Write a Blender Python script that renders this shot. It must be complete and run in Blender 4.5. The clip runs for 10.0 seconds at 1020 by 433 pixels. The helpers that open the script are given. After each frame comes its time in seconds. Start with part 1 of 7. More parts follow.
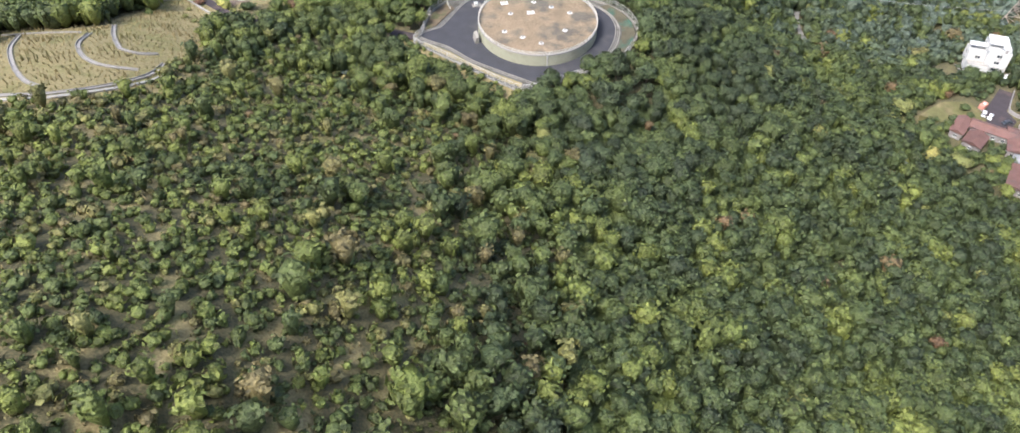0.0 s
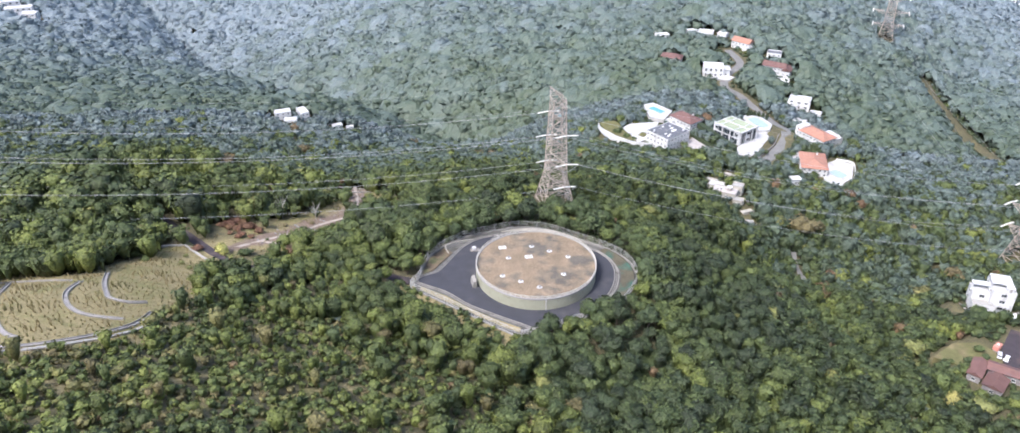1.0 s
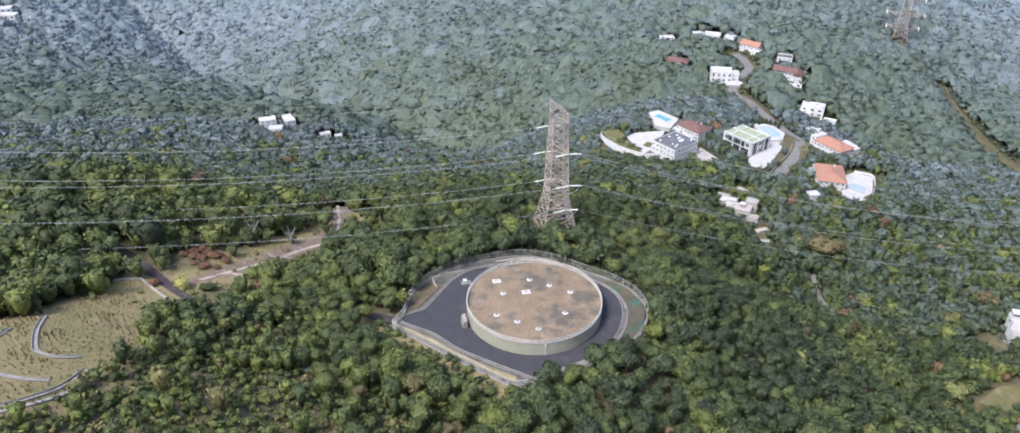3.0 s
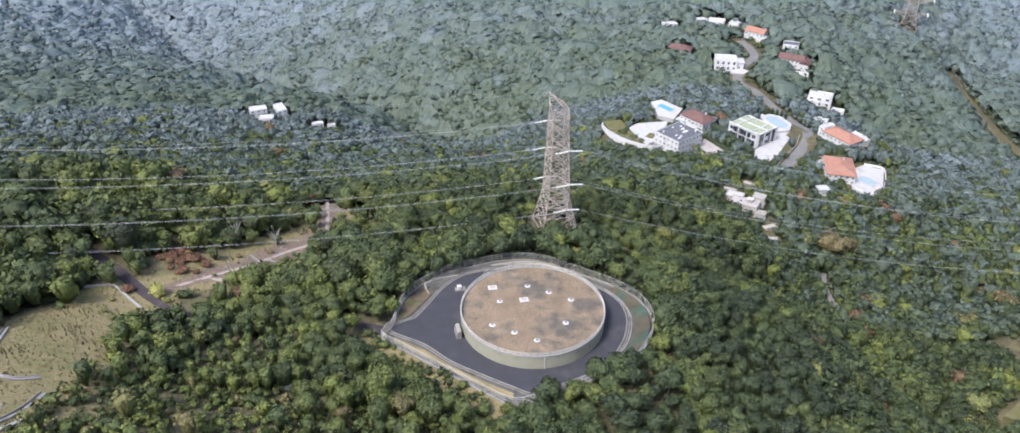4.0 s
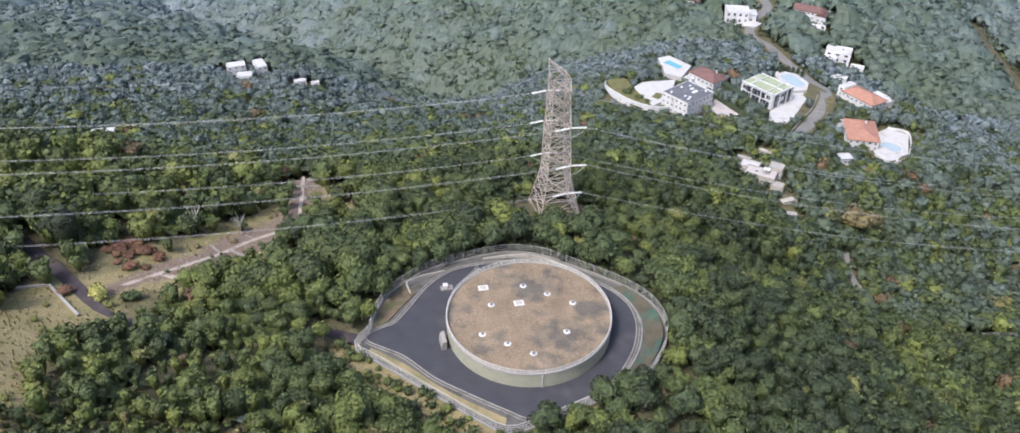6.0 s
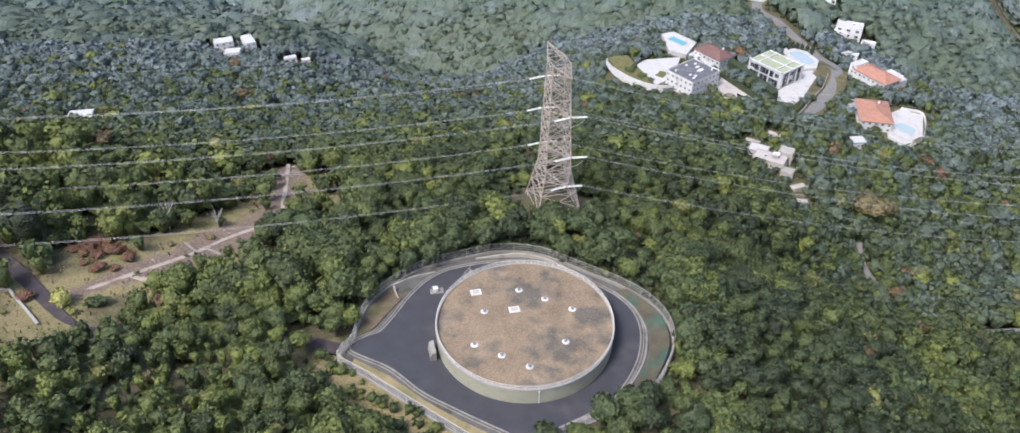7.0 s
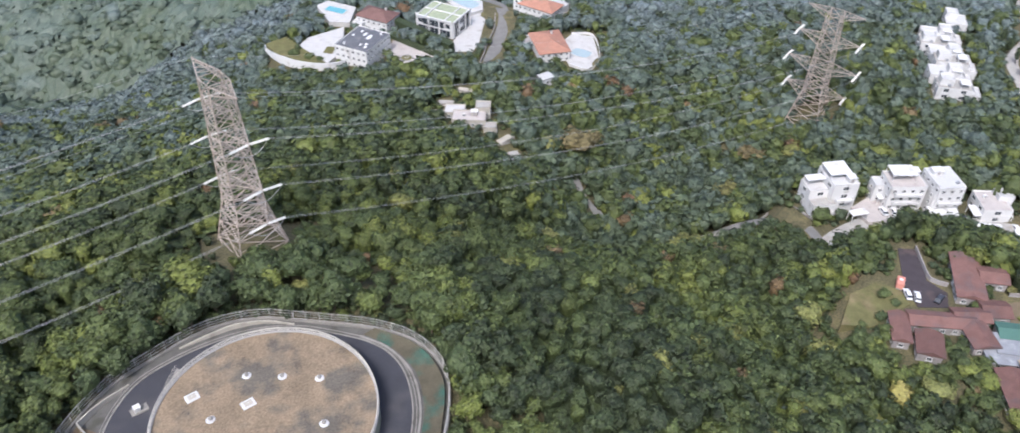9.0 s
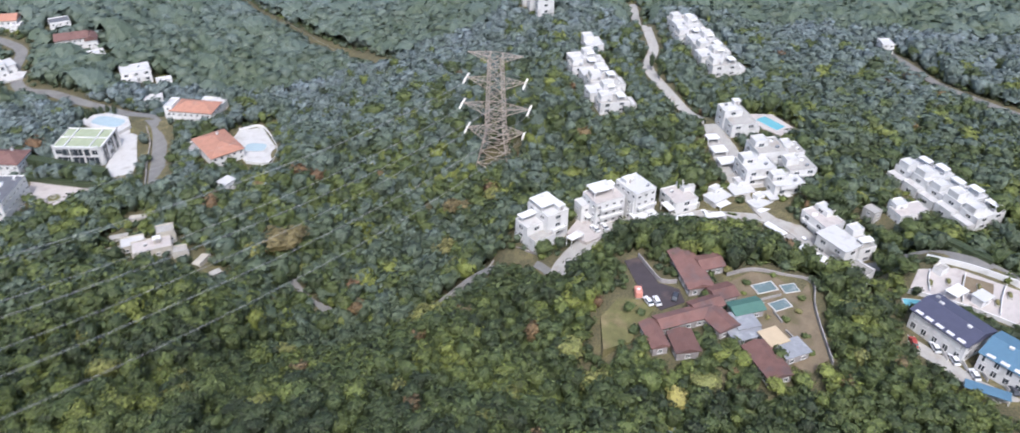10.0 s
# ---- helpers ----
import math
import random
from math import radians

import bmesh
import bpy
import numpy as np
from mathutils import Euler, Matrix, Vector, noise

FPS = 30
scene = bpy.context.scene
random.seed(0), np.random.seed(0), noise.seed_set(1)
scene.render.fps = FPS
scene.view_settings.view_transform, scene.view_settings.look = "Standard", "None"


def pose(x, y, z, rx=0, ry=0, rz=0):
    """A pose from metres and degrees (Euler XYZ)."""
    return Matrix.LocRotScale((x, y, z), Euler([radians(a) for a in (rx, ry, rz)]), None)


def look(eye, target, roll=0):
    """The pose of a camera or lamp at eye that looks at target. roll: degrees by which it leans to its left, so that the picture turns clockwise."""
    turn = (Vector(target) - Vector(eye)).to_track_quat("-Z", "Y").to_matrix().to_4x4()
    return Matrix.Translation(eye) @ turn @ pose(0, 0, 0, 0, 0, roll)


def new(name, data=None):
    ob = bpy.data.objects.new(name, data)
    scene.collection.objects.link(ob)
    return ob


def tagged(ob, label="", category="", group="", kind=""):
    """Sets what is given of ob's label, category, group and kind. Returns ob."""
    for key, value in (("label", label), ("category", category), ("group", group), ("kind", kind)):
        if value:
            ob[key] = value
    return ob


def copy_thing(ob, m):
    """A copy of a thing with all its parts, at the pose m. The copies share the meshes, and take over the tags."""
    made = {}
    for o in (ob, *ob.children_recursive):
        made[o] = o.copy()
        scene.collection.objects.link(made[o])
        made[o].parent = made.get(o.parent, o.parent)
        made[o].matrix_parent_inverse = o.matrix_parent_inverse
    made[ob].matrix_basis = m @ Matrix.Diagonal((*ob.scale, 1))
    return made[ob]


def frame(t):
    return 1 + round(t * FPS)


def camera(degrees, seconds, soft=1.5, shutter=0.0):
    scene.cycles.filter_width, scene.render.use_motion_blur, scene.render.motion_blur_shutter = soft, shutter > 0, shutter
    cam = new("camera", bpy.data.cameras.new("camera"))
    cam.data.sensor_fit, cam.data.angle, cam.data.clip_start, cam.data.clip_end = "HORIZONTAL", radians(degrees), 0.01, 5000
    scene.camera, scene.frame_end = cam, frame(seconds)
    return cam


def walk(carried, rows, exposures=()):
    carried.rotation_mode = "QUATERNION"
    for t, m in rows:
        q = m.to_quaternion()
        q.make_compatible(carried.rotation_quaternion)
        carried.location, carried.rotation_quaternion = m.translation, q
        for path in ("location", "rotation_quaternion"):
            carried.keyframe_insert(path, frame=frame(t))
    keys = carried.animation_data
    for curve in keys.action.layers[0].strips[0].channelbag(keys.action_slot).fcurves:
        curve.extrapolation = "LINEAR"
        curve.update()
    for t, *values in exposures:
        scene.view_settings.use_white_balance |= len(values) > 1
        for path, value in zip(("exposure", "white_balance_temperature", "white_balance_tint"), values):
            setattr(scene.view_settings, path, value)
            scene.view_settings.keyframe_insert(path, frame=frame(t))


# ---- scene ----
cam = camera(62.2, 10.0, 1.5, 0.12)
PATH = [
    (0, (-8.518, -243.136, 166.864), (-8.513, -241.77, 165.404), 1.0),
    (0.1, (-8.491, -242.282, 166.713), (-8.491, -240.903, 165.264), 0.9),
    (0.2, (-8.465, -241.428, 166.562), (-8.465, -239.994, 165.167), 0.8),
    (0.3, (-8.438, -240.574, 166.410), (-8.438, -239.091, 165.069), 0.8),
    (0.4, (-8.412, -239.720, 166.259), (-8.412, -238.163, 165.004), 0.7),
    (0.5, (-8.385, -238.866, 166.108), (-8.386, -237.26, 164.916), 0.6),
    (0.6, (-8.244, -238.005, 165.624), (-8.244, -236.352, 164.499), 0.6),
    (0.7, (-8.103, -237.144, 165.140), (-8.103, -235.437, 164.098), 0.5),
    (0.8, (-7.961, -236.282, 164.657), (-7.961, -234.573, 163.619), 0.5),
    (0.9, (-7.820, -235.421, 164.173), (-7.820, -233.709, 163.139), 0.4),
    (1, (-7.679, -234.56, 163.689), (-7.683, -232.846, 162.658), 0.4),
    (1.5, (-7.38, -226.805, 161.474), (-7.385, -225.09, 160.445), 0.4),
    (2, (-7.048, -218.979, 159.434), (-7.052, -217.263, 158.406), 0.4),
    (2.5, (-6.766, -211.045, 157.403), (-6.769, -209.329, 156.375), 0.4),
    (4, (-5.959, -186.658, 151.571), (-5.959, -184.963, 150.509), 0.5),
    (4.5, (-5.696, -178.425, 149.613), (-5.694, -176.747, 148.524), 0.6),
    (5, (-5.449, -170.158, 147.742), (-5.445, -168.497, 146.627), 0.6),
    (5.5, (-5.118, -161.911, 145.851), (-5.113, -160.268, 144.711), 0.6),
    (7, (-3.443, -136.868, 140.033), (-3.438, -135.285, 138.81), 0.6),
    (7.5, (-2.606, -128.425, 137.881), (-2.524, -126.863, 136.634), 0.5),
    (8, (-2.201, -119.799, 135.451), (-1.975, -118.268, 134.183), 0.6),
    (8.5, (-1.372, -111.303, 133.004), (-0.995, -109.819, 131.718), 0.6),
    (9, (-0.339, -102.371, 130.206), (0.321, -100.995, 128.914), 0.7),
    (9.5, (0.73, -93.314, 126.954), (1.693, -92.108, 125.683), 0.8),
    (10, (1.228, -85.331, 124.433), (2.503, -84.315, 123.274), 0.7),
]
walk(cam, [(t, look(eye, target, roll)) for t, eye, target, roll in PATH], exposures=[(0, 1.0, 6200, 10), (0.3, 1.0, 6150, 10), (0.5, 1.12, 6100, 10), (0.7, 1.12, 5950, 12), (1, 0.9, 5850, 14), (2.5, 0.62, 5850, 14), (7, 0.54, 5950, 14), (10, 0.53, 5850, 13)])

# ---- world, sun, exposure ----
SUN_EL, SUN_AZ = 55.0, 226.0      # height above the horizon; compass bearing from +y towards +x
world = bpy.data.worlds.new("sky")
scene.world = world
world.use_nodes = True
wt = world.node_tree
sky = wt.nodes.new("ShaderNodeTexSky")
sky.sky_type = "NISHITA"
sky.sun_disc = False
sky.sun_elevation = radians(SUN_EL)
sky.sun_rotation = radians(SUN_AZ)
sky.altitude = 300
sky.air_density, sky.dust_density, sky.ozone_density = 1.2, 6.0, 1.0
wt.nodes["Background"].inputs["Strength"].default_value = 0.135
wt.links.new(sky.outputs[0], wt.nodes["Background"].inputs["Color"])
sun = new("sun", bpy.data.lights.new("sun", "SUN"))
sun.data.energy, sun.data.angle, sun.data.color = 1.95, radians(14), (1.0, 0.96, 0.9)
sdir = Vector((math.sin(radians(SUN_AZ)) * math.cos(radians(SUN_EL)), math.cos(radians(SUN_AZ)) * math.cos(radians(SUN_EL)), math.sin(radians(SUN_EL))))
sun.matrix_world = look(sdir * 400, (0, 0, 0))


# ---- materials ----
def mat(name, color, rough=0.7, var=0.25, scale=0.6, fine=6.0, bump=0.15, metal=0.0, dirt=None, dirt_at=0.55, dirt_scale=0.12, per_object=0.0, spec=0.4):
    """A worn surface: a base colour varied at two scales, with optional stains of another colour."""
    m = bpy.data.materials.new(name)
    m.use_nodes = True
    nt, N, L = m.node_tree, m.node_tree.nodes, m.node_tree.links
    b = N["Principled BSDF"]
    b.inputs["Roughness"].default_value, b.inputs["Metallic"].default_value = rough, metal
    b.inputs["Specular IOR Level"].default_value = spec
    geo = N.new("ShaderNodeNewGeometry")

    def noise_tex(s, detail):
        n = N.new("ShaderNodeTexNoise")
        n.inputs["Scale"].default_value, n.inputs["Detail"].default_value = s, detail
        L.new(geo.outputs["Position"], n.inputs["Vector"])
        return n.outputs["Fac"]
    big, small = noise_tex(scale, 4), noise_tex(fine, 3)
    both = N.new("ShaderNodeMath")
    both.operation = "ADD"
    L.new(big, both.inputs[0])
    L.new(small, both.inputs[1])
    rng = N.new("ShaderNodeMapRange")
    rng.inputs[1].default_value, rng.inputs[2].default_value = 0.65, 1.35
    rng.inputs[3].default_value, rng.inputs[4].default_value = 1 - var, 1 + var
    L.new(both.outputs[0], rng.inputs[0])
    mul = N.new("ShaderNodeVectorMath")
    mul.operation = "SCALE"
    if per_object:
        info = N.new("ShaderNodeObjectInfo")
        r2 = N.new("ShaderNodeMapRange")
        r2.inputs[3].default_value, r2.inputs[4].default_value = 1 - per_object, 1 + per_object
        L.new(info.outputs["Random"], r2.inputs[0])
        m2 = N.new("ShaderNodeMath")
        m2.operation = "MULTIPLY"
        L.new(rng.outputs[0], m2.inputs[0])
        L.new(r2.outputs[0], m2.inputs[1])
        L.new(m2.outputs[0], mul.inputs["Scale"])
    else:
        L.new(rng.outputs[0], mul.inputs["Scale"])
    if dirt:
        mix = N.new("ShaderNodeMix")
        mix.data_type = "RGBA"
        ramp = N.new("ShaderNodeMapRange")
        ramp.inputs[1].default_value, ramp.inputs[2].default_value = dirt_at, dirt_at + 0.14
        L.new(noise_tex(dirt_scale, 6), ramp.inputs[0])
        L.new(ramp.outputs[0], mix.inputs["Factor"])
        mix.inputs[6].default_value, mix.inputs[7].default_value = (*color, 1), (*dirt, 1)
        L.new(mix.outputs[2], mul.inputs[0])
    else:
        mul.inputs[0].default_value = color
    L.new(mul.outputs[0], b.inputs["Base Color"])
    if bump:
        bm_ = N.new("ShaderNodeBump")
        bm_.inputs["Strength"].default_value, bm_.inputs["Distance"].default_value = bump, 0.1
        L.new(small, bm_.inputs["Height"])
        L.new(bm_.outputs[0], b.inputs["Normal"])
    return m


def leaf_mat(name, stops, low=0.45, high=1.5, relief=0.9, grain=2.0, depth=0.5, own=0.4):
    """Foliage: each tree's own tint runs along the stops, each leaf cluster a little lighter or darker."""
    m = bpy.data.materials.new(name)
    m.use_nodes = True
    N, L = m.node_tree.nodes, m.node_tree.links
    b = N["Principled BSDF"]
    b.inputs["Roughness"].default_value = 0.6
    b.inputs["Specular IOR Level"].default_value = 0.45
    b.inputs["Sheen Weight"].default_value = 0.0
    at = N.new("ShaderNodeAttribute")
    at.attribute_name = "tint"
    ramp = N.new("ShaderNodeValToRGB")
    els = ramp.color_ramp.elements
    els[0].position, els[0].color = stops[0][0], (*stops[0][1], 1)
    els[1].position, els[1].color = stops[-1][0], (*stops[-1][1], 1)
    for p, c in stops[1:-1]:
        e = els.new(p)
        e.color = (*c, 1)
    L.new(at.outputs["Fac"], ramp.inputs[0])
    geo = N.new("ShaderNodeNewGeometry")
    n = N.new("ShaderNodeTexNoise")
    n.inputs["Scale"].default_value, n.inputs["Detail"].default_value = grain, 4
    L.new(geo.outputs["Position"], n.inputs["Vector"])
    a = N.new("ShaderNodeMath")
    a.operation = "MULTIPLY_ADD"
    L.new(geo.outputs["Random Per Island"], a.inputs[0])
    a.inputs[1].default_value = own
    L.new(n.outputs["Fac"], a.inputs[2])
    r = N.new("ShaderNodeMapRange")
    r.inputs[1].default_value, r.inputs[2].default_value = 0.18 + own / 2, 0.82 + own / 2
    r.inputs[3].default_value, r.inputs[4].default_value = low, high
    L.new(a.outputs[0], r.inputs[0])
    v = N.new("ShaderNodeVectorMath")
    v.operation = "SCALE"
    L.new(ramp.outputs[0], v.inputs[0])
    L.new(r.outputs[0], v.inputs["Scale"])
    L.new(v.outputs[0], b.inputs["Base Color"])
    bu = N.new("ShaderNodeBump")
    bu.inputs["Strength"].default_value, bu.inputs["Distance"].default_value = relief, depth
    L.new(n.outputs["Fac"], bu.inputs["Height"])
    L.new(bu.outputs[0], b.inputs["Normal"])
    return m


# stops 0.66 to 0.8: greens greyed and blued to stand in for haze
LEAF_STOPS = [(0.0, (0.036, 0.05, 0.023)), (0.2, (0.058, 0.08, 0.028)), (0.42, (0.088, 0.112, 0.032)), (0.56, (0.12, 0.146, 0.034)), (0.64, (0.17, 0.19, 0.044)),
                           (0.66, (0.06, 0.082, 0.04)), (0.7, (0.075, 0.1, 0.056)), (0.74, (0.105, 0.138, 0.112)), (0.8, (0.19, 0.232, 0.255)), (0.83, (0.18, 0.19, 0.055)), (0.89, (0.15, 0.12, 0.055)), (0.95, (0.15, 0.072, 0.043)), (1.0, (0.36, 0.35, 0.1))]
LEAF = leaf_mat("leaves", LEAF_STOPS, 0.36, 1.6, 1.0, 1.4, 0.7)
FINE_LEAF = leaf_mat("fine_leaves", LEAF_STOPS, 0.55, 1.42, 0.8, 0.75, 1.3)
# leaves of softened contrast, to imitate haze on the far hillsides
SOFT_LEAF = leaf_mat("hazed_leaves", LEAF_STOPS, 0.72, 1.22, 0.45, 0.6, 0.8, 0.25)
CANOPY_LEAF = leaf_mat("closed_canopy_leaves", LEAF_STOPS, 0.55, 1.3, 1.0, 0.55, 1.8, 0.0)
BARK = mat("bark", (0.13, 0.1, 0.075), 0.9, 0.3, 2, 12)


def ground_mat():
    """Soil under trees, straw-coloured open grass and bare reddish earth, by how open each spot is."""
    m = bpy.data.materials.new("hill_ground")
    m.use_nodes = True
    N, L = m.node_tree.nodes, m.node_tree.links
    b = N["Principled BSDF"]
    b.inputs["Roughness"].default_value = 0.95
    geo = N.new("ShaderNodeNewGeometry")

    def noise_tex(s, detail):
        n = N.new("ShaderNodeTexNoise")
        n.inputs["Scale"].default_value, n.inputs["Detail"].default_value = s, detail
        L.new(geo.outputs["Position"], n.inputs["Vector"])
        return n.outputs["Fac"]

    def mix(fac, a, c):
        x = N.new("ShaderNodeMix")
        x.data_type = "RGBA"
        L.new(fac, x.inputs["Factor"])
        for sock, v in ((x.inputs[6], a), (x.inputs[7], c)):
            if isinstance(v, tuple):
                sock.default_value = (*v, 1)
            else:
                L.new(v, sock)
        return x.outputs[2]

    def band(v, lo, hi):
        r = N.new("ShaderNodeMapRange")
        r.inputs[1].default_value, r.inputs[2].default_value = lo, hi
        L.new(v, r.inputs[0])
        return r.outputs[0]

    def attr(nm):
        a = N.new("ShaderNodeAttribute")
        a.attribute_name = nm
        return a.outputs["Fac"]

    def jitter(v, n, k):
        x = N.new("ShaderNodeMath")
        x.operation = "MULTIPLY_ADD"
        L.new(n, x.inputs[0])
        x.inputs[1].default_value = k
        L.new(v, x.inputs[2])
        return x.outputs[0]
    fine, mid = noise_tex(2.2, 5), noise_tex(0.35, 4)
    under = mix(band(fine, 0.35, 0.65), (0.06, 0.06, 0.03), (0.145, 0.125, 0.065))
    straw = mix(band(fine, 0.35, 0.65), (0.2, 0.16, 0.075), (0.33, 0.28, 0.14))
    green = mix(band(fine, 0.4, 0.6), (0.15, 0.145, 0.052), (0.25, 0.225, 0.09))
    grass = mix(band(jitter(noise_tex(0.07, 3), mid, 0.7), 0.84, 1.02), straw, green)
    earth = mix(band(fine, 0.35, 0.65), (0.125, 0.09, 0.066), (0.29, 0.215, 0.16))
    col = mix(band(jitter(attr("open"), mid, 0.6), 0.5, 0.85), under, grass)
    col = mix(band(jitter(attr("bare"), mid, 0.9), 0.85, 1.15), col, earth)
    L.new(col, b.inputs["Base Color"])
    bu = N.new("ShaderNodeBump")
    bu.inputs["Strength"].default_value, bu.inputs["Distance"].default_value = 0.7, 0.3
    L.new(fine, bu.inputs["Height"])
    L.new(bu.outputs[0], b.inputs["Normal"])
    return m


SOIL = ground_mat()
CONCRETE = mat("concrete", (0.29, 0.275, 0.25), 0.85, 0.2, 0.5, 8, dirt=(0.2, 0.19, 0.17), dirt_scale=0.3)
PALE = mat("pale_concrete", (0.38, 0.365, 0.34), 0.85, 0.18, 0.4, 8, dirt=(0.34, 0.31, 0.27), dirt_scale=0.25)
ASPHALT = mat("asphalt", (0.055, 0.056, 0.066), 0.9, 0.18, 0.25, 10, dirt=(0.075, 0.073, 0.078), dirt_scale=0.12)
ROAD = mat("road_concrete", (0.2, 0.195, 0.185), 0.9, 0.2, 0.3, 8, dirt=(0.18, 0.17, 0.16), dirt_scale=0.2)
# white paint darkened for roofs, so that light from above doesn't burn out
DIMMED_WHITE = mat("dimmed_white_paint", (0.54, 0.537, 0.53), 0.7, 0.08, 0.3, 6, 0.05, dirt=(0.42, 0.41, 0.4), dirt_at=0.55, dirt_scale=0.3)
WHITE = mat("white_paint", (0.7, 0.697, 0.69), 0.6, 0.05, 0.3, 6, 0.05, dirt=(0.5, 0.49, 0.47), dirt_at=0.56, dirt_scale=0.3)
STEEL = mat("galvanised_steel", (0.5, 0.43, 0.37), 0.55, 0.2, 1.0, 9, 0.05, metal=0.35)


# ---- terrain ----
# hills and hollows: centre, height, radius, over a tilted plain
HILLS = [(135, 68, -25.6, 56), (-305, 542, -59.8, 226), (150, 835, 141.7, 215), (8, 72, 25.4, 64), (-115, -161, 26.3, 138),
         (-163, 69, 27.7, 42), (192, 8, 27.2, 42), (153, 185, 10.7, 42), (219, 241, -23, 42), (262, -133, -17.9, 178),
         (-26, 310, -26.8, 91), (-131, -66, 13.1, 42), (-85, -166, 20.6, 91), (-137, 205, -10.3, 79), (66, 4, 17.2, 42),
         (303, 72, 7.4, 84), (403, 428, -27.5, 73), (211, 114, -25.1, 42), (-80, -175, 19.2, 42),
         (-165, 450, -24, 62), (-300, 640, -30, 85), (-60, 350, -9, 40),
         (127, 31, 8.5, 15), (110, 38, 4, 16), (90, 75, -5, 14), (67, 58, -4, 14), (124, 80, -6, 13), (85, 20, 2, 14),
         (80, 100, 11, 20), (84, 80, 3, 13), (58, 72, -3, 13), (120, 14, -4, 18), (51, 122, 4, 16), (-150, 362, 12, 38), (-85, 368, -10, 30), (70, 605, -40, 95), (285, 315, -18, 60), (212, 196, 6, 22)]
# the stream bed that runs away to the north-west: its line, depth and half width
STREAM = [(-20, 350), (-70, 385), (-160, 452), (-270, 548), (-420, 715), (-560, 860)]
STREAM_DEPTH, STREAM_WIDTH = 24.0, 30.0
# levelled building platforms, and ground sunk to fit the camera's view of houses: centre, height, flat radius, radius
# at which the slope takes over
PADS = [(-2, -1, 0, 37, 52), (98, 262, -73, 36, 60), (146, 258, -73, 26, 46), (183, 232, -71.5, 28, 48), (200, 50, -53, 16, 30),
        (228, 30, -51, 20, 36), (250, 0, -51, 18, 34), (243, -31, -50, 15, 30), (172, -16, -30, 24, 40), (167, -42, -30, 13, 26),
        (212, -76, -38, 18, 32), (240, -70, -38, 14, 28), (286, 14, -46.5, 28, 50), (292, -50, -45, 22, 40), (308, 108, -51.5, 32, 60), (366, 90, -51, 32, 60), (368, 182, -57, 22, 45),
        (148, 206, -71.5, 15, 34), (166, 190, -72, 13, 30), (210, 15, -47.5, 13, 22), (216, -8, -46, 9, 20), (222, -25, -46.5, 9, 20), (184, 36, -53.5, 8, 18), (116, 240, -73.2, 20, 32), (142, 246, -73.2, 18, 28)]


def ground(x, y):
    """Height of the bare ground; x and y are numbers or arrays."""
    x, y = np.asarray(x, float), np.asarray(y, float)
    z = -23.31 - 0.0656 * x - 0.123 * y
    for hx, hy, h, r in HILLS:
        z = z + h * np.exp(-((x - hx) ** 2 + (y - hy) ** 2) / (2 * r * r))
    z = z + 0.9 * np.sin(x * 0.061 + 1.3 * np.sin(y * 0.043)) * np.sin(y * 0.057 + 0.7)
    d = np.full(z.shape, 1e9)
    for (ax, ay), (bx, by) in zip(STREAM[:-1], STREAM[1:]):
        t = np.clip(((x - ax) * (bx - ax) + (y - ay) * (by - ay)) / ((bx - ax) ** 2 + (by - ay) ** 2), 0, 1)
        d = np.minimum(d, np.hypot(x - ax - t * (bx - ax), y - ay - t * (by - ay)))
    z = z - STREAM_DEPTH * np.exp(-d / STREAM_WIDTH)
    for px, py, pz, r0, r1 in PADS:
        w = np.clip((r1 - np.hypot(x - px, y - py)) / (r1 - r0), 0, 1)
        w = w * w * (3 - 2 * w)
        z = z * (1 - w) + pz * w
    return z


def smooth_line(pts, step=2.0):
    """Points along a curve through pts, step metres apart."""
    p = np.array(pts, float)
    q = np.vstack([2 * p[0] - p[1], p, 2 * p[-1] - p[-2]])
    out = []
    for i in range(len(p) - 1):
        a, b, c, d = q[i:i + 4]
        n = max(2, int(np.linalg.norm(c - b) / step))
        for t in np.arange(n) / n:
            out.append(0.5 * (2 * b + (c - a) * t + (2 * a - 5 * b + 4 * c - d) * t * t + (3 * b - a - 3 * c + d) * t ** 3))
    return np.array(out + [p[-1]])


OPEN_SLOPE = [(-162, -33), (-152, -58), (-132, -97), (-112, -95), (-97, -82), (-94, -66), (-97, -50), (-103, -30), (-99, -8), (-104, 4), (-121, 8), (-128, -14), (-130, -34)]


def soft_inside(x, y, poly, soft):
    """1 inside an outline, falling to 0 over soft metres outside it."""
    x, y = np.asarray(x, float), np.asarray(y, float)
    fx, fy = x.ravel(), y.ravel()
    inside = np.zeros(fx.size, bool)
    dist = np.full(fx.size, 1e9)
    for (xi, yi), (xj, yj) in zip(poly, poly[1:] + poly[:1]):
        if yi != yj:
            inside ^= ((yi > fy) != (yj > fy)) & (fx < (xj - xi) * (fy - yi) / (yj - yi) + xi)
        l2 = (xj - xi) ** 2 + (yj - yi) ** 2
        t = np.clip(((fx - xi) * (xj - xi) + (fy - yi) * (yj - yi)) / l2, 0, 1)
        dist = np.minimum(dist, np.hypot(fx - xi - t * (xj - xi), fy - yi - t * (yj - yi)))
    return np.where(inside, 1.0, np.clip(1 - dist / soft, 0, 1)).reshape(x.shape)


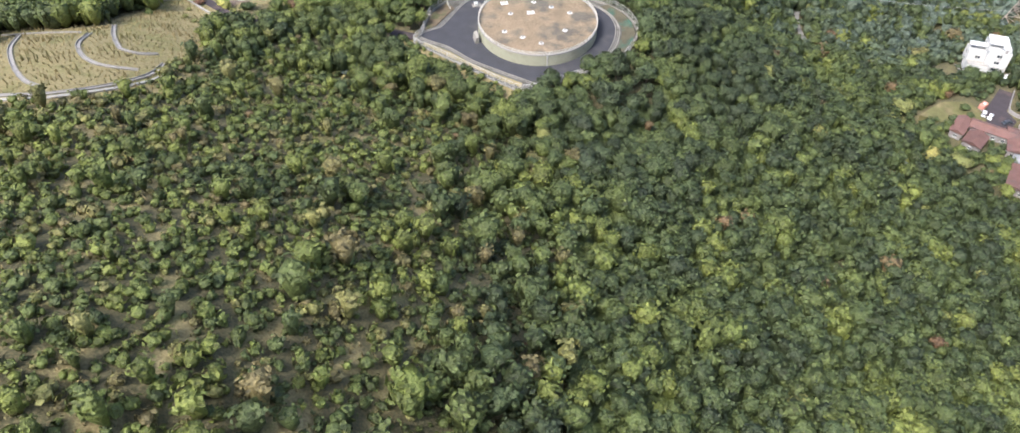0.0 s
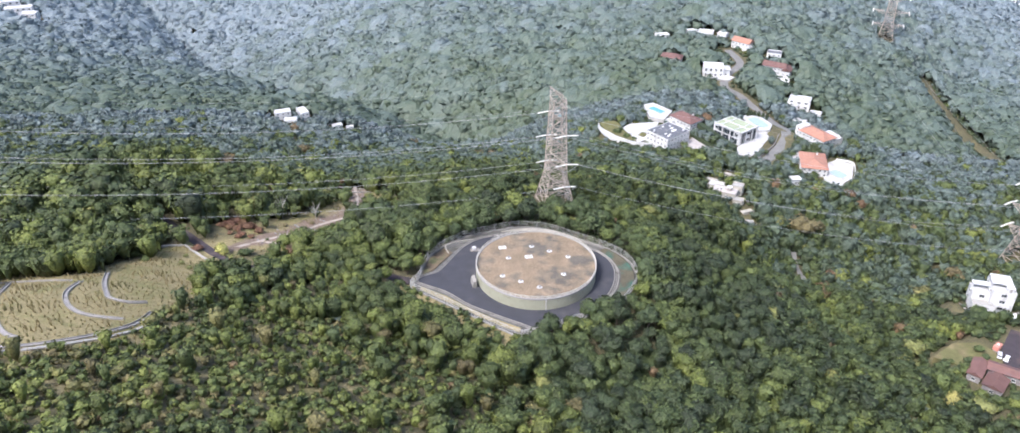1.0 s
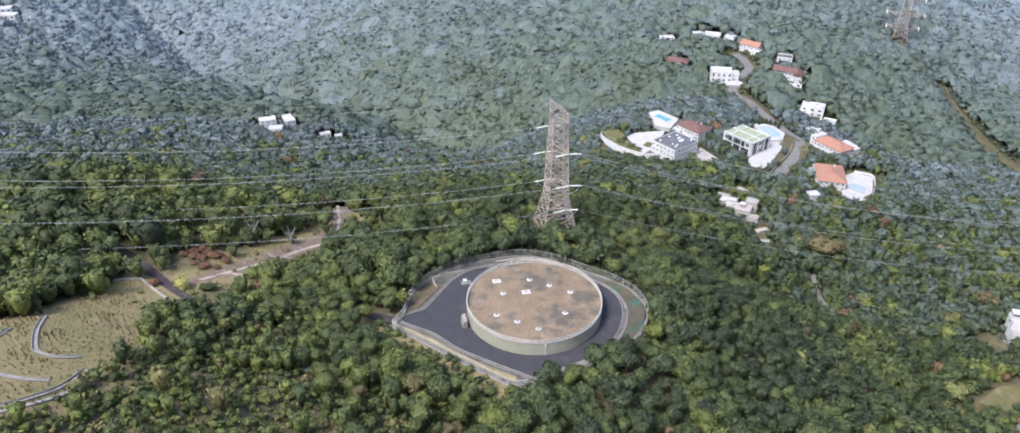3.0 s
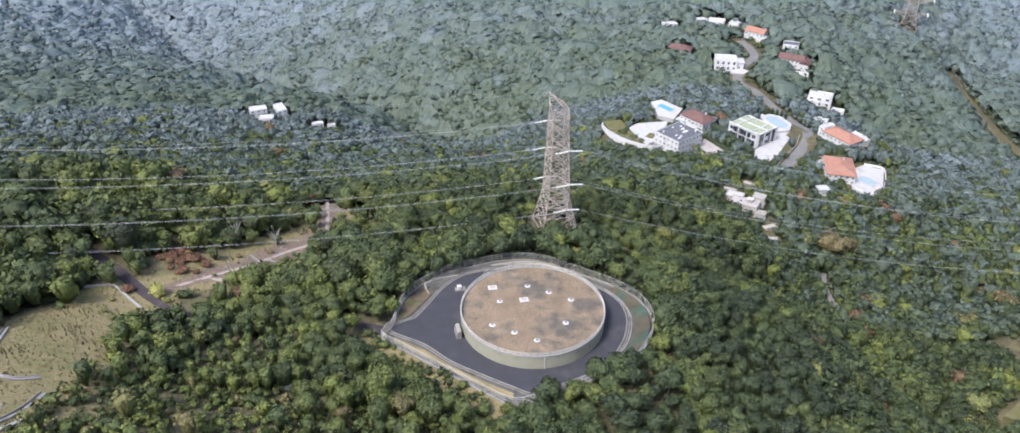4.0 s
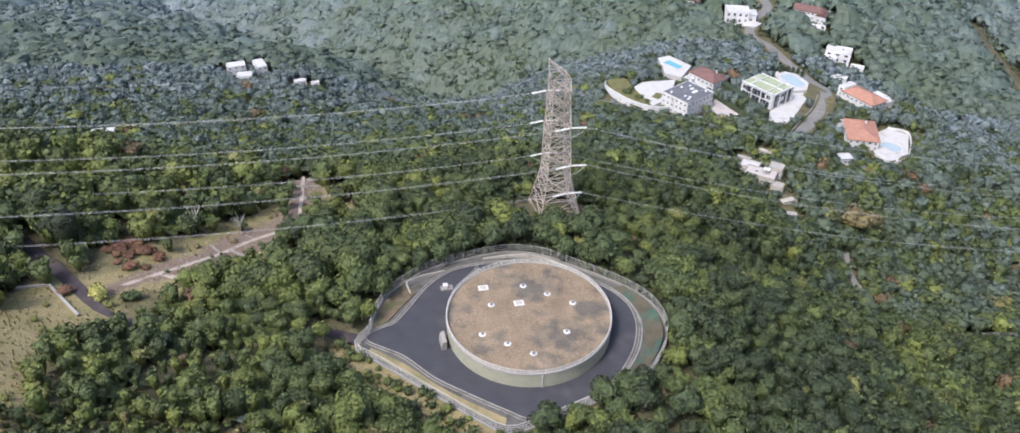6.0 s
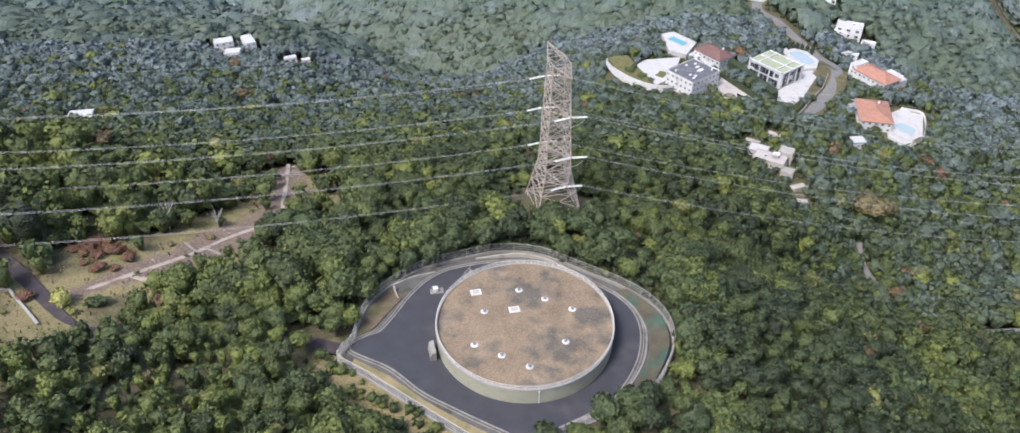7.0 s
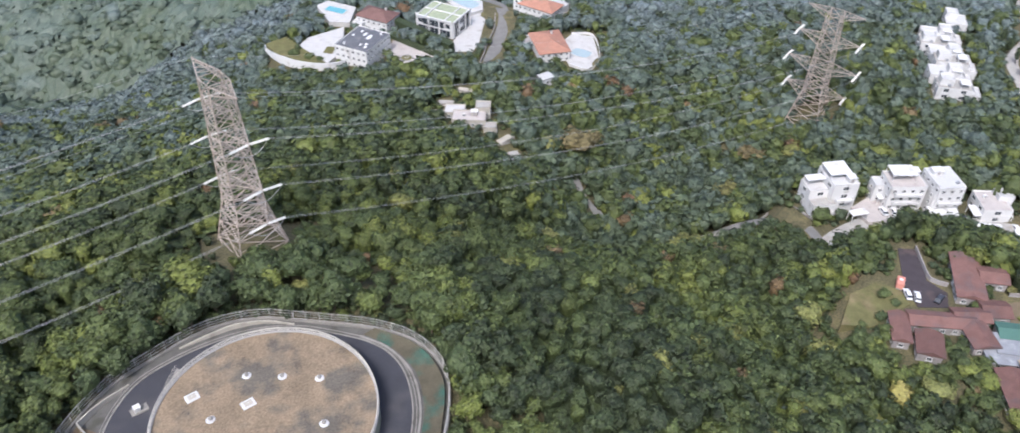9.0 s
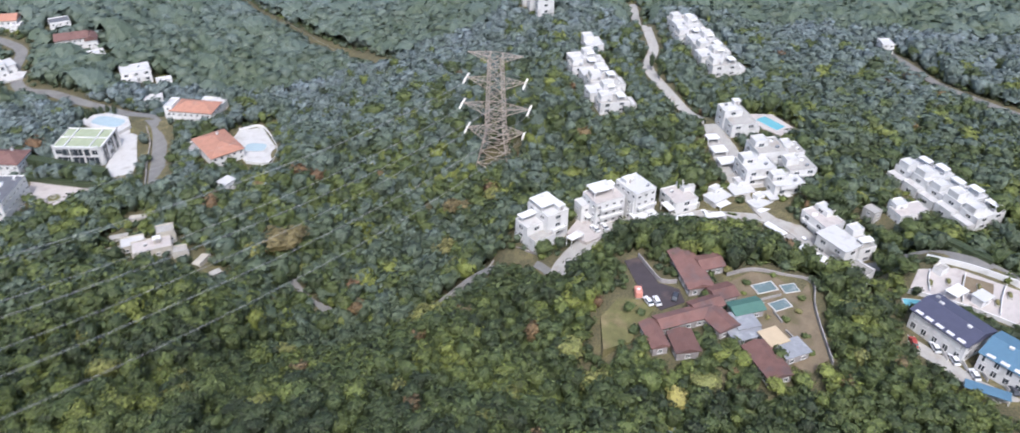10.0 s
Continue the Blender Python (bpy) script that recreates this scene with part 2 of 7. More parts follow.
def patches(x, y, s, seed):
    """Smooth random patches, 0 to 1."""
    r = np.random.RandomState(seed)
    out = 0
    for k in range(6):
        a, f, ph = r.rand() * 6.28, (0.5 + r.rand()) / s, r.rand() * 6.28
        out = out + np.sin((x * math.cos(a) + y * math.sin(a)) * f * 6.28 + ph + 1.5 * np.sin((y * math.cos(a) - x * math.sin(a)) * f * 4 + ph))
    return np.clip(0.5 + out / 6, 0, 1)


TRACK = [(-106, 8), (-102, 13), (-96.5, 19.5), (-86, 32.8), (-79.5, 43.5), (-73, 51), (-70.3, 61), (-72.5, 72), (-74.5, 82), (-78, 97), (-81, 110)]


def beside_track(x, y, reach):
    """1 on the track, falling to 0 at some distance that wanders."""
    fx, fy = np.asarray(x, float), np.asarray(y, float)
    d = np.full(fx.shape, 1e9)
    for (ax, ay), (bx, by) in zip(TRACK[:-1], TRACK[1:]):
        t = np.clip(((fx - ax) * (bx - ax) + (fy - ay) * (by - ay)) / ((bx - ax) ** 2 + (by - ay) ** 2), 0, 1)
        d = np.minimum(d, np.hypot(fx - ax - t * (bx - ax), fy - ay - t * (by - ay)))
    return np.clip(1.25 - d / (reach * (0.45 + 1.1 * patches(fx, fy, 30, 41))), 0, 1)


def scrubby(x, y):
    """The near hill west of the yard carries low scrub instead of trees."""
    return np.clip((15 - x) / 50, 0, 1) * np.clip((-34 - y) / 30, 0, 1)


def dryness(x, y):
    """How open and grassy the ground is: the terraces, the track's sides and gaps in the scrub."""
    x, y = np.asarray(x, float), np.asarray(y, float)
    hill = np.clip((patches(x, y, 17, 17) - 0.5) * 4, 0, 1) * scrubby(x, y) * 0.55 * (y > -245) * (x > -190)
    gaps = np.clip((patches(x, y, 14, 23) - 0.72) * 6, 0, 1) * np.clip((np.hypot(x, y) - 60) / 20, 0, 1) * np.clip((120 - np.hypot(x - 60, y + 50)) / 40, 0, 1) * 0.1
    along = np.clip(((x + 42) * 34 + (y + 10) * -25) / 1781, 0, 1)
    off = np.hypot(x + 42 - 34 * along, y + 10 + 25 * along)
    verge_ = np.clip(1.5 - off / (3 + 5 * patches(x, y, 14, 29)), 0, 1)
    return np.maximum.reduce([soft_inside(x, y, OPEN_SLOPE, 5), hill, gaps, verge_, 0.95 * beside_track(x, y, 15)])


CLEAR_LINES = []      # (points, half width) kept free of trees
CLEAR_SPOTS = []      # (x, y, radius)


def mesh_of(name, verts, faces, material=None, smooth=False):
    me = bpy.data.meshes.new(name)
    me.from_pydata([tuple(v) for v in verts], [], [tuple(f) for f in faces])
    if material:
        me.materials.append(material)
    if smooth:
        me.polygons.foreach_set("use_smooth", [True] * len(me.polygons))
    me.update()
    return me


def strip(name, pts, width, material, lift=0.15, thick=0.35, z=None, step=2.0):
    """A paved ribbon of some thickness that follows the ground."""
    p = smooth_line(pts, step)
    d = np.gradient(p[:, :2], axis=0)
    d /= np.linalg.norm(d, axis=1)[:, None]
    n = np.stack([-d[:, 1], d[:, 0]], 1)
    if p.shape[1] > 2:
        zz = p[:, 2]
    else:
        zz = ground(p[:, 0], p[:, 1]) if z is None else np.full(len(p), float(z))
        for _ in range(3):
            zz = np.convolve(np.pad(zz, 2, mode="edge"), np.ones(5) / 5, "valid")
    V, F = [], []
    for (x, y), (nx, ny), h in zip(p[:, :2], n, zz):
        a, b = (x + nx * width / 2, y + ny * width / 2), (x - nx * width / 2, y - ny * width / 2)
        V += [(*a, h + lift), (*b, h + lift), (*b, h + lift - thick), (*a, h + lift - thick)]
    for i in range(len(p) - 1):
        k = 4 * i
        for j in range(4):
            F.append((k + j, k + (j + 1) % 4, k + 4 + (j + 1) % 4, k + 4 + j))
    e = 4 * (len(p) - 1)
    F += [(3, 2, 1, 0), (e, e + 1, e + 2, e + 3)]
    return new(name, mesh_of(name, V, F, material))


def build_ground():
    xs = np.concatenate([np.arange(-3000, -700, 150), np.arange(-700, -200, 14), np.arange(-200, 320, 3.5), np.arange(320, 760, 12), np.arange(760, 3001, 150)])
    ys = np.concatenate([np.arange(-2500, -260, 140), np.arange(-260, 310, 3.5), np.arange(310, 490, 5), np.arange(490, 950, 12), np.arange(950, 3501, 150)])
    X, Y = np.meshgrid(xs, ys)
    Z = np.maximum(ground(X, Y), -260)
    V = np.stack([X, Y, Z], -1).reshape(-1, 3)
    nx, ny = len(xs), len(ys)
    i = (np.arange(ny - 1)[:, None] * nx + np.arange(nx - 1)).ravel()
    F = np.stack([i, i + 1, i + nx + 1, i + nx], 1)
    ob = new("ground", mesh_of("ground", V, F.tolist(), SOIL, True))
    tended = kept_free(X.ravel(), Y.ravel()).reshape(X.shape)
    for nm, val in (("open", np.maximum(dryness(X, Y), 0.26 * tended)), ("bare", beside_track(X, Y, 7.5))):
        at = ob.data.attributes.new(nm, "FLOAT", "POINT")
        at.data.foreach_set("value", val.astype(np.float32).ravel())
    tagged(ob, "hilly ground of dark soil and low undergrowth", "ground", kind="structure")


# ---- woods ----
def crown_shape(rng, core, quads, leaf, flat=0.8, least=0.3):
    """A crown of radius 1: a lumpy dark heart with leaf clusters standing off it. Returns vertices and faces."""
    lobes = [(np.array([0, 0, 0.1]), 0.62)]
    for k in range(rng.randint(5, 8)):
        a, e = rng.rand() * 6.28, rng.rand() * 0.9
        rr = 0.36 + 0.16 * rng.rand()
        lobes.append((np.array([math.cos(a) * math.cos(e), math.sin(a) * math.cos(e), math.sin(e)]) * (0.55 + 0.15 * rng.rand()), rr))
    bm = bmesh.new()
    bmesh.ops.create_icosphere(bm, subdivisions=core, radius=1)
    V = np.array([v.co[:] for v in bm.verts])
    F = [[v.index for v in f.verts] for f in bm.faces]
    bm.free()

    def reach(d):
        best = least
        for c, r in lobes:
            b = c @ d
            q = b * b - c @ c + r * r
            if q > 0:
                best = max(best, b + math.sqrt(q))
        return best
    V = np.array([d * reach(d) * (0.86 if quads else 1.0) for d in V])
    verts, faces = list(V), [f for f in F if max(V[i][2] for i in f) > -0.3]
    while quads > 0:
        c, r = lobes[rng.randint(len(lobes))]
        d = rng.randn(3)
        d /= np.linalg.norm(d)
        if d[2] < -0.35:
            continue
        p = c + d * r * (0.9 + 0.22 * rng.rand())
        if any(np.linalg.norm(p - c2) < 0.8 * r2 for c2, r2 in lobes):
            continue
        nrm = d + rng.randn(3) * 0.24
        nrm /= np.linalg.norm(nrm)
        u = np.cross(nrm, rng.randn(3))
        u /= np.linalg.norm(u)
        w = np.cross(nrm, u)
        s = leaf * (0.6 + 0.8 * rng.rand())
        k = len(verts)
        verts += [p + u * s, p + w * s * 0.7, p - u * s - nrm * s * 0.3, p - w * s * 0.7]
        faces.append([k, k + 1, k + 2, k + 3])
        quads -= 1
    V = np.array(verts)
    V[:, 2] *= flat
    return V, faces


def kept_free(gx, gy):
    """True where roads, houses, pools and gardens, or the sight from the camera, keep the trees away."""
    out = np.zeros(gx.shape, bool)
    for pts, half in CLEAR_LINES:
        lo, hi = pts[:, :2].min(0) - half, pts[:, :2].max(0) + half
        idx = np.nonzero((gx > lo[0]) & (gx < hi[0]) & (gy > lo[1]) & (gy < hi[1]) & ~out)[0]
        if len(idx):
            d = np.hypot(gx[idx, None] - pts[None, :, 0], gy[idx, None] - pts[None, :, 1]).min(1)
            out[idx[d < half]] = True
    for sx, sy, r in CLEAR_SPOTS:
        out |= np.hypot(gx - sx, gy - sy) < r
    for poly, grow in CLEAR_POLYS:
        c = poly.mean(0)
        far = np.linalg.norm(poly - c, axis=1)[:, None]
        out |= in_poly(gx, gy, c + (poly - c) * (1 + grow / far))
    for m, dx, dy, hx, hy in CLEAR_BOXES:
        ux = m[0][0] * gx + m[0][1] * gy + m[0][3]
        uy = m[1][0] * gx + m[1][1] * gy + m[1][3]
        out |= (np.abs(ux - dx) < hx) & (np.abs(uy - dy) < hy)
    return out


def by_clearing(x, y, around=False):
    """1 for trees on the camera's side of a clearing, kept low so that it shows from there, 0 for those well inside the
    woods. around: on any side.
    """
    near = np.zeros(x.shape)
    # bearing of each tree from near the camera's last position
    out = np.arctan2(y + 100, x)
    for reach, v in ((11.0, 0.5), (7.0, 1.0), (3.5, 1.0)):
        for k in range(8 if around else 5):
            a = out + (k - 2) * (0.7854 if around else 0.45)
            hit = kept_free(x + reach * np.cos(a), y + reach * np.sin(a))
            near[hit] = np.maximum(near[hit], v)
    return near


def scatter(rng, x0, x1, y0, y1, cell, keep, loose=1.1):
    gx, gy = np.meshgrid(np.arange(x0, x1, cell), np.arange(y0, y1, cell))
    gx = gx.ravel() + (rng.rand(gx.size) - 0.5) * cell * loose
    gy = gy.ravel() + (rng.rand(gy.size) - 0.5) * cell * loose
    ok = keep(gx, gy)
    gx, gy = gx[ok], gy[ok]
    ok = ~kept_free(gx, gy)
    return gx[ok], gy[ok]


def in_view(x, y):
    return (x > -135 - 0.6 * (y + 215)) & (y > -235 + 0.75 * np.maximum(x - 40, 0) * (x < 190) + 112.5 * (x >= 190)) & (x < 720) & (y < 880) & ((x < 60 + 0.62 * (y + 240)) | (np.hypot(x, y + 85) < 640))


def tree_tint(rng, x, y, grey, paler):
    """Each tree's place on the leaf ramp; grey: the share of trees coloured in haze tones, paler: how far haze pales
    those.
    """
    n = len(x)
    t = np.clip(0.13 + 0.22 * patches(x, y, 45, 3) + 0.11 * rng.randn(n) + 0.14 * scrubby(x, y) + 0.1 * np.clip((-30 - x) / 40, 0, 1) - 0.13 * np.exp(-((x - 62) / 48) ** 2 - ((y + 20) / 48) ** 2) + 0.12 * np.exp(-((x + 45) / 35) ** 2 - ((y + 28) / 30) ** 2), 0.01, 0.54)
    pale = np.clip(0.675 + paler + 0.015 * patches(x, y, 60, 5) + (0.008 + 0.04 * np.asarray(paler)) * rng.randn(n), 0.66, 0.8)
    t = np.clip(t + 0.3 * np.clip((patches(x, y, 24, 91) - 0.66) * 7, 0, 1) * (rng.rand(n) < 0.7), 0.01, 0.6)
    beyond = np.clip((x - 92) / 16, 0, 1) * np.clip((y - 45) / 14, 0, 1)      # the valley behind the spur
    # trees there are greyed as well, as if behind haze
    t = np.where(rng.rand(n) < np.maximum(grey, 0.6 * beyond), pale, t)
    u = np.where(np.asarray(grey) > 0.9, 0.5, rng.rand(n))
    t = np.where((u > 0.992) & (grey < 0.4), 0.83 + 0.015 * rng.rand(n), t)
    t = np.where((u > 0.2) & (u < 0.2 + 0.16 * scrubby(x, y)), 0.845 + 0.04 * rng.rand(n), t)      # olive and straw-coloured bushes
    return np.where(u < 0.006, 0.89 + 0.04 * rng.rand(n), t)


def wood(name, label, rng, px, py, size, shapes, rise, lift, grey=0.1, paler=0.0, leaf=None):
    """One mesh of many crowns standing on the ground."""
    tint = tree_tint(rng, px, py, grey, paler)
    gz = ground(px, py)
    turn = rng.rand(len(px)) * 6.28
    pick = rng.randint(len(shapes), size=len(px))
    VV, FQ, LT, TT, base = [], [], [], [], 0
    for k, (V, F) in enumerate(shapes):
        ids = np.nonzero(pick == k)[0]
        if not len(ids):
            continue
        c, s = np.cos(turn[ids])[:, None], np.sin(turn[ids])[:, None]
        sz = size[ids][:, None]
        tall = (0.9 + 0.35 * rng.rand(len(ids)))[:, None]
        up = (rise * size[ids] + (lift + 0 * size)[ids])[:, None]
        low = np.minimum(V[:, 2], 0) / -V[:, 2].min() * (up + 0.4)      # the lower leaves hang down to the ground
        P = np.stack([(V[:, 0] * c - V[:, 1] * s) * sz + px[ids][:, None], (V[:, 0] * s + V[:, 1] * c) * sz + py[ids][:, None],
                      np.maximum(V[:, 2], 0) * sz * tall + low + gz[ids][:, None] + up], -1)
        VV.append(P.reshape(-1, 3))
        TT.append(np.repeat(tint[ids], len(V)))
        flat = np.concatenate([np.array(f) for f in F])
        lens = np.array([len(f) for f in F])
        off = base + np.arange(len(ids)) * len(V)
        FQ.append((flat[None, :] + off[:, None]).ravel())
        LT.append(np.tile(lens, len(ids)))
        base += len(ids) * len(V)
    V, loops, lens, tint = np.concatenate(VV), np.concatenate(FQ), np.concatenate(LT), np.concatenate(TT)
    me = bpy.data.meshes.new(name)
    me.vertices.add(len(V))
    me.vertices.foreach_set("co", V.ravel())
    me.loops.add(len(loops))
    me.loops.foreach_set("vertex_index", loops.astype(np.int32))
    me.polygons.add(len(lens))
    me.polygons.foreach_set("loop_start", np.concatenate([[0], np.cumsum(lens)[:-1]]).astype(np.int32))
    me.polygons.foreach_set("loop_total", lens.astype(np.int32))
    me.materials.append(leaf or LEAF)
    at = me.attributes.new("tint", "FLOAT", "POINT")
    at.data.foreach_set("value", tint.astype(np.float32))
    me.update(calc_edges=True)
    me.validate()
    ob = new(name, me)
    tagged(ob, label, "woods", kind="stuff")
    return ob


def canopy(name, label, rng, px, py, size, cell, rise, lift, fill, grey, paler, keep=None, leaf=None):
    """The closed roof of a wood as one rough sheet: every crown a dome, the hollows between them filled with leaves to a share of the crowns' height."""
    tint = tree_tint(rng, px, py, grey, paler)
    top = (rise * size + lift) * (0.72 + 0.62 * rng.rand(len(px)))
    x0, y0 = px.min() - 8, py.min() - 8
    nx, ny = int((px.max() + 8 - x0) / cell) + 1, int((py.max() + 8 - y0) / cell) + 1
    gx, gy = np.meshgrid(x0 + cell * np.arange(nx), y0 + cell * np.arange(ny))
    gx, gy = gx + (rng.rand(ny, nx) - 0.5) * cell * 0.6, gy + (rng.rand(ny, nx) - 0.5) * cell * 0.6
    fx, fy = gx.ravel(), gy.ravel()
    ix, iy = ((px - x0) / cell).round().astype(int), ((py - y0) / cell).round().astype(int)
    best, hue = np.full(nx * ny, -1e9), np.zeros(nx * ny)
    w = int(size.max() * 1.25 / cell) + 1
    for i in range(-w, w + 1):
        for j in range(-w, w + 1):
            ok = (ix + i >= 0) & (ix + i < nx) & (iy + j >= 0) & (iy + j < ny)
            k = (iy[ok] + j) * nx + ix[ok] + i
            q = ((fx[k] - px[ok]) ** 2 + (fy[k] - py[ok]) ** 2) / (1.2 * size[ok]) ** 2
            h = np.where(q < 1, np.maximum(top[ok] * (1 - (1 - fill) * q), 0.4), -1e9)
            np.maximum.at(best, k, h)
            won = (best[k] == h) & (h > 0)
            hue[k[won]] = tint[ok][won]
    cover = best > 0
    cover[cover] = ~kept_free(fx[cover], fy[cover])
    if keep is not None:
        cover &= keep(fx, fy)
    best = best + (rng.rand(nx * ny) - 0.5) * 0.5 * cell
    i = (np.arange(ny - 1)[:, None] * nx + np.arange(nx - 1)).ravel()
    F = np.stack([i, i + 1, i + nx + 1, i + nx], 1)
    F = F[cover[F].all(1)]
    used, back = np.unique(F, return_inverse=True)
    V = np.stack([fx[used], fy[used], ground(fx[used], fy[used]) + best[used]], 1)
    me = mesh_of(name, V, back.reshape(-1, 4).tolist(), leaf or CANOPY_LEAF)
    at = me.attributes.new("tint", "FLOAT", "POINT")
    at.data.foreach_set("value", hue[used].astype(np.float32))
    return tagged(new(name, me), label, "woods", kind="stuff")


def reach_from_flight(x, y):
    return np.hypot(x, y + 150)


def build_woods():
    rng = np.random.RandomState(7)
    near_shapes = [crown_shape(rng, 1, 46, 0.18) for _ in range(14)]
    low_shapes = [crown_shape(rng, 1, 18, 0.26, 0.75) for _ in range(10)]
    mid_shapes = [crown_shape(rng, 1, 24, 0.22, 0.72, 0.5) for _ in range(12)]
    far_shapes = [crown_shape(rng, 1, 10, 0.26, 0.7, 0.5) for _ in range(12)]
    fence = np.array([p[:2] for p in FENCE])
    CLEAR_POLYS.append((fence, 1.2))
    bank = smooth_line([(-43, -14), (-35, -19), (-27, -25), (-18, -31), (-9, -37)], 1.5)
    CLEAR_LINES.append((bank, 5.5))
    x, y = scatter(rng, -260, 330, -240, 140, 3.55, lambda a, b: in_view(a, b) & (reach_from_flight(a, b) < 265))
    keep = rng.rand(len(x)) > np.maximum(0.8 * dryness(x, y), 0.9 * scrubby(x, y))
    x, y = x[keep], y[keep]
    big = patches(x, y, 38, 61)
    size = np.clip(1.75 + 1.3 * big + 0.55 * rng.randn(len(x)), 1.1, 4.4)
    # broader trees stand round the track and west of the yard
    broad = (x < -40) & (y > -6) & ~((x > -100) & (y < 6))
    size = size * 1.1 * (1 - 0.3 * np.clip((x + 112) / 8, 0, 1) * np.clip((-50 - x) / 12, 0, 1) * np.clip((4 - y) / 8, 0, 1))
    keep = ~broad | (rng.rand(len(x)) < 0.55)
    x, y, size = x[keep], y[keep], np.where(broad, size * 1.45, size)[keep]
    edge = np.maximum.reduce([by_clearing(x, y) * (x > 100), beside_track(x, y, 20), np.clip((24 - np.hypot(x - 9.6, y - 62)) / 10, 0, 1)])
    size = size * (1 - 0.4 * edge)
    # the trees round the yard stand as single things
    order = np.argsort(np.hypot(x - TX, y - TY))[:300]
    own = np.clip((tree_tint(rng, x[order], y[order], 0, 0) - 0.03) / 0.55 * 24, 0, 23).astype(int)
    for i, k in zip(order, own):
        tree(x[i], y[i], size[i] * 1.12, "green broadleaf tree in the woods round the yard", CROWNS[k], "trees round the yard", 1.25 - 0.35 * edge[i])
    rest = np.ones(len(x), bool)
    rest[order] = False
    full = np.zeros(len(x), bool)
    weight = np.where(rest, np.hypot(x - TX, (y - TY) * 0.9) - 14 * size, 1e9)
    full[np.argsort(weight)[:620]] = True
    rest &= ~full
    full_shapes = [crown_shape(rng, 2, 190, 0.1, 0.85) for _ in range(14)]
    wood("yard_woods", "green leafy broadleaf trees on the slopes round the yard", rng, x[full], y[full], size[full], full_shapes, 1.0, 2.0 * (1 - edge[full]), 0.0)
    wood("near_woods", "dense green broadleaf trees on the near hillside", rng, x[rest], y[rest], size[rest], near_shapes, 1.0, 2.2 * (1 - edge[rest]), 0.0)
    CLEAR_LINES.pop()
    canopy("near_understorey", "leafy understorey between the near trees", rng, x[rest | full], y[rest | full], size[rest | full] * 1.3, 2.2, 0.6, 0.4, 0.2, 0.0, 0.0, lambda a, b: (dryness(a, b) < 0.2) & (scrubby(a, b) < 0.25))

    def on_bank(a, b):
        return np.min([np.hypot(a - p, b - q) for p, q in bank[::2]], axis=0) < 7.5
    x, y = scatter(rng, -200, 40, -240, -5, 1.9, lambda a, b: in_view(a, b) & ((scrubby(a, b) > 0.1) | on_bank(a, b)))
    keep = rng.rand(len(x)) > 0.1 + np.where(on_bank(x, y), 0.2, 0.5) * dryness(x, y)
    x, y = x[keep], y[keep]
    size = np.clip(1.2 + 0.45 * rng.randn(len(x)), 0.5, 2.4) * np.where(on_bank(x, y), 1.05, 1)
    wood("hill_scrub", "low green and olive scrub on the near hill", rng, x, y, size, low_shapes, 0.6, 0.0, 0.0)
    x, y = scatter(rng, -420, 520, -200, 380, 4.2, lambda a, b: in_view(a, b) & (reach_from_flight(a, b) >= 265) & (reach_from_flight(a, b) < 500))
    size = np.clip(3.0 + 1.1 * patches(x, y, 60, 71) + 0.8 * rng.randn(len(x)), 1.8, 5.6)
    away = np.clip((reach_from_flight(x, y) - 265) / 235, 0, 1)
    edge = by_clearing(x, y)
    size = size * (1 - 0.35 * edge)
    # grey and paler grow with distance, which paints haze into the leaves
    wood("valley_woods", "dense broadleaf woods down the valley sides, greyed for haze", rng, x, y, size, mid_shapes, 0.7, 2.6 * (1 - 0.8 * edge), 0.25 + 0.75 * away, 0.015 + 0.07 * away, FINE_LEAF)
    canopy("valley_understorey", "leafy understorey that fills the valley woods, greyed for haze", rng, x, y, size * 1.2, 2.3, 0.65, 1.2 * (1 - edge), 0.3, 0.25 + 0.75 * away, 0.015 + 0.07 * away)
    x, y = scatter(rng, -800, 720, -200, 880, 6.6, lambda a, b: in_view(a, b) & (reach_from_flight(a, b) >= 500), 0.85)
    size = np.clip(4.6 + 1.3 * patches(x, y, 70, 83) + 1.3 * rng.randn(len(x)), 2.4, 9)
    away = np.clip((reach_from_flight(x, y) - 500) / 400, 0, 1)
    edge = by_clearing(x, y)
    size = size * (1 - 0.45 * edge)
    # every far crown takes a haze tone, paler the farther off
    wood("far_woods", "dense woods on the far hillsides, greyed and paled for haze", rng, x, y, size, far_shapes, 0.7, 1.5 * (1 - edge), 1.0, 0.035 + 0.08 * away ** 1.3, SOFT_LEAF)
    # this sheet lightens the shaded gaps between crowns, as haze would
    canopy("far_understorey", "leafy understorey that fills the far woods, paled for haze", rng, x, y, size * 1.2, 3.0, 0.86, 1.1 * (1 - edge), 0.47, 1.0, 0.035 + 0.08 * away ** 1.3, None, SOFT_LEAF)

    x, y = scatter(rng, -220, 480, -140, 480, 3.3, lambda a, b: in_view(a, b) & (reach_from_flight(a, b) >= 200) & (a > 60))
    keep = by_clearing(x, y, True) > 0.9
    x, y = x[keep], y[keep]
    size = np.clip(1.7 + 0.5 * rng.randn(len(x)), 0.9, 2.8)
    wood("garden_shrubs", "low green shrubs filling the edges of gardens and lanes", rng, x, y, size, low_shapes, 0.35, 0.0, 0.2)
    ring_ = closed(FENCE, 1.0)[:, :2]

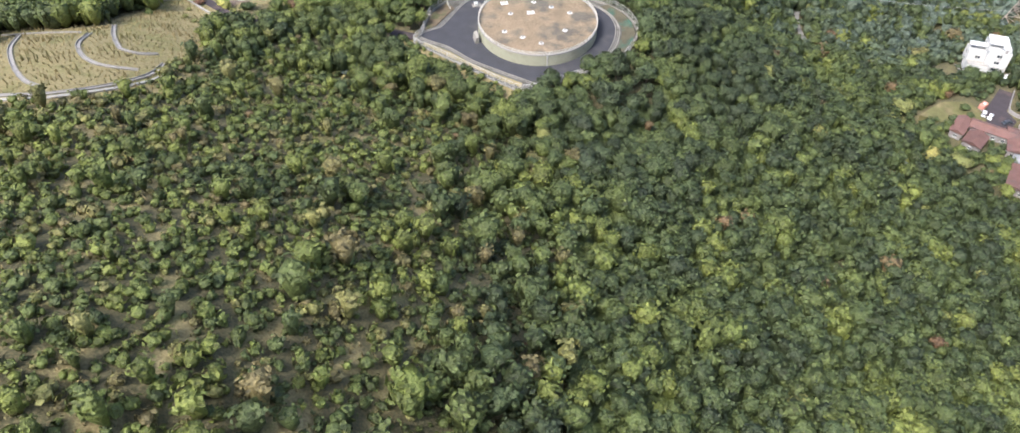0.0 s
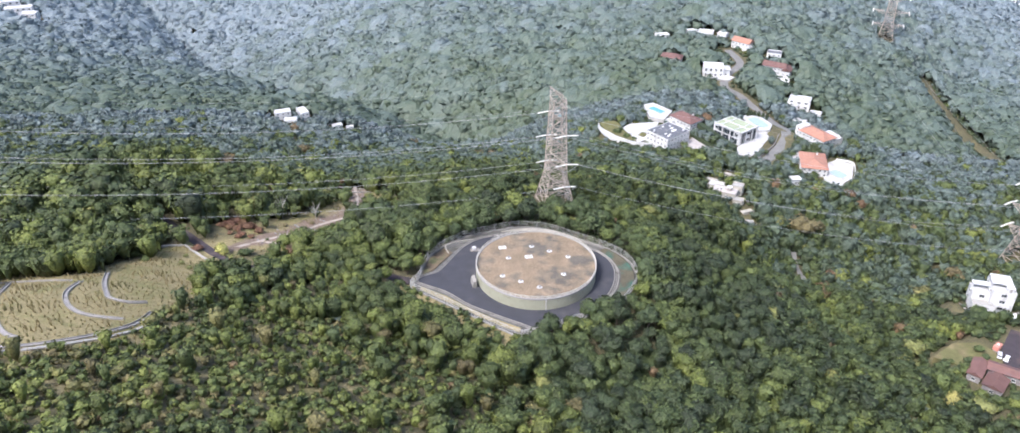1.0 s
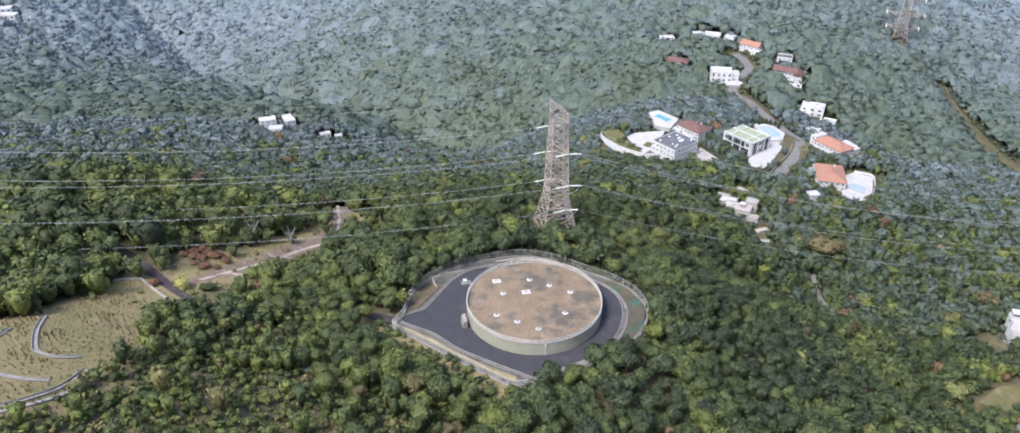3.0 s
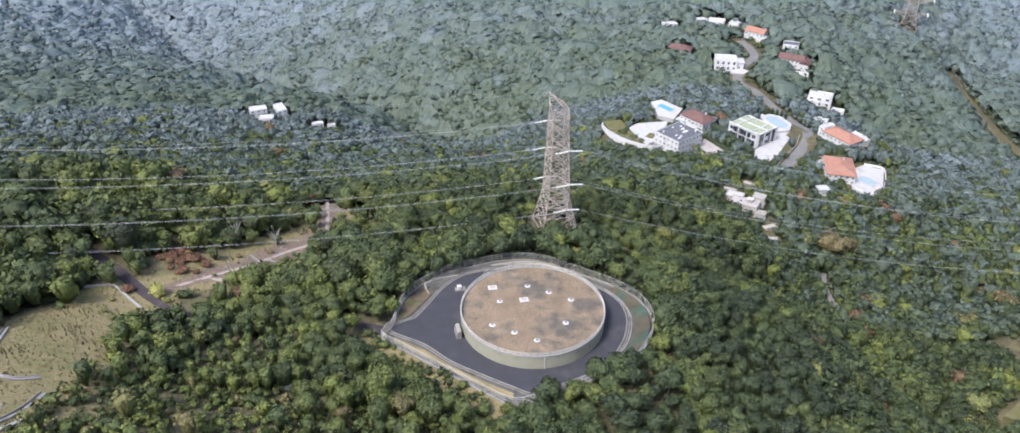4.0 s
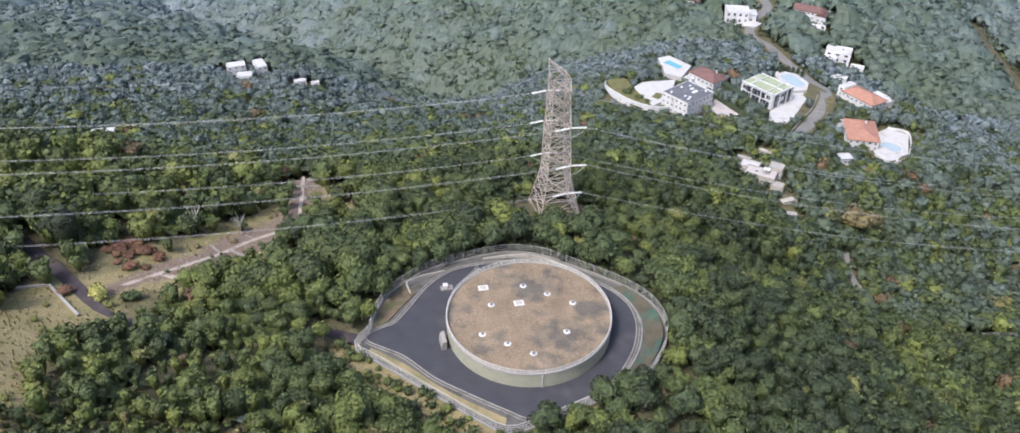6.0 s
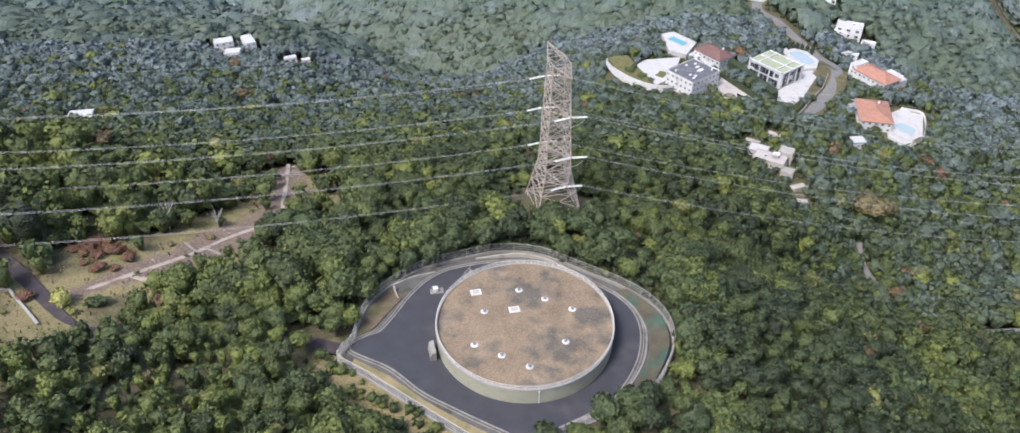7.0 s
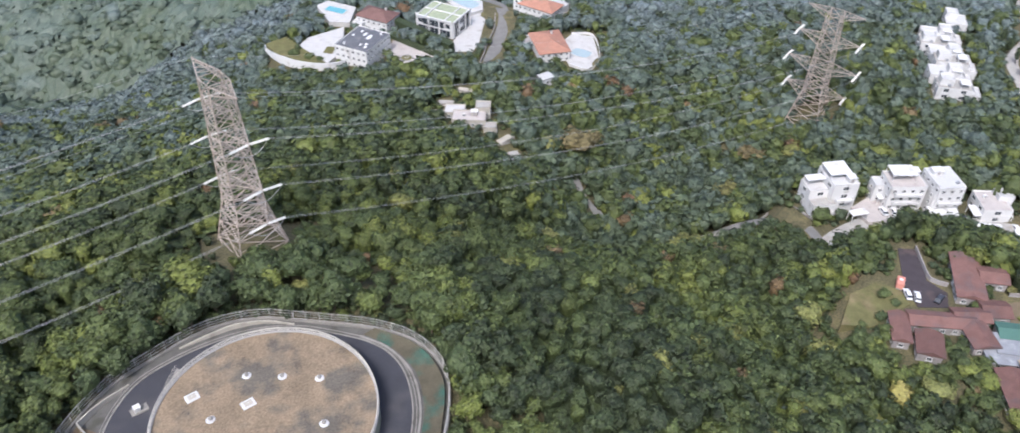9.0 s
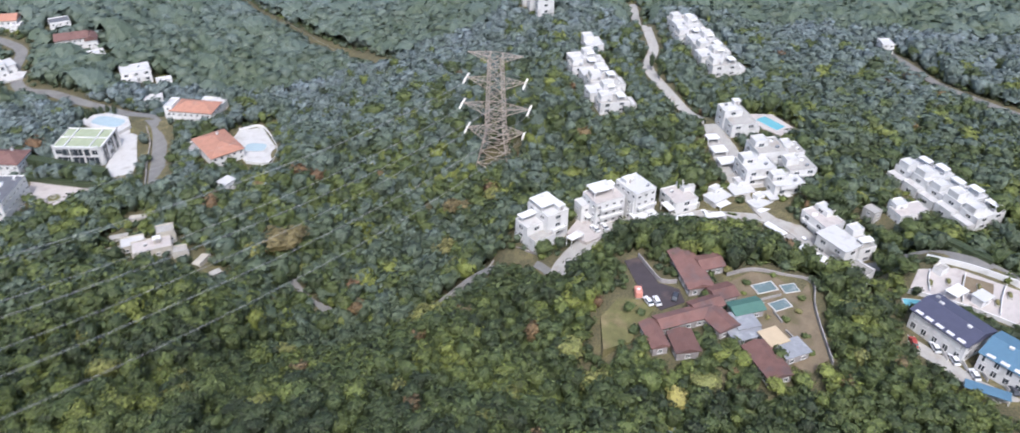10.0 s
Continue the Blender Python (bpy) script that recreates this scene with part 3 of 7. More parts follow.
    def by_fence(a, b):
        d = np.min([np.hypot(a - p, b - q) for p, q in ring_], axis=0)
        return (d > 1.2) & (d < 6.5) & ((a > -8) | (b > 4))
    x, y = scatter(rng, -50, 48, -45, 42, 1.8, by_fence)
    size = np.clip(1.15 + 0.35 * rng.randn(len(x)), 0.6, 1.9)
    wood("fence_shrubs", "low green shrubs growing along the outside of the fence", rng, x, y, size, near_shapes, 0.5, 0.0, 0.0)

# ---- more materials ----
ROOF_TAN = mat("weathered_tank_roof", (0.25, 0.19, 0.127), 0.92, 0.4, 0.16, 2.6, 0.35, dirt=(0.118, 0.104, 0.084), dirt_at=0.5, dirt_scale=0.13)
TANK_WALL = mat("pale_green_render", (0.38, 0.38, 0.285), 0.85, 0.12, 0.5, 5, 0.1, dirt=(0.33, 0.32, 0.24), dirt_scale=0.4)
DRY = mat("dry_grass", (0.31, 0.255, 0.135), 0.95, 0.3, 0.5, 5, 0.6, dirt=(0.18, 0.17, 0.07), dirt_at=0.5, dirt_scale=0.1)
LAWN = mat("lawn", (0.14, 0.135, 0.055), 0.95, 0.3, 0.4, 6, 0.4, dirt=(0.2, 0.16, 0.085), dirt_scale=0.15)
APRON = mat("stained_apron", (0.125, 0.12, 0.11), 0.9, 0.25, 0.5, 6, dirt=(0.075, 0.073, 0.06), dirt_scale=0.3)
BED = mat("brown_bed_soil", (0.15, 0.115, 0.075), 0.95, 0.35, 0.5, 5, 0.5, dirt=(0.09, 0.095, 0.045), dirt_at=0.5, dirt_scale=0.2)
SLOPE = mat("netted_grass_slope", (0.095, 0.085, 0.058), 0.95, 0.3, 0.4, 5, 0.4, dirt=(0.045, 0.11, 0.085), dirt_at=0.46, dirt_scale=0.16)
SLOPE_DRY = mat("worn_garden_earth", (0.19, 0.15, 0.1), 0.95, 0.3, 0.4, 5, 0.4, dirt=(0.12, 0.105, 0.055), dirt_at=0.5, dirt_scale=0.2)
CREAM = mat("cream_render", (0.45, 0.42, 0.36), 0.8, 0.12, 0.4, 6, dirt=(0.33, 0.3, 0.26), dirt_scale=0.3)
WIRE = mat("fence_wire", (0.55, 0.54, 0.52), 0.6, 0.1, 1, 9, 0)
PIPE = mat("painted_rail", (0.6, 0.57, 0.5), 0.6, 0.15, 1, 8, 0.05)
OFFWHITE = mat("weathered_white_paint", (0.62, 0.618, 0.61), 0.7, 0.1, 0.3, 6, 0.05, dirt=(0.46, 0.45, 0.44), dirt_at=0.52, dirt_scale=0.25)
PORCELAIN = mat("white_porcelain", (0.85, 0.84, 0.8), 0.25, 0.05, 1, 8, 0)
CABLE = mat("aluminium_cable", (0.43, 0.43, 0.44), 0.6, 0.1, 1, 5, 0, metal=0.2)
GLASS = mat("dark_window_glass", (0.04, 0.05, 0.06), 0.08, 0.2, 0.5, 2, 0, spec=0.8)
WATER = mat("pool_water", (0.15, 0.4, 0.46), 0.05, 0.1, 0.5, 3, 0.05, spec=0.6)
PALE_WATER = mat("pale_pool_water", (0.38, 0.47, 0.5), 0.05, 0.1, 0.5, 3, 0.05, spec=0.6)
GREY_ROOF = mat("grey_roof_felt", (0.13, 0.135, 0.15), 0.9, 0.2, 0.4, 6, dirt=(0.2, 0.2, 0.21), dirt_scale=0.3)
GREEN_ROOF = mat("green_roof", (0.33, 0.37, 0.25), 0.9, 0.15, 0.4, 6, dirt=(0.4, 0.43, 0.32), dirt_scale=0.3)
BROWN_TILE = mat("brown_roof_tiles", (0.175, 0.1, 0.088), 0.85, 0.25, 0.5, 7, 0.5, dirt=(0.13, 0.07, 0.065), dirt_scale=0.3)
ORANGE_TILE = mat("orange_roof_tiles", (0.4, 0.205, 0.145), 0.85, 0.2, 0.5, 7, 0.5, dirt=(0.33, 0.19, 0.145), dirt_scale=0.3)
RED_TILE = mat("weathered_red_roof", (0.175, 0.095, 0.082), 0.9, 0.25, 0.5, 6, 0.4, dirt=(0.13, 0.085, 0.08), dirt_at=0.5, dirt_scale=0.25, per_object=0.18)
TEAL_ROOF = mat("teal_sheet_roof", (0.075, 0.16, 0.13), 0.6, 0.15, 0.5, 6)
GREY_SHEET = mat("grey_sheet_roof", (0.27, 0.28, 0.3), 0.6, 0.2, 0.6, 6, dirt=(0.36, 0.37, 0.39), dirt_scale=0.3)
BEIGE_ROOF = mat("beige_roof", (0.5, 0.4, 0.27), 0.85, 0.1, 0.5, 6)
BLUE_ROOF = mat("dark_blue_sheet_roof", (0.072, 0.075, 0.12), 0.6, 0.12, 0.5, 6)
SKY_ROOF = mat("light_blue_sheet_roof", (0.095, 0.185, 0.27), 0.6, 0.12, 0.5, 6)
PINK_PAVE = mat("pinkish_paving", (0.47, 0.43, 0.405), 0.85, 0.12, 0.4, 6, dirt=(0.38, 0.33, 0.31), dirt_scale=0.25)
WHITE_PAVE = mat("white_paving", (0.52, 0.51, 0.495), 0.8, 0.1, 0.4, 6, dirt=(0.42, 0.4, 0.38), dirt_scale=0.3)
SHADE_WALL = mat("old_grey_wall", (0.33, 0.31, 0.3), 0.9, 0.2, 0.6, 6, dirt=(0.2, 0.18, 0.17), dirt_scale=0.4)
PINK_TANK = mat("faded_pink_paint", (0.6, 0.26, 0.2), 0.7, 0.12, 0.6, 6)
CAR_WHITE = mat("white_car_paint", (0.75, 0.75, 0.76), 0.3, 0.03, 0.5, 5, 0)
CAR_DARK = mat("dark_car_paint", (0.06, 0.065, 0.08), 0.3, 0.05, 0.5, 5, 0)
CAR_RED = mat("red_car_paint", (0.35, 0.06, 0.05), 0.3, 0.05, 0.5, 5, 0)
MURKY = mat("murky_pool_water", (0.15, 0.205, 0.21), 0.1, 0.15, 0.6, 3, 0.05, dirt=(0.27, 0.3, 0.3), dirt_scale=0.4)
RUBBER = mat("rubber", (0.03, 0.03, 0.03), 0.9, 0.1, 1, 6, 0)
DIRT_TRACK = mat("trodden_track", (0.42, 0.36, 0.3), 0.95, 0.25, 0.4, 5, 0.4, dirt=(0.29, 0.24, 0.19), dirt_scale=0.3)
BROWN_ASPHALT = mat("worn_asphalt", (0.06, 0.05, 0.056), 0.95, 0.2, 0.4, 7, dirt=(0.09, 0.068, 0.066), dirt_scale=0.2)


# ---- building helpers ----
def thing(name, m, label, category, group="", kind=""):
    e = new(name)
    e.empty_display_size = 0.5
    e.matrix_world = m
    return tagged(e, label, category, group, kind)


def put(name, data, parent, m=None, label=""):
    """A mesh as one part of a thing; m is its pose within the thing."""
    ob = new(name, data)
    ob.parent = parent
    if m is not None:
        ob.matrix_basis = m
    return tagged(ob, label)


def part(name, bm, material, parent, label="", m=None):
    me = bpy.data.meshes.new(name)
    bm.to_mesh(me)
    bm.free()
    me.materials.append(material)
    return put(name, me, parent, m, label)


def add_box(bm, x0, x1, y0, y1, z0, z1, bevel=0.0):
    r = bmesh.ops.create_cube(bm, size=1, matrix=Matrix.Translation(((x0 + x1) / 2, (y0 + y1) / 2, (z0 + z1) / 2)) @ Matrix.Diagonal((x1 - x0, y1 - y0, z1 - z0, 1)))
    if bevel:
        es = {e for v in r["verts"] for e in v.link_edges}
        bmesh.ops.bevel(bm, geom=list(es), offset=bevel, segments=1, affect="EDGES")
    return bm


def box(*a, **k):
    return add_box(bmesh.new(), *a, **k)


def add_bar(bm, a, b, w):
    """A square bar between two points."""
    a, b = Vector(a), Vector(b)
    d = b - a
    m = Matrix.Translation((a + b) / 2) @ d.to_track_quat("Z", "Y").to_matrix().to_4x4() @ Matrix.Diagonal((w, w, d.length, 1))
    bmesh.ops.create_cube(bm, size=1, matrix=m)


def tube(pts, r, sides=4):
    """Vertices and faces of a tube along pts."""
    P = np.array(pts, float)
    T = np.gradient(P, axis=0)
    T /= np.linalg.norm(T, axis=1)[:, None] + 1e-9
    up = np.where(np.abs(T[:, 2:3]) > 0.9, np.array([[1.0, 0, 0]]), np.array([[0, 0, 1.0]]))
    A = np.cross(T, up)
    A /= np.linalg.norm(A, axis=1)[:, None] + 1e-9
    B = np.cross(T, A)
    V, F = [], []
    for p, a, b in zip(P, A, B):
        for k in range(sides):
            c = 6.2832 * k / sides
            V.append(p + (a * math.cos(c) + b * math.sin(c)) * r)
    for i in range(len(P) - 1):
        for k in range(sides):
            F.append((i * sides + k, i * sides + (k + 1) % sides, (i + 1) * sides + (k + 1) % sides, (i + 1) * sides + k))
    return V, F


def slab_mesh(name, outline, z0, z1, material):
    """A flat slab over an outline in plan."""
    bm = bmesh.new()
    f = bm.faces.new([bm.verts.new((x, y, z0)) for x, y in outline])
    r = bmesh.ops.extrude_face_region(bm, geom=[f])
    for v in r["geom"]:
        if isinstance(v, bmesh.types.BMVert):
            v.co.z = z1
    bmesh.ops.recalc_face_normals(bm, faces=bm.faces)
    me = bpy.data.meshes.new(name)
    bm.to_mesh(me)
    bm.free()
    me.materials.append(material)
    return me


def paving(name, outline, z, material, label, category="paving", thick=0.5, grow=3.0):
    ob = new(name, slab_mesh(name, [tuple(p) for p in outline], z - thick, z, material))
    tagged(ob, label, category, kind="structure")
    CLEAR_POLYS.append((np.array(outline, float), grow))
    return ob


CLEAR_POLYS = []


def in_poly(px, py, poly):
    inside = np.zeros(len(px), bool)
    j = len(poly) - 1
    for i in range(len(poly)):
        (xi, yi), (xj, yj) = poly[i], poly[j]
        if yi != yj:
            inside ^= ((yi > py) != (yj > py)) & (px < (xj - xi) * (py - yi) / (yj - yi) + xi)
        j = i
    return inside


def wall_along(pts, height, width, z0, name, material, parent):
    """A free-standing wall that follows pts (x, y); height and z0 may be lists."""
    p = smooth_line(pts, 1.5)
    n = len(p)
    t = np.linspace(0, 1, n)
    hs = np.interp(t, np.linspace(0, 1, len(height)), height) if isinstance(height, (list, tuple)) else np.full(n, height)
    zs = np.interp(t, np.linspace(0, 1, len(z0)), z0) if isinstance(z0, (list, tuple)) else (ground(p[:, 0], p[:, 1]) if z0 is None else np.full(n, z0))
    d = np.gradient(p, axis=0)
    d /= np.linalg.norm(d, axis=1)[:, None]
    V, F = [], []
    for (x, y), (dx, dy), h, z in zip(p, d, hs, zs):
        ax, ay = -dy * width / 2, dx * width / 2
        V += [(x + ax, y + ay, z - 0.4), (x - ax, y - ay, z - 0.4), (x - ax, y - ay, z + h), (x + ax, y + ay, z + h)]
    for i in range(n - 1):
        k = 4 * i
        F += [(k + j, k + 4 + j, k + 4 + (j + 1) % 4, k + (j + 1) % 4) for j in range(4)]
    F += [(0, 1, 2, 3), (4 * n - 1, 4 * n - 2, 4 * n - 3, 4 * n - 4)]
    return put(name, mesh_of(name, V, F, material), parent)


# ---- the covered reservoir and its yard ----
TX, TY, TR, TH = 0.6, 0.0, 20.1, 4.4


def ring(bm, r0, r1, z0, z1, n=96):
    """A ring of rectangular section."""
    vs = []
    for k in range(n):
        c, s = math.cos(6.28318531 * k / n), math.sin(6.28318531 * k / n)
        vs.append([bm.verts.new((c * r, s * r, z)) for r, z in ((r0, z0), (r1, z0), (r1, z1), (r0, z1))])
    for k in range(n):
        a, b = vs[k], vs[(k + 1) % n]
        for j in range(4):
            bm.faces.new((a[j], b[j], b[(j + 1) % 4], a[(j + 1) % 4]))
    bmesh.ops.recalc_face_normals(bm, faces=bm.faces)
    return bm


def build_tank():
    tank = thing("water_tank", pose(TX, TY, 0), "round covered concrete water tank with stained tan roof", "water tank")
    part("wall", ring(bmesh.new(), TR - 0.5, TR, -0.3, TH - 0.35), TANK_WALL, tank)
    bm = bmesh.new()
    bmesh.ops.create_cone(bm, cap_ends=True, segments=96, radius1=TR - 0.3, radius2=0.3, depth=0.6, matrix=Matrix.Translation((0, 0, TH + 0.2)))
    part("roof", bm, ROOF_TAN, tank, "stained tan concrete roof")
    part("rim", ring(bmesh.new(), TR - 0.32, TR + 0.16, TH - 0.36, TH + 0.06), PALE, tank, "pale concrete rim")
    # handrail round the rim
    rail = bmesh.new()
    for z in (0.45, 0.8, 1.1):
        n = 120
        ring(rail, TR - 0.1, TR - 0.02, TH + z - 0.04, TH + z + 0.04, n)
    part("handrail", rail, PIPE, tank, "thin painted handrail")
    post = mesh_of("post", *[(lambda b: ([v.co[:] for v in b.verts], [[v.index for v in f.verts] for f in b.faces]))(box(-0.05, 0.05, -0.05, 0.05, 0, 1.14))][0], PIPE)
    for k in range(72):
        a = 6.28318531 * k / 72
        put("post", post, tank, pose(math.cos(a) * (TR - 0.05), math.sin(a) * (TR - 0.05), TH + 0.05, 0, 0, math.degrees(a)))
    # vents: a square plinth, a short pipe and a domed cowl
    for vx, vy in ((-1.3, 10.1), (4.7, 7.1), (10.9, 3.9), (-9.2, 2.8), (8.9, -6.4), (-11.1, -7.5), (-5.1, -10.6), (0.9, -13.7)):
        bm = bmesh.new()
        bmesh.ops.create_cone(bm, cap_ends=True, segments=20, radius1=0.9, radius2=0.78, depth=0.14, matrix=Matrix.Translation((0, 0, 0.06)))
        v = part("vent", bm, OFFWHITE, tank, "white vent with a grey domed cowl", pose(vx, vy, TH + 0.48 - 0.03 * math.hypot(vx, vy)))
        bm = bmesh.new()
        bmesh.ops.create_cone(bm, cap_ends=True, segments=16, radius1=0.3, radius2=0.3, depth=0.4, matrix=Matrix.Translation((0, 0, 0.3)))
        part("pipe", bm, CONCRETE, v)
        bm = bmesh.new()
        bmesh.ops.create_uvsphere(bm, u_segments=16, v_segments=8, radius=0.42, matrix=Matrix.Translation((0, 0, 0.5)) @ Matrix.Diagonal((1, 1, 0.6, 1)))
        part("cowl", bm, CONCRETE, v)
    for hx, hy, s in ((-11.4, 9.3, 1.0), (-2.4, 3.3, 1.0)):
        bm = box(-1.25 * s, 1.25 * s, -0.95 * s, 0.95 * s, 0, 0.25, 0.03)
        h = part("hatch", bm, OFFWHITE, tank, "cream access hatch", pose(hx, hy, TH + 0.44 - 0.03 * math.hypot(hx, hy), 0, 0, 12))
        part("lid", box(-0.75 * s, 0.75 * s, -0.55 * s, 0.55 * s, 0.25, 0.42, 0.03), CREAM, h)
        part("handle", box(-0.2, 0.2, -0.04, 0.04, 0.42, 0.5), WIRE, h)
    # downpipe and its hopper on the front
    a = radians(-82)
    dp = part("downpipe", box(-0.1, 0.1, -0.1, 0.1, 0, TH - 0.5, 0.03), WHITE, tank, "white downpipe", pose(math.cos(a) * (TR + 0.1), math.sin(a) * (TR + 0.1), 0))
    part("hopper", box(-0.22, 0.22, -0.2, 0.2, TH - 0.8, TH - 0.35, 0.04), WHITE, dp)
    # buttress on the west side
    bm = bmesh.new()
    V = [bm.verts.new(p) for p in ((0, -2.0, 0), (0, 2.0, 0), (-1.4, 2.0, 0), (-1.4, -2.0, 0), (0, -2.0, 2.6), (0, 2.0, 2.6), (-1.0, 2.0, 2.2), (-1.0, -2.0, 2.2))]
    for f in ((0, 1, 2, 3), (7, 6, 5, 4), (0, 4, 5, 1), (2, 6, 7, 3), (1, 5, 6, 2), (3, 7, 4, 0)):
        bm.faces.new([V[i] for i in f])
    bmesh.ops.recalc_face_normals(bm, faces=bm.faces)
    part("chamber", bm, CONCRETE, tank, "", pose(-TR + 0.1, -6.2, 0, 0, 0, 14))
    # stair against the north-west wall
    st = thing("outside_stair", pose(TX, TY, 0), "grey concrete stair rising along the tank wall", "stair")
    n = 24
    step = mesh_of("step", [(x, y, z) for z in (-0.18, 0) for y in (-0.75, 0.75) for x in (-0.16, 0.16)],
                   [(0, 1, 3, 2), (4, 6, 7, 5), (0, 4, 5, 1), (2, 3, 7, 6), (0, 2, 6, 4), (1, 5, 7, 3)], CONCRETE)
    for k in range(n):
        a = radians(146 - k * 0.85)
        put("step", step, st, pose(math.cos(a) * (TR + 1.0), math.sin(a) * (TR + 1.0), (k + 1) * TH / n, 0, 0, math.degrees(a) - 90))
    under = []
    F = []
    for k in range(n + 1):
        a = radians(146.4 - k * 0.85)
        for r in (TR + 0.15, TR + 1.75):
            under += [(math.cos(a) * r, math.sin(a) * r, -0.1), (math.cos(a) * r, math.sin(a) * r, max(0.02, k * TH / n - 0.1))]
    for k in range(n):
        i = 4 * k
        F += [(i, i + 1, i + 5, i + 4), (i + 2, i + 6, i + 7, i + 3), (i + 1, i + 3, i + 7, i + 5)]
    i = 4 * n
    F += [(i, i + 1, i + 3, i + 2)]
    put("base", mesh_of("base", under, F, CONCRETE), st)
    for r in (TR + 1.72,):
        for z in (0.5, 1.0):
            V, Fa = tube([(math.cos(radians(146 - k * 0.85)) * r, math.sin(radians(146 - k * 0.85)) * r, (k + 1) * TH / n + z) for k in range(n)], 0.03)
            put("handrail", mesh_of("handrail", V, Fa, PIPE), st, None, "thin painted handrail")
    # meter cabinet at the stair foot
    cab = thing("cabinet", pose(-20.6, 14.3, 0.02, 0, 0, 12), "small white cabinet on a concrete plinth in the yard", "cabinet")
    part("plinth", box(-1.5, 1.7, -0.9, 0.9, -0.1, 0.3, 0.03), CONCRETE, cab)
    part("body", box(-0.75, 0.35, -0.5, 0.5, 0.3, 1.25, 0.04), WHITE, cab)
    part("lid", box(-0.85, 0.45, -0.6, 0.6, 1.25, 1.35, 0.03), WHITE, cab)


YARD = [(-38.5, -5), (-29, -10.3), (-21.3, -17), (-14, -21.5), (-4.6, -26.7), (0.8, -29), (8, -25.8), (17.3, -20.1), (22, -14.3), (25.7, -6.7), (27.2, 1.4), (26.2, 7.8),
        (23.2, 12.6), (19.3, 16.2), (13.6, 20.6), (7.5, 23.7), (0, 25.2), (-8.4, 24.8), (-16.6, 22.6), (-21.5, 19.6), (-25.8, 14), (-30, 5), (-32.5, 0.6), (-36, -1.4)]
FENCE = [(-40.8, -8.4, 0.1), (-33.8, -13.4, 0.1), (-26.4, -18.8, 0.1), (-17.9, -24.9, 0.1), (-10, -30.4, 0.1), (-4.3, -33.4, 0.1), (2.5, -31, 0.1), (10, -27, 0.2), (18.5, -23, 0.5),
         (26.7, -18.2, 0.8), (31.4, -11, 1.1), (34.2, -3.6, 1.2), (34, 2.6, 1.2), (31.8, 8.2, 1.1), (28.5, 12.4, 1.0), (23.4, 16.8, 0.8), (18.2, 20.2, 0.6), (11.2, 24.6, 0.5),
         (4.8, 28, 0.5), (-1.9, 29.2, 0.5), (-8.5, 28.6, 0.5), (-16.6, 25.8, 0.4), (-24.6, 22.4, 0.4), (-31.9, 16, 0.3), (-36.5, 9, 0.3), (-38, 1, 0.2), (-38.4, -3.2, 0.1)]


def closed(pts, step):
    p = smooth_line([pts[-1]] + list(pts) + [pts[0], pts[1]], step)
    a = np.argmin(np.hypot(p[:, 0] - pts[0][0], p[:, 1] - pts[0][1]))
    rest = p[a + 3:]
    b = a + 3 + np.argmin(np.hypot(rest[:, 0] - pts[0][0], rest[:, 1] - pts[0][1])) if len(rest) else len(p)
    return p[a:b]


def kerb_loop(name, outline, off, width, z0, z1, material, label):
    """A closed kerb that follows an outline, off metres outside of it."""
    P = np.array(outline, float)
    C = P.mean(0)
    d = np.roll(P, -1, 0) - np.roll(P, 1, 0)
    d /= np.linalg.norm(d, axis=1)[:, None]
    N = np.stack([d[:, 1], -d[:, 0]], 1)
    N *= np.sign((N * (P - C)).sum(1))[:, None]
    V, F = [], []
    for p, n in zip(P, N):
        for o, z in ((off, z0), (off + width, z0), (off + width, z1), (off, z1)):
            V.append((*(p + n * o), z))
    m = len(P)
    for i in range(m):
        a, b = 4 * i, 4 * ((i + 1) % m)
        F += [(a + j, b + j, b + (j + 1) % 4, a + (j + 1) % 4) for j in range(4)]
    ob = new(name, mesh_of(name, V, F, material))
    return tagged(ob, label, "kerb", kind="structure")


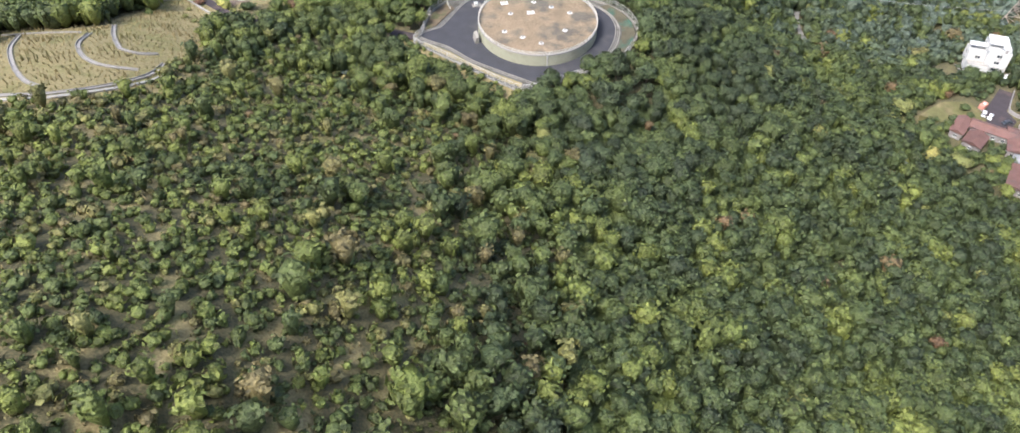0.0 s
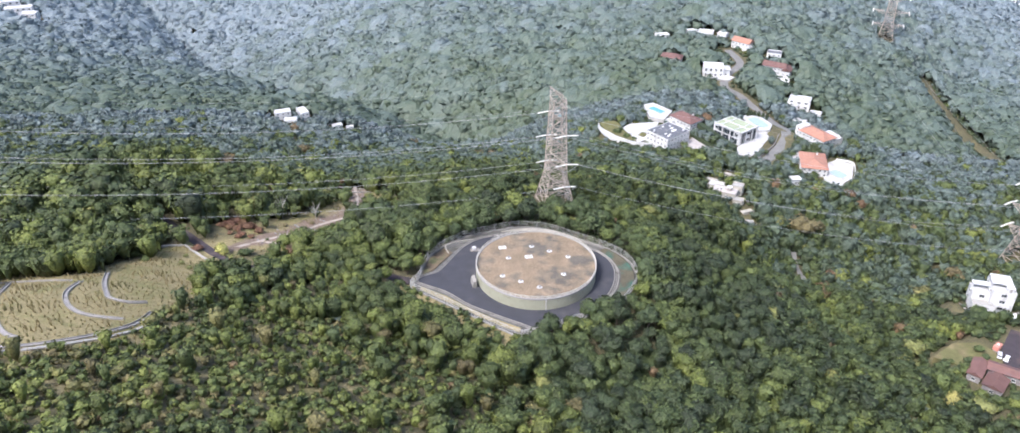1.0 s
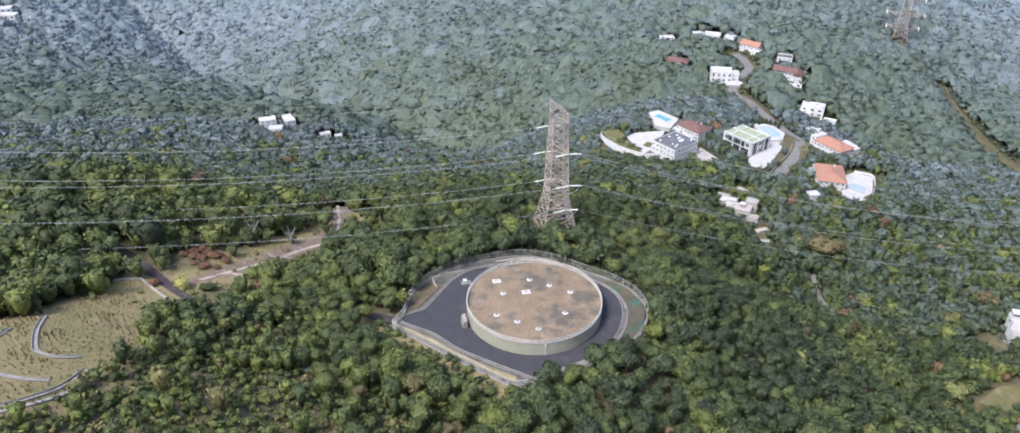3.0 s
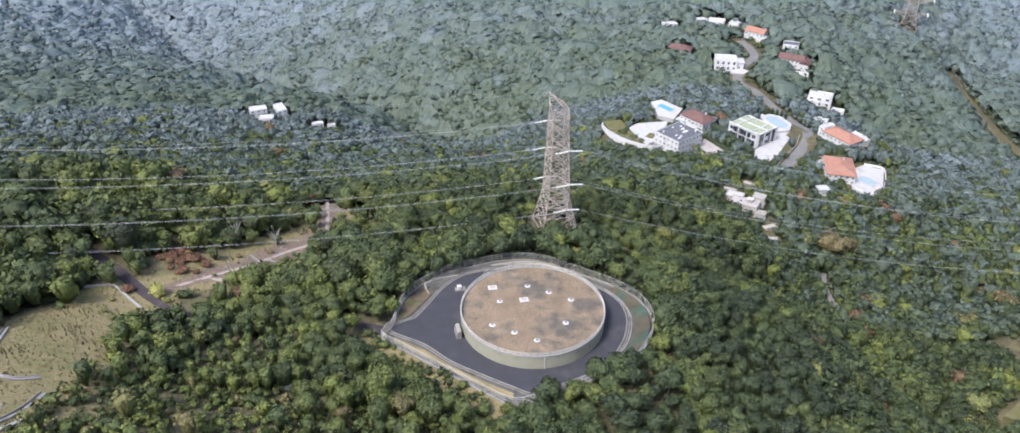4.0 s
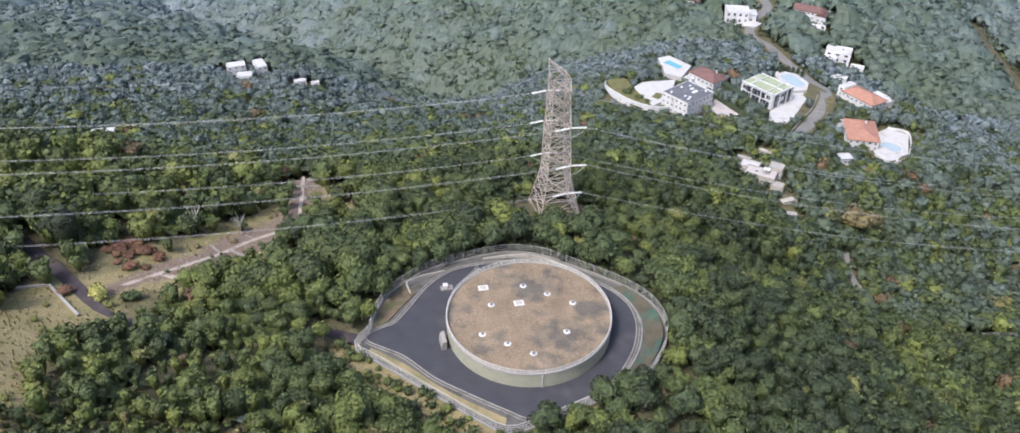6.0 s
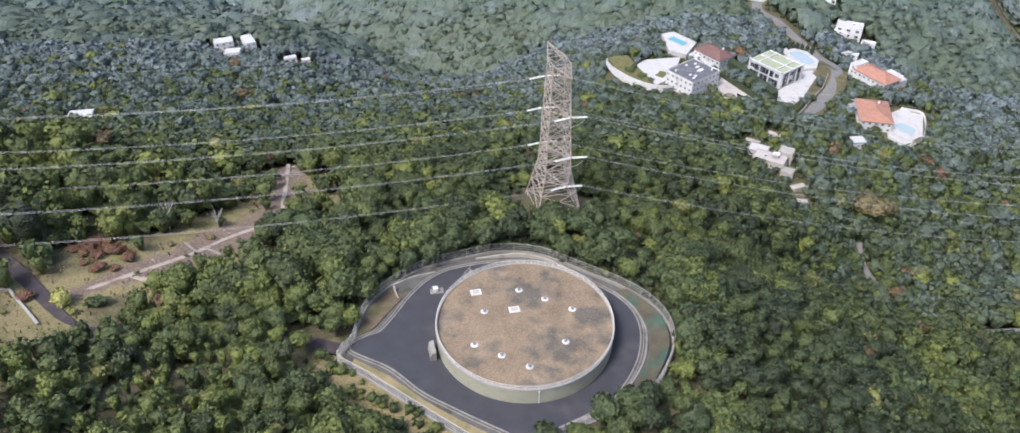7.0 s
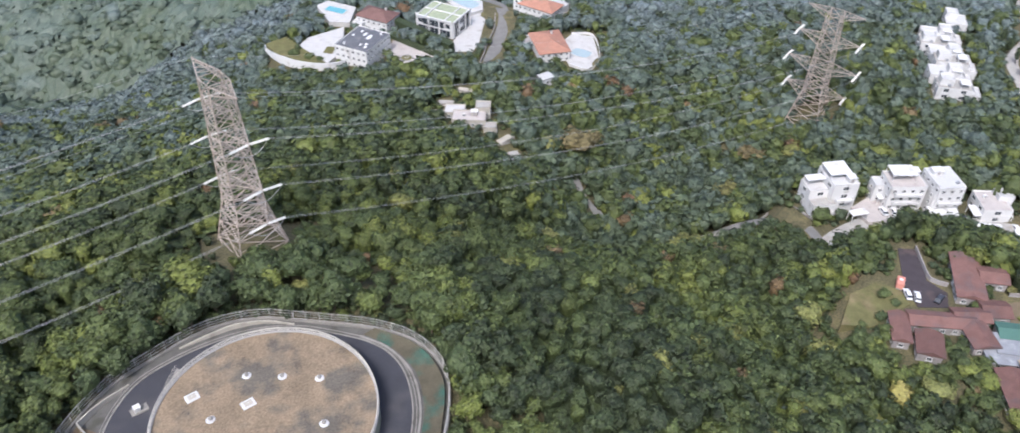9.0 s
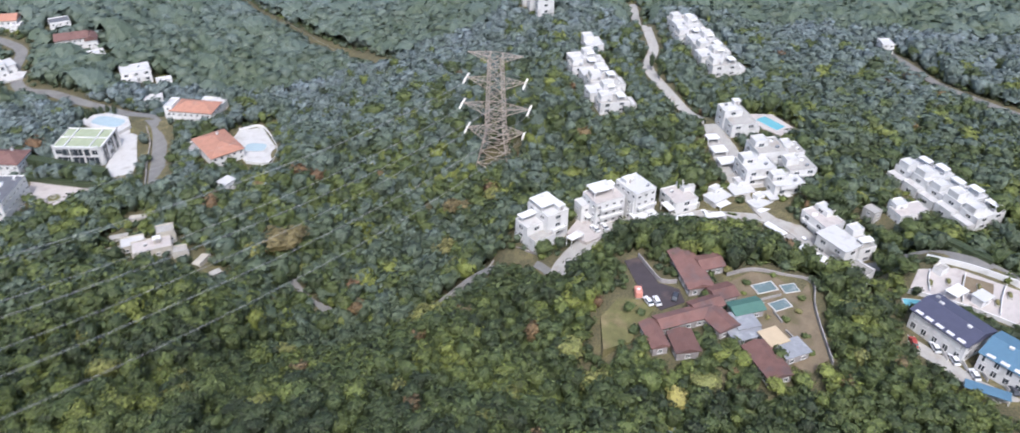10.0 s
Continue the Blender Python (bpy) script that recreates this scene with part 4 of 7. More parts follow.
def build_yard():
    fence = closed(FENCE, 2.4)
    yard = closed(YARD, 1.2)[:, :2]
    tagged(new("yard_slab", slab_mesh("yard_slab", [tuple(p) for p in fence[:, :2]], -0.5, 0.05, APRON)), "grey concrete apron inside the fence", "paving", kind="structure")
    tagged(new("yard_asphalt", slab_mesh("yard_asphalt", [tuple(p) for p in yard], -0.3, 0.1, ASPHALT)), "dark blue-grey asphalt round the tank", "asphalt", kind="structure")
    kerb_loop("kerb", yard, 0.02, 0.25, 0.0, 0.25, CONCRETE, "pale concrete kerb round the asphalt")
    kerb_loop("drain_channel", yard, 0.8, 0.16, 0.0, 0.2, CONCRETE, "second pale kerb of a drain channel")
    # dry verge along the south-west side
    verge = [(-37.2, -7.9), (-28.6, -13.0), (-20.8, -19.4), (-13.6, -24.2), (-4.6, -29.2), (-4.9, -31.4), (-10.2, -28.6), (-17.8, -23.4), (-26.2, -17.4), (-33.6, -12.2), (-37.6, -9.4)]
    tagged(new("verge", slab_mesh("verge", verge, 0.0, 0.16, DRY)), "strip of dry brown grass between kerb and fence", "verge", kind="structure")
    # planted wedge with a cream retaining wall on the west side
    wedge = [(-37.3, -1.2), (-34.0, 1.6), (-31.6, 6.2), (-28.3, 12.2), (-31.2, 15.2), (-35.7, 8.8), (-37.3, 1.0)]
    tagged(new("planted_bed", slab_mesh("planted_bed", wedge, 0.0, 0.35, BED)), "raised bed of brown soil and dry grass behind the kerb", "planting bed", kind="structure")
    rw = thing("retaining_wall", pose(0, 0, 0), "cream rendered retaining wall tapering along the yard", "wall")
    wall_along([(-31.0, 14.6), (-27.0, 18.0), (-21.6, 21.3)], [1.9, 1.2, 0.25], 0.3, 0.05, "wall", CREAM, rw)
    wall_along([(-31.0, 14.6), (-29.6, 11.6)], [1.9, 0.4], 0.25, 0.05, "end_wall", CREAM, rw)
    nw = thing("retaining_wall", pose(0, 0, 0), "low curved pale retaining wall behind the tank", "wall")
    wall_along([(-11.5, 26.6), (-5, 27.3), (0, 27.5), (6, 26.3), (11, 23.5)], [0.2, 0.9, 1.2, 0.8, 0.2], 0.35, 0.05, "wall", CREAM, nw)
    # netted slope on the east side, rising from the channel to the fence
    inner = smooth_line([(23.0, 15.0), (27.0, 9.4), (29.3, 1.6), (27.9, -7.2), (24.2, -14.6)], 1.2)
    outer = smooth_line([(25.5, 14.6), (31.0, 8.2), (33.3, 1.2), (32.6, -6.0), (27.6, -16.2)], 1.2)
    n = min(len(inner), len(outer))
    a = inner[np.linspace(0, len(inner) - 1, n).astype(int)]
    b = outer[np.linspace(0, len(outer) - 1, n).astype(int)]
    V, F, cols = [], [], 7
    for i in range(n):
        for k in range(cols):
            t = k / (cols - 1)
            p = a[i] * (1 - t) + b[i] * t
            V.append((p[0], p[1], 0.1 + 1.2 * t ** 1.2 + 0.06 * math.sin(i * 1.3 + k * 2.1)))
    for i in range(n - 1):
        for k in range(cols - 1):
            q = i * cols + k
            F.append((q, q + cols, q + cols + 1, q + 1))
    tagged(new("grass_slope", mesh_of("grass_slope", V, F, SLOPE, True)), "grassy slope with green netting inside the fence", "grass slope", kind="structure")
    kerb = thing("drain_kerb", pose(0, 0, 0), "wide pale concrete drain kerb below the slope", "kerb", kind="structure")
    wall_along([(22.3, 14.6), (26.4, 9.3), (28.6, 1.6), (27.2, -7.2), (23.6, -14.4), (18.8, -20.4)], 0.4, 0.4, 0.05, "kerb", CONCRETE, kerb)
    # concrete path below the fence
    for nm, line in (("fence_kerb", fence),):
        kl = thing(nm, pose(0, 0, 0), "concrete footing under the wire fence", "kerb", kind="structure")
        P = np.vstack([line, line[:1]])
        V, F = [], []
        d = np.gradient(P[:, :2], axis=0)
        d /= np.linalg.norm(d, axis=1)[:, None]
        for (x, y, z), (dx, dy) in zip(P, d):
            for o, h in ((0.25, -0.6), (-0.25, -0.6), (-0.25, 0.12), (0.25, 0.12)):
                V.append((x - dy * o, y + dx * o, z + h))
        for i in range(len(P) - 1):
            k = 4 * i
            F += [(k + j, k + 4 + j, k + 4 + (j + 1) % 4, k + (j + 1) % 4) for j in range(4)]
        put("footing", mesh_of("footing", V, F, CONCRETE), kl)
    # the wire fence: posts, rails and wires
    fe = thing("wire_fence", pose(0, 0, 0), "tall grey wire mesh fence on steel posts round the yard", "fence")
    post = mesh_of("post", [(x, y, z) for z in (0, 2.6) for y in (-0.05, 0.05) for x in (-0.05, 0.05)],
                   [(0, 1, 3, 2), (4, 6, 7, 5), (0, 4, 5, 1), (2, 3, 7, 6), (0, 2, 6, 4), (1, 5, 7, 3)], WIRE)
    loop = np.vstack([fence, fence[:1]])
    for x, y, z in fence:
        put("post", post, fe, pose(x, y, z + 0.1))
    V, F = [], []
    for z in (0.25, 0.95, 1.65, 2.3, 2.55):
        v, f = tube(loop + np.array([0, 0, z + 0.1]), 0.042, 3)
        F += [tuple(i + len(V) for i in q) for q in f]
        V += v
    put("rail", mesh_of("rail", V, F, WIRE), fe)
    V, F = [], []
    for a, b in zip(loop[:-1], loop[1:]):
        m = max(2, int(np.linalg.norm(b - a) / 0.3))
        for k in range(m):
            p = a + (b - a) * k / m
            q = len(V)
            V += [p + np.array([0.015, 0, 0.2]), p + np.array([-0.013, 0.02, 0.2]), p + np.array([-0.013, -0.02, 0.2]),
                  p + np.array([0.015, 0, 2.65]), p + np.array([-0.013, 0.02, 2.65]), p + np.array([-0.013, -0.02, 2.65])]
            F += [(q, q + 1, q + 4, q + 3), (q + 1, q + 2, q + 5, q + 4), (q + 2, q, q + 3, q + 5)]
    put("mesh_wire", mesh_of("mesh_wire", V, F, WIRE), fe)
    # gate at the west corner, two leaves between stout posts
    gate = thing("gate", pose(-39.6, -5.8, 0.1, 0, 0, 65), "grey steel yard gate between stout posts", "gate")
    for x in (-2.6, 2.6):
        part("gate_post", box(x - 0.12, x + 0.12, -0.12, 0.12, 0, 2.9, 0.02), WIRE, gate)
    for x in (-2.4, 0.1):
        leaf = bmesh.new()
        for z in (0.15, 1.2, 2.3):
            add_box(leaf, x, x + 2.3, -0.03, 0.03, z, z + 0.07)
        for k in range(9):
            add_box(leaf, x + k * 0.28, x + k * 0.28 + 0.04, -0.02, 0.02, 0.15, 2.35)
        part("leaf", leaf, WIRE, gate)
    for px, py in ((-21.2, 24.6), (-19.8, 25.1)):
        po = thing("marker_post", pose(px, py, 0.4), "plain grey steel post beside the fence", "post", group="posts by the fence")
        part("shaft", box(-0.1, 0.1, -0.1, 0.1, -0.4, 3.3, 0.02), PALE, po)
        part("cap", box(-0.14, 0.14, -0.14, 0.14, 3.3, 3.4, 0.02), PALE, po)


build_tank()
build_yard()


# ---- pylons and power lines ----
ARMS = ((50.6, 10.5, 0), (40.2, 11.6, 1), (29.0, 13.4, 1), (18.4, 11.6, 1))      # height, half length, carries conductors


def build_pylon(m, label, base_z):
    py = thing("pylon", m, label, "pylon", group="pylons")

    def half(z):
        return 7.4 - 3.8 * z / 18.4 if z < 18.4 else 3.6 - 1.2 * (z - 18.4) / 32.2

    levels = [0, 6, 11, 15, 18.4, 21.6, 25.2, 29, 32.6, 36.4, 40.2, 43.6, 47, 50.6]
    for sx, sy in ((1, 1), (1, -1), (-1, 1), (-1, -1)):
        V, F = tube([(sx * half(a), sy * half(a), a) for a in levels], 0.21, 4)
        put("leg", mesh_of("leg", V, F, STEEL), py)
    bm = bmesh.new()
    for face in range(4):
        r = Matrix.Rotation(face * math.pi / 2, 3, "Z")
        for a, b in zip(levels[:-1], levels[1:]):
            ha, hb = half(a), half(b)
            w = 0.2 if b < 30 else 0.16
            p = [r @ Vector(v) for v in ((-ha, ha, a), (ha, ha, a), (-hb, hb, b), (hb, hb, b))]
            add_bar(bm, p[0], p[3], w)
            add_bar(bm, p[1], p[2], w)
            add_bar(bm, p[2], p[3], w)
            if b <= 18.4:
                c = (p[0] + p[1] + p[2] + p[3]) / 4
                add_bar(bm, (p[0] + p[2]) / 2, c, 0.12)
                add_bar(bm, (p[1] + p[3]) / 2, c, 0.12)
    tagged(part("bracing", bm, STEEL, py), kind="stuff")
    for z, reach, live in ARMS:
        for s in (1, -1):
            bm = bmesh.new()
            h = half(z)
            tip = Vector((0, s * reach, z + (0 if live else 0.2)))
            rise = -2.8 if live else -2.2
            for sx in (1, -1):
                lo, hi = Vector((sx * h, s * h, z)), Vector((sx * half(z + rise), s * half(z + rise), z + rise))
                add_bar(bm, lo, tip, 0.2)
                add_bar(bm, hi, tip, 0.18)
                for k in (0.25, 0.5, 0.75):
                    add_bar(bm, lo.lerp(tip, k), hi.lerp(tip, k), 0.12)
                    add_bar(bm, lo.lerp(tip, k), hi.lerp(tip, k - 0.25), 0.12)
            for k in (0.0, 0.25, 0.5, 0.75):
                l0, l1 = Vector((h, s * h, z)).lerp(tip, k), Vector((-h, s * h, z)).lerp(tip, k)
                add_bar(bm, l0, l1, 0.12)
                add_bar(bm, l0, Vector((-h, s * h, z)).lerp(tip, k + 0.25), 0.1)
            arm = part("crossarm", bm, STEEL, py)
            if live:
                for sx in (1, -1):
                    bm = bmesh.new()
                    a, b = tip + Vector((sx * 0.3, 0, -0.1)), tip + Vector((sx * 4.4, 0, -0.5))
                    for dy in (-0.22, 0.22):
                        for k in range(18):
                            t = k / 17
                            c = a.lerp(b, t) + Vector((0, dy, 0))
                            bmesh.ops.create_cone(bm, cap_ends=True, segments=8, radius1=0.2, radius2=0.12, depth=0.16,
                                                  matrix=Matrix.Translation(c) @ Matrix.Rotation(math.pi / 2, 4, "Y"))
                        add_bar(bm, a + Vector((0, dy, 0)), b + Vector((0, dy, 0)), 0.1)
                    part("insulator", bm, PORCELAIN, arm, "white insulator string")
                V, F = tube([(4.4 * u, s * reach, z - 0.5 - 2.6 * (1 - u * u)) for u in np.linspace(-1, 1, 13)], 0.07)
                put("jumper", mesh_of("jumper", V, F, CABLE), arm)
            else:
                part("earth_clamp", box(-0.15, 0.15, s * reach - 0.15, s * reach + 0.15, z - 0.1, z + 0.5, 0.02), STEEL, arm)
    for sx, sy in ((1, 1), (1, -1), (-1, 1), (-1, -1)):
        part("footing", box(sx * 7.3 - 0.7, sx * 7.3 + 0.7, sy * 7.3 - 0.7, sy * 7.3 + 0.7, -4, 0.3, 0.05), CONCRETE, py)
    return py


PYLONS = [(-235, 6, 6, 12), (9.6, 62, -12.8, 15), (250, 121.5, -79.2, 27), (324, 496, -94, 68), (420, 900, -110, 70)]      # x, y, foot, turn


def build_lines():
    labels = ("", "tall grey-brown lattice steel pylon standing in the woods", "grey lattice steel pylon with six arms in the valley", "small far lattice steel pylon in the haze", "")
    first = None
    for (x, y, z, turn), label in zip(PYLONS, labels):
        if not label:
            continue
        m = pose(x, y, z, 0, 0, turn) @ Matrix.Diagonal((1.1, 1.1, 1.1, 1) if x > 200 else (1, 1, 1, 1))
        if first is None:
            first = build_pylon(m, label, z)
        else:
            tagged(copy_thing(first, m), label)
        CLEAR_SPOTS.append((x, y, 10 if y < 100 else 6))
    for (x0, y0, z0, t0), (x1, y1, z1, t1) in zip(PYLONS[:-1], PYLONS[1:]):
        for z, reach, live in ARMS:
            for s in (1, -1):
                end = Vector((4.4 * live, s * reach, z - 0.5 * live + 0.4 * (1 - live)))
                a = pose(x0, y0, z0, 0, 0, t0) @ (end * (1.1 if x0 > 200 else 1))
                end.x = -end.x
                b = pose(x1, y1, z1, 0, 0, t1) @ (end * (1.1 if x1 > 200 else 1))
                span = (b - a).length
                sag = 0.00011 * span * span * (1 if live else 0.8)
                wires = [0.0] if not live else [-0.25, 0.25]
                V, F = [], []
                for dy in wires:
                    pts = [a.lerp(b, u) + Vector((0, dy, -4 * sag * u * (1 - u))) for u in np.linspace(0, 1, 41)]
                    v, f = tube(pts, 0.029 if live else 0.019, 3)
                    F += [tuple(i + len(V) for i in q) for q in f]
                    V += v
                ob = new("power_line", mesh_of("power_line", V, F, CABLE))
                tagged(ob, "thin grey twin power line slung between pylons" if live else "thin grey earth wire slung between pylon tops", "power line", "power lines")


build_lines()


# ---- houses ----
def win_mesh(name, w, h, material, depth, inset=0.0):
    return mesh_of(name, [(x, y, z) for z in (inset, h - inset) for y in (-depth, 0.05) for x in (-w / 2 + inset, w / 2 - inset)],
                   [(0, 1, 3, 2), (4, 6, 7, 5), (0, 4, 5, 1), (2, 3, 7, 6), (0, 2, 6, 4), (1, 5, 7, 3)], material)


def frame_mesh(w, h, material):
    bm = bmesh.new()
    for a in ((-w / 2, -w / 2 + 0.12, 0, h), (w / 2 - 0.12, w / 2, 0, h), (-0.05, 0.05, 0, h)):
        add_box(bm, a[0], a[1], -0.12, 0.02, a[2], a[3])
    add_box(bm, -w / 2, w / 2, -0.12, 0.02, h - 0.12, h)
    add_box(bm, -w / 2 - 0.1, w / 2 + 0.1, -0.2, 0.02, -0.1, 0.05)
    me = bpy.data.meshes.new("window")
    bm.to_mesh(me)
    bm.free()
    me.materials.append(material)
    return me


WIN = {k: (frame_mesh(w, h, WHITE), win_mesh("pane", w, h, GLASS, 0.05, 0.06)) for k, (w, h) in {"small": (1.3, 1.2), "wide": (2.2, 1.5), "tall": (1.6, 2.1), "glazed": (3.0, 2.3)}.items()}
WIN_W = {"small": 1.3, "wide": 2.2, "tall": 1.6, "glazed": 3.0}


def roof_mesh(kind, sx, sy, rise, over, thick, material):
    """A pitched roof over sx by sy, the ridge along its longer side; eaves at z = 0."""
    bm = bmesh.new()
    ax, ay = sx / 2 + over, sy / 2 + over
    if kind == "hip":
        r = abs(ax - ay)
        tops = [(-r, 0, rise), (r, 0, rise)] if ax >= ay else [(0, -r, rise), (0, r, rise)]
    else:
        tops = [(-ax, 0, rise), (ax, 0, rise)] if ax >= ay else [(0, -ay, rise), (0, ay, rise)]
    c = [(-ax, -ay, 0), (ax, -ay, 0), (ax, ay, 0), (-ax, ay, 0)]
    lo = [bm.verts.new((x, y, z - thick)) for x, y, z in c]
    up = [bm.verts.new(p) for p in c]
    t = [bm.verts.new(p) for p in tops]
    bm.faces.new(lo[::-1])
    for i in range(4):
        bm.faces.new((lo[i], lo[(i + 1) % 4], up[(i + 1) % 4], up[i]))
    if ax >= ay:
        fs = ((up[0], up[1], t[1], t[0]), (up[1], up[2], t[1]), (up[2], up[3], t[0], t[1]), (up[3], up[0], t[0]))
    else:
        fs = ((up[0], up[1], t[0]), (up[1], up[2], t[1], t[0]), (up[2], up[3], t[1]), (up[3], up[0], t[0], t[1]))
    for f in fs:
        bm.faces.new(f)
    bmesh.ops.recalc_face_normals(bm, faces=bm.faces)
    me = bpy.data.meshes.new("roof")
    bm.to_mesh(me)
    bm.free()
    me.materials.append(material)
    return me


def house(label, x, y, z, turn, blocks, wall=None, roof=None, win="wide", pitch=2.6, group="", category="house", floors=3.2, clear=1.0, extras=()):
    """A house of blocks: (dx, dy, width, depth, foot, height, roof kind[, roof material]). Flat roofs get a parapet, others eaves."""
    wall, roof = wall or WHITE, roof or PALE
    h = thing("house", pose(x, y, z, 0, 0, turn), label, category, group)
    solid = [(b[0] - b[2] / 2, b[0] + b[2] / 2, b[1] - b[3] / 2, b[1] + b[3] / 2, b[4], b[4] + b[5]) for b in blocks]
    frame_me, pane_me = WIN[win]
    ww = WIN_W[win]
    for i, b in enumerate(blocks):
        dx, dy, sx, sy, z0, ht, kind = b[:7]
        rm = b[7] if len(b) > 7 else roof
        # white roofs take the copy darkened against light from above
        rm = DIMMED_WHITE if rm == WHITE else rm
        low = -1.5 if z0 <= 0 else 0
        bm = bmesh.new()
        if kind == "flat":
            add_box(bm, -sx / 2, sx / 2, -sy / 2, sy / 2, z0 + low, z0 + ht)
            top = max(bm.faces, key=lambda f: f.calc_center_median().z)
            bmesh.ops.inset_region(bm, faces=[top], thickness=0.22)
            for v in top.verts:
                v.co.z -= 0.55
        else:
            add_box(bm, -sx / 2, sx / 2, -sy / 2, sy / 2, z0 + low, z0 + ht)
            if kind == "gable":
                ends = [(-sx / 2, "x"), (sx / 2, "x")] if sx >= sy else [(-sy / 2, "y"), (sy / 2, "y")]
                for e, axis in ends:
                    s = 1 if e > 0 else -1
                    pts = [(e - s * 0.2, -sy / 2, 0), (e - s * 0.2, sy / 2, 0), (e - s * 0.2, 0, pitch * 0.9), (e, -sy / 2, 0), (e, sy / 2, 0), (e, 0, pitch * 0.9)]
                    if axis == "y":
                        pts = [(p[1] * sx / sy, p[0], p[2]) for p in pts]
                    vs = [bm.verts.new((p[0], p[1], p[2] + z0 + ht)) for p in pts]
                    for f in ((0, 1, 2), (3, 4, 5), (0, 1, 4, 3), (1, 2, 5, 4), (2, 0, 3, 5)):
                        bm.faces.new([vs[k] for k in f])
                bmesh.ops.recalc_face_normals(bm, faces=bm.faces)
        body = part("wall", bm, wall, h, "", pose(dx, dy, 0))
        if kind == "flat":
            part("roof", box(-sx / 2 + 0.24, sx / 2 - 0.24, -sy / 2 + 0.24, sy / 2 - 0.24, z0 + ht - 0.6, z0 + ht - 0.4), rm, h, "", pose(dx, dy, 0))
        elif kind == "slab":
            part("roof", box(-sx / 2 - 0.5, sx / 2 + 0.5, -sy / 2 - 0.5, sy / 2 + 0.5, z0 + ht, z0 + ht + 0.25, 0.03), rm, h, "", pose(dx, dy, 0))
        else:
            put("roof", roof_mesh(kind, sx, sy, pitch, 0.55, 0.22, rm), h, pose(dx, dy, z0 + ht))
        CLEAR_BOXES.append((pose(x, y, z, 0, 0, turn).inverted(), dx, dy, sx / 2 + clear, sy / 2 + clear))
        # windows, storey by storey, on the faces that stand free
        nf = max(1, int(round(ht / floors)))
        for f in range(nf):
            zz = z0 + ht * f / nf + 0.75
            for face in range(4):
                length, dist = (sx, sy / 2) if face % 2 == 0 else (sy, sx / 2)
                n = int((length - 0.8) / (ww + (2.2 if category == "house" and win == "wide" else 1.3)))
                for k in range(n):
                    u = (k + 0.5) / n * length - length / 2
                    a = math.pi / 2 * face
                    lx, ly = u * math.cos(a) + dist * math.sin(a), u * math.sin(a) - dist * math.cos(a)
                    ox, oy = dx + lx + 0.3 * math.sin(a), dy + ly - 0.3 * math.cos(a)
                    if any(s[0] < ox < s[1] and s[2] < oy < s[3] and s[4] <= zz + 0.8 < s[5] for j, s in enumerate(solid) if j != i):
                        continue
                    w = put("window", frame_me, h, pose(dx + lx, dy + ly, zz, 0, 0, face * 90))
                    put("pane", pane_me, w)
    for e in extras:
        kind, ex, ey, ez = e[:4]
        if kind == "canopy":
            w, d, hh = e[4:7]
            c = part("canopy", box(-w / 2, w / 2, -d / 2, d / 2, hh - 0.18, hh, 0.03), WHITE, h, "white flat canopy", pose(ex, ey, ez))
            for sx in (-1, 1):
                for sy in (-1, 1):
                    part("post", box(sx * (w / 2 - 0.2) - 0.08, sx * (w / 2 - 0.2) + 0.08, sy * (d / 2 - 0.2) - 0.08, sy * (d / 2 - 0.2) + 0.08, 0, hh - 0.18), WHITE, c)
        elif kind == "hut":
            w, d, hh = e[4:7]
            c = part("stair_hut", box(-w / 2, w / 2, -d / 2, d / 2, -0.6, hh), wall, h, "", pose(ex, ey, ez))
            part("hut_roof", box(-w / 2 - 0.25, w / 2 + 0.25, -d / 2 - 0.25, d / 2 + 0.25, hh, hh + 0.2, 0.03), WHITE, c)
            part("door", box(-0.45, 0.45, -d / 2 - 0.05, -d / 2 + 0.02, 0.0, 2.0), SHADE_WALL, c)
        elif kind == "unit":
            c = part("roof_unit", box(-0.6, 0.6, -0.45, 0.45, -0.5, 0.9, 0.05), GREY_SHEET if int(ex * 7) % 2 else WHITE, h, "", pose(ex, ey, ez, 0, 0, 20))
            part("grille", box(-0.45, 0.45, -0.5, -0.44, 0.15, 0.75), GREY_ROOF, c)
        elif kind == "disc":
            bm = bmesh.new()
            bmesh.ops.create_cone(bm, cap_ends=True, segments=20, radius1=e[4], radius2=e[4] * 0.9, depth=0.5, matrix=Matrix.Translation((0, 0, 0.1)) @ Matrix.Diagonal((1, e[5], 1, 1)))
            part("skylight", bm, WHITE, h, "white rounded rooflight", pose(ex, ey, ez))
        elif kind == "balcony":
            w, d = e[4:6]
            c = part("balcony", box(-w / 2, w / 2, -d, 0, -0.15, 0, 0.02), WHITE, h, "", pose(ex, ey, ez, 0, 0, e[6] if len(e) > 6 else 0))
            bm = bmesh.new()
            add_box(bm, -w / 2, w / 2, -d, -d + 0.08, 0.0, 0.95)
            add_box(bm, -w / 2, -w / 2 + 0.08, -d, 0, 0.0, 0.95)
            add_box(bm, w / 2 - 0.08, w / 2, -d, 0, 0.0, 0.95)
            part("balustrade", bm, WHITE, c)
        elif kind == "beam":
            w, d, hh = e[4:7]
            part("roof_beam", box(-w / 2, w / 2, -d / 2, d / 2, 0, hh), WHITE, h, "white roof beam", pose(ex, ey, ez))
        elif kind == "glazing":
            w, hh, a = e[4:7]
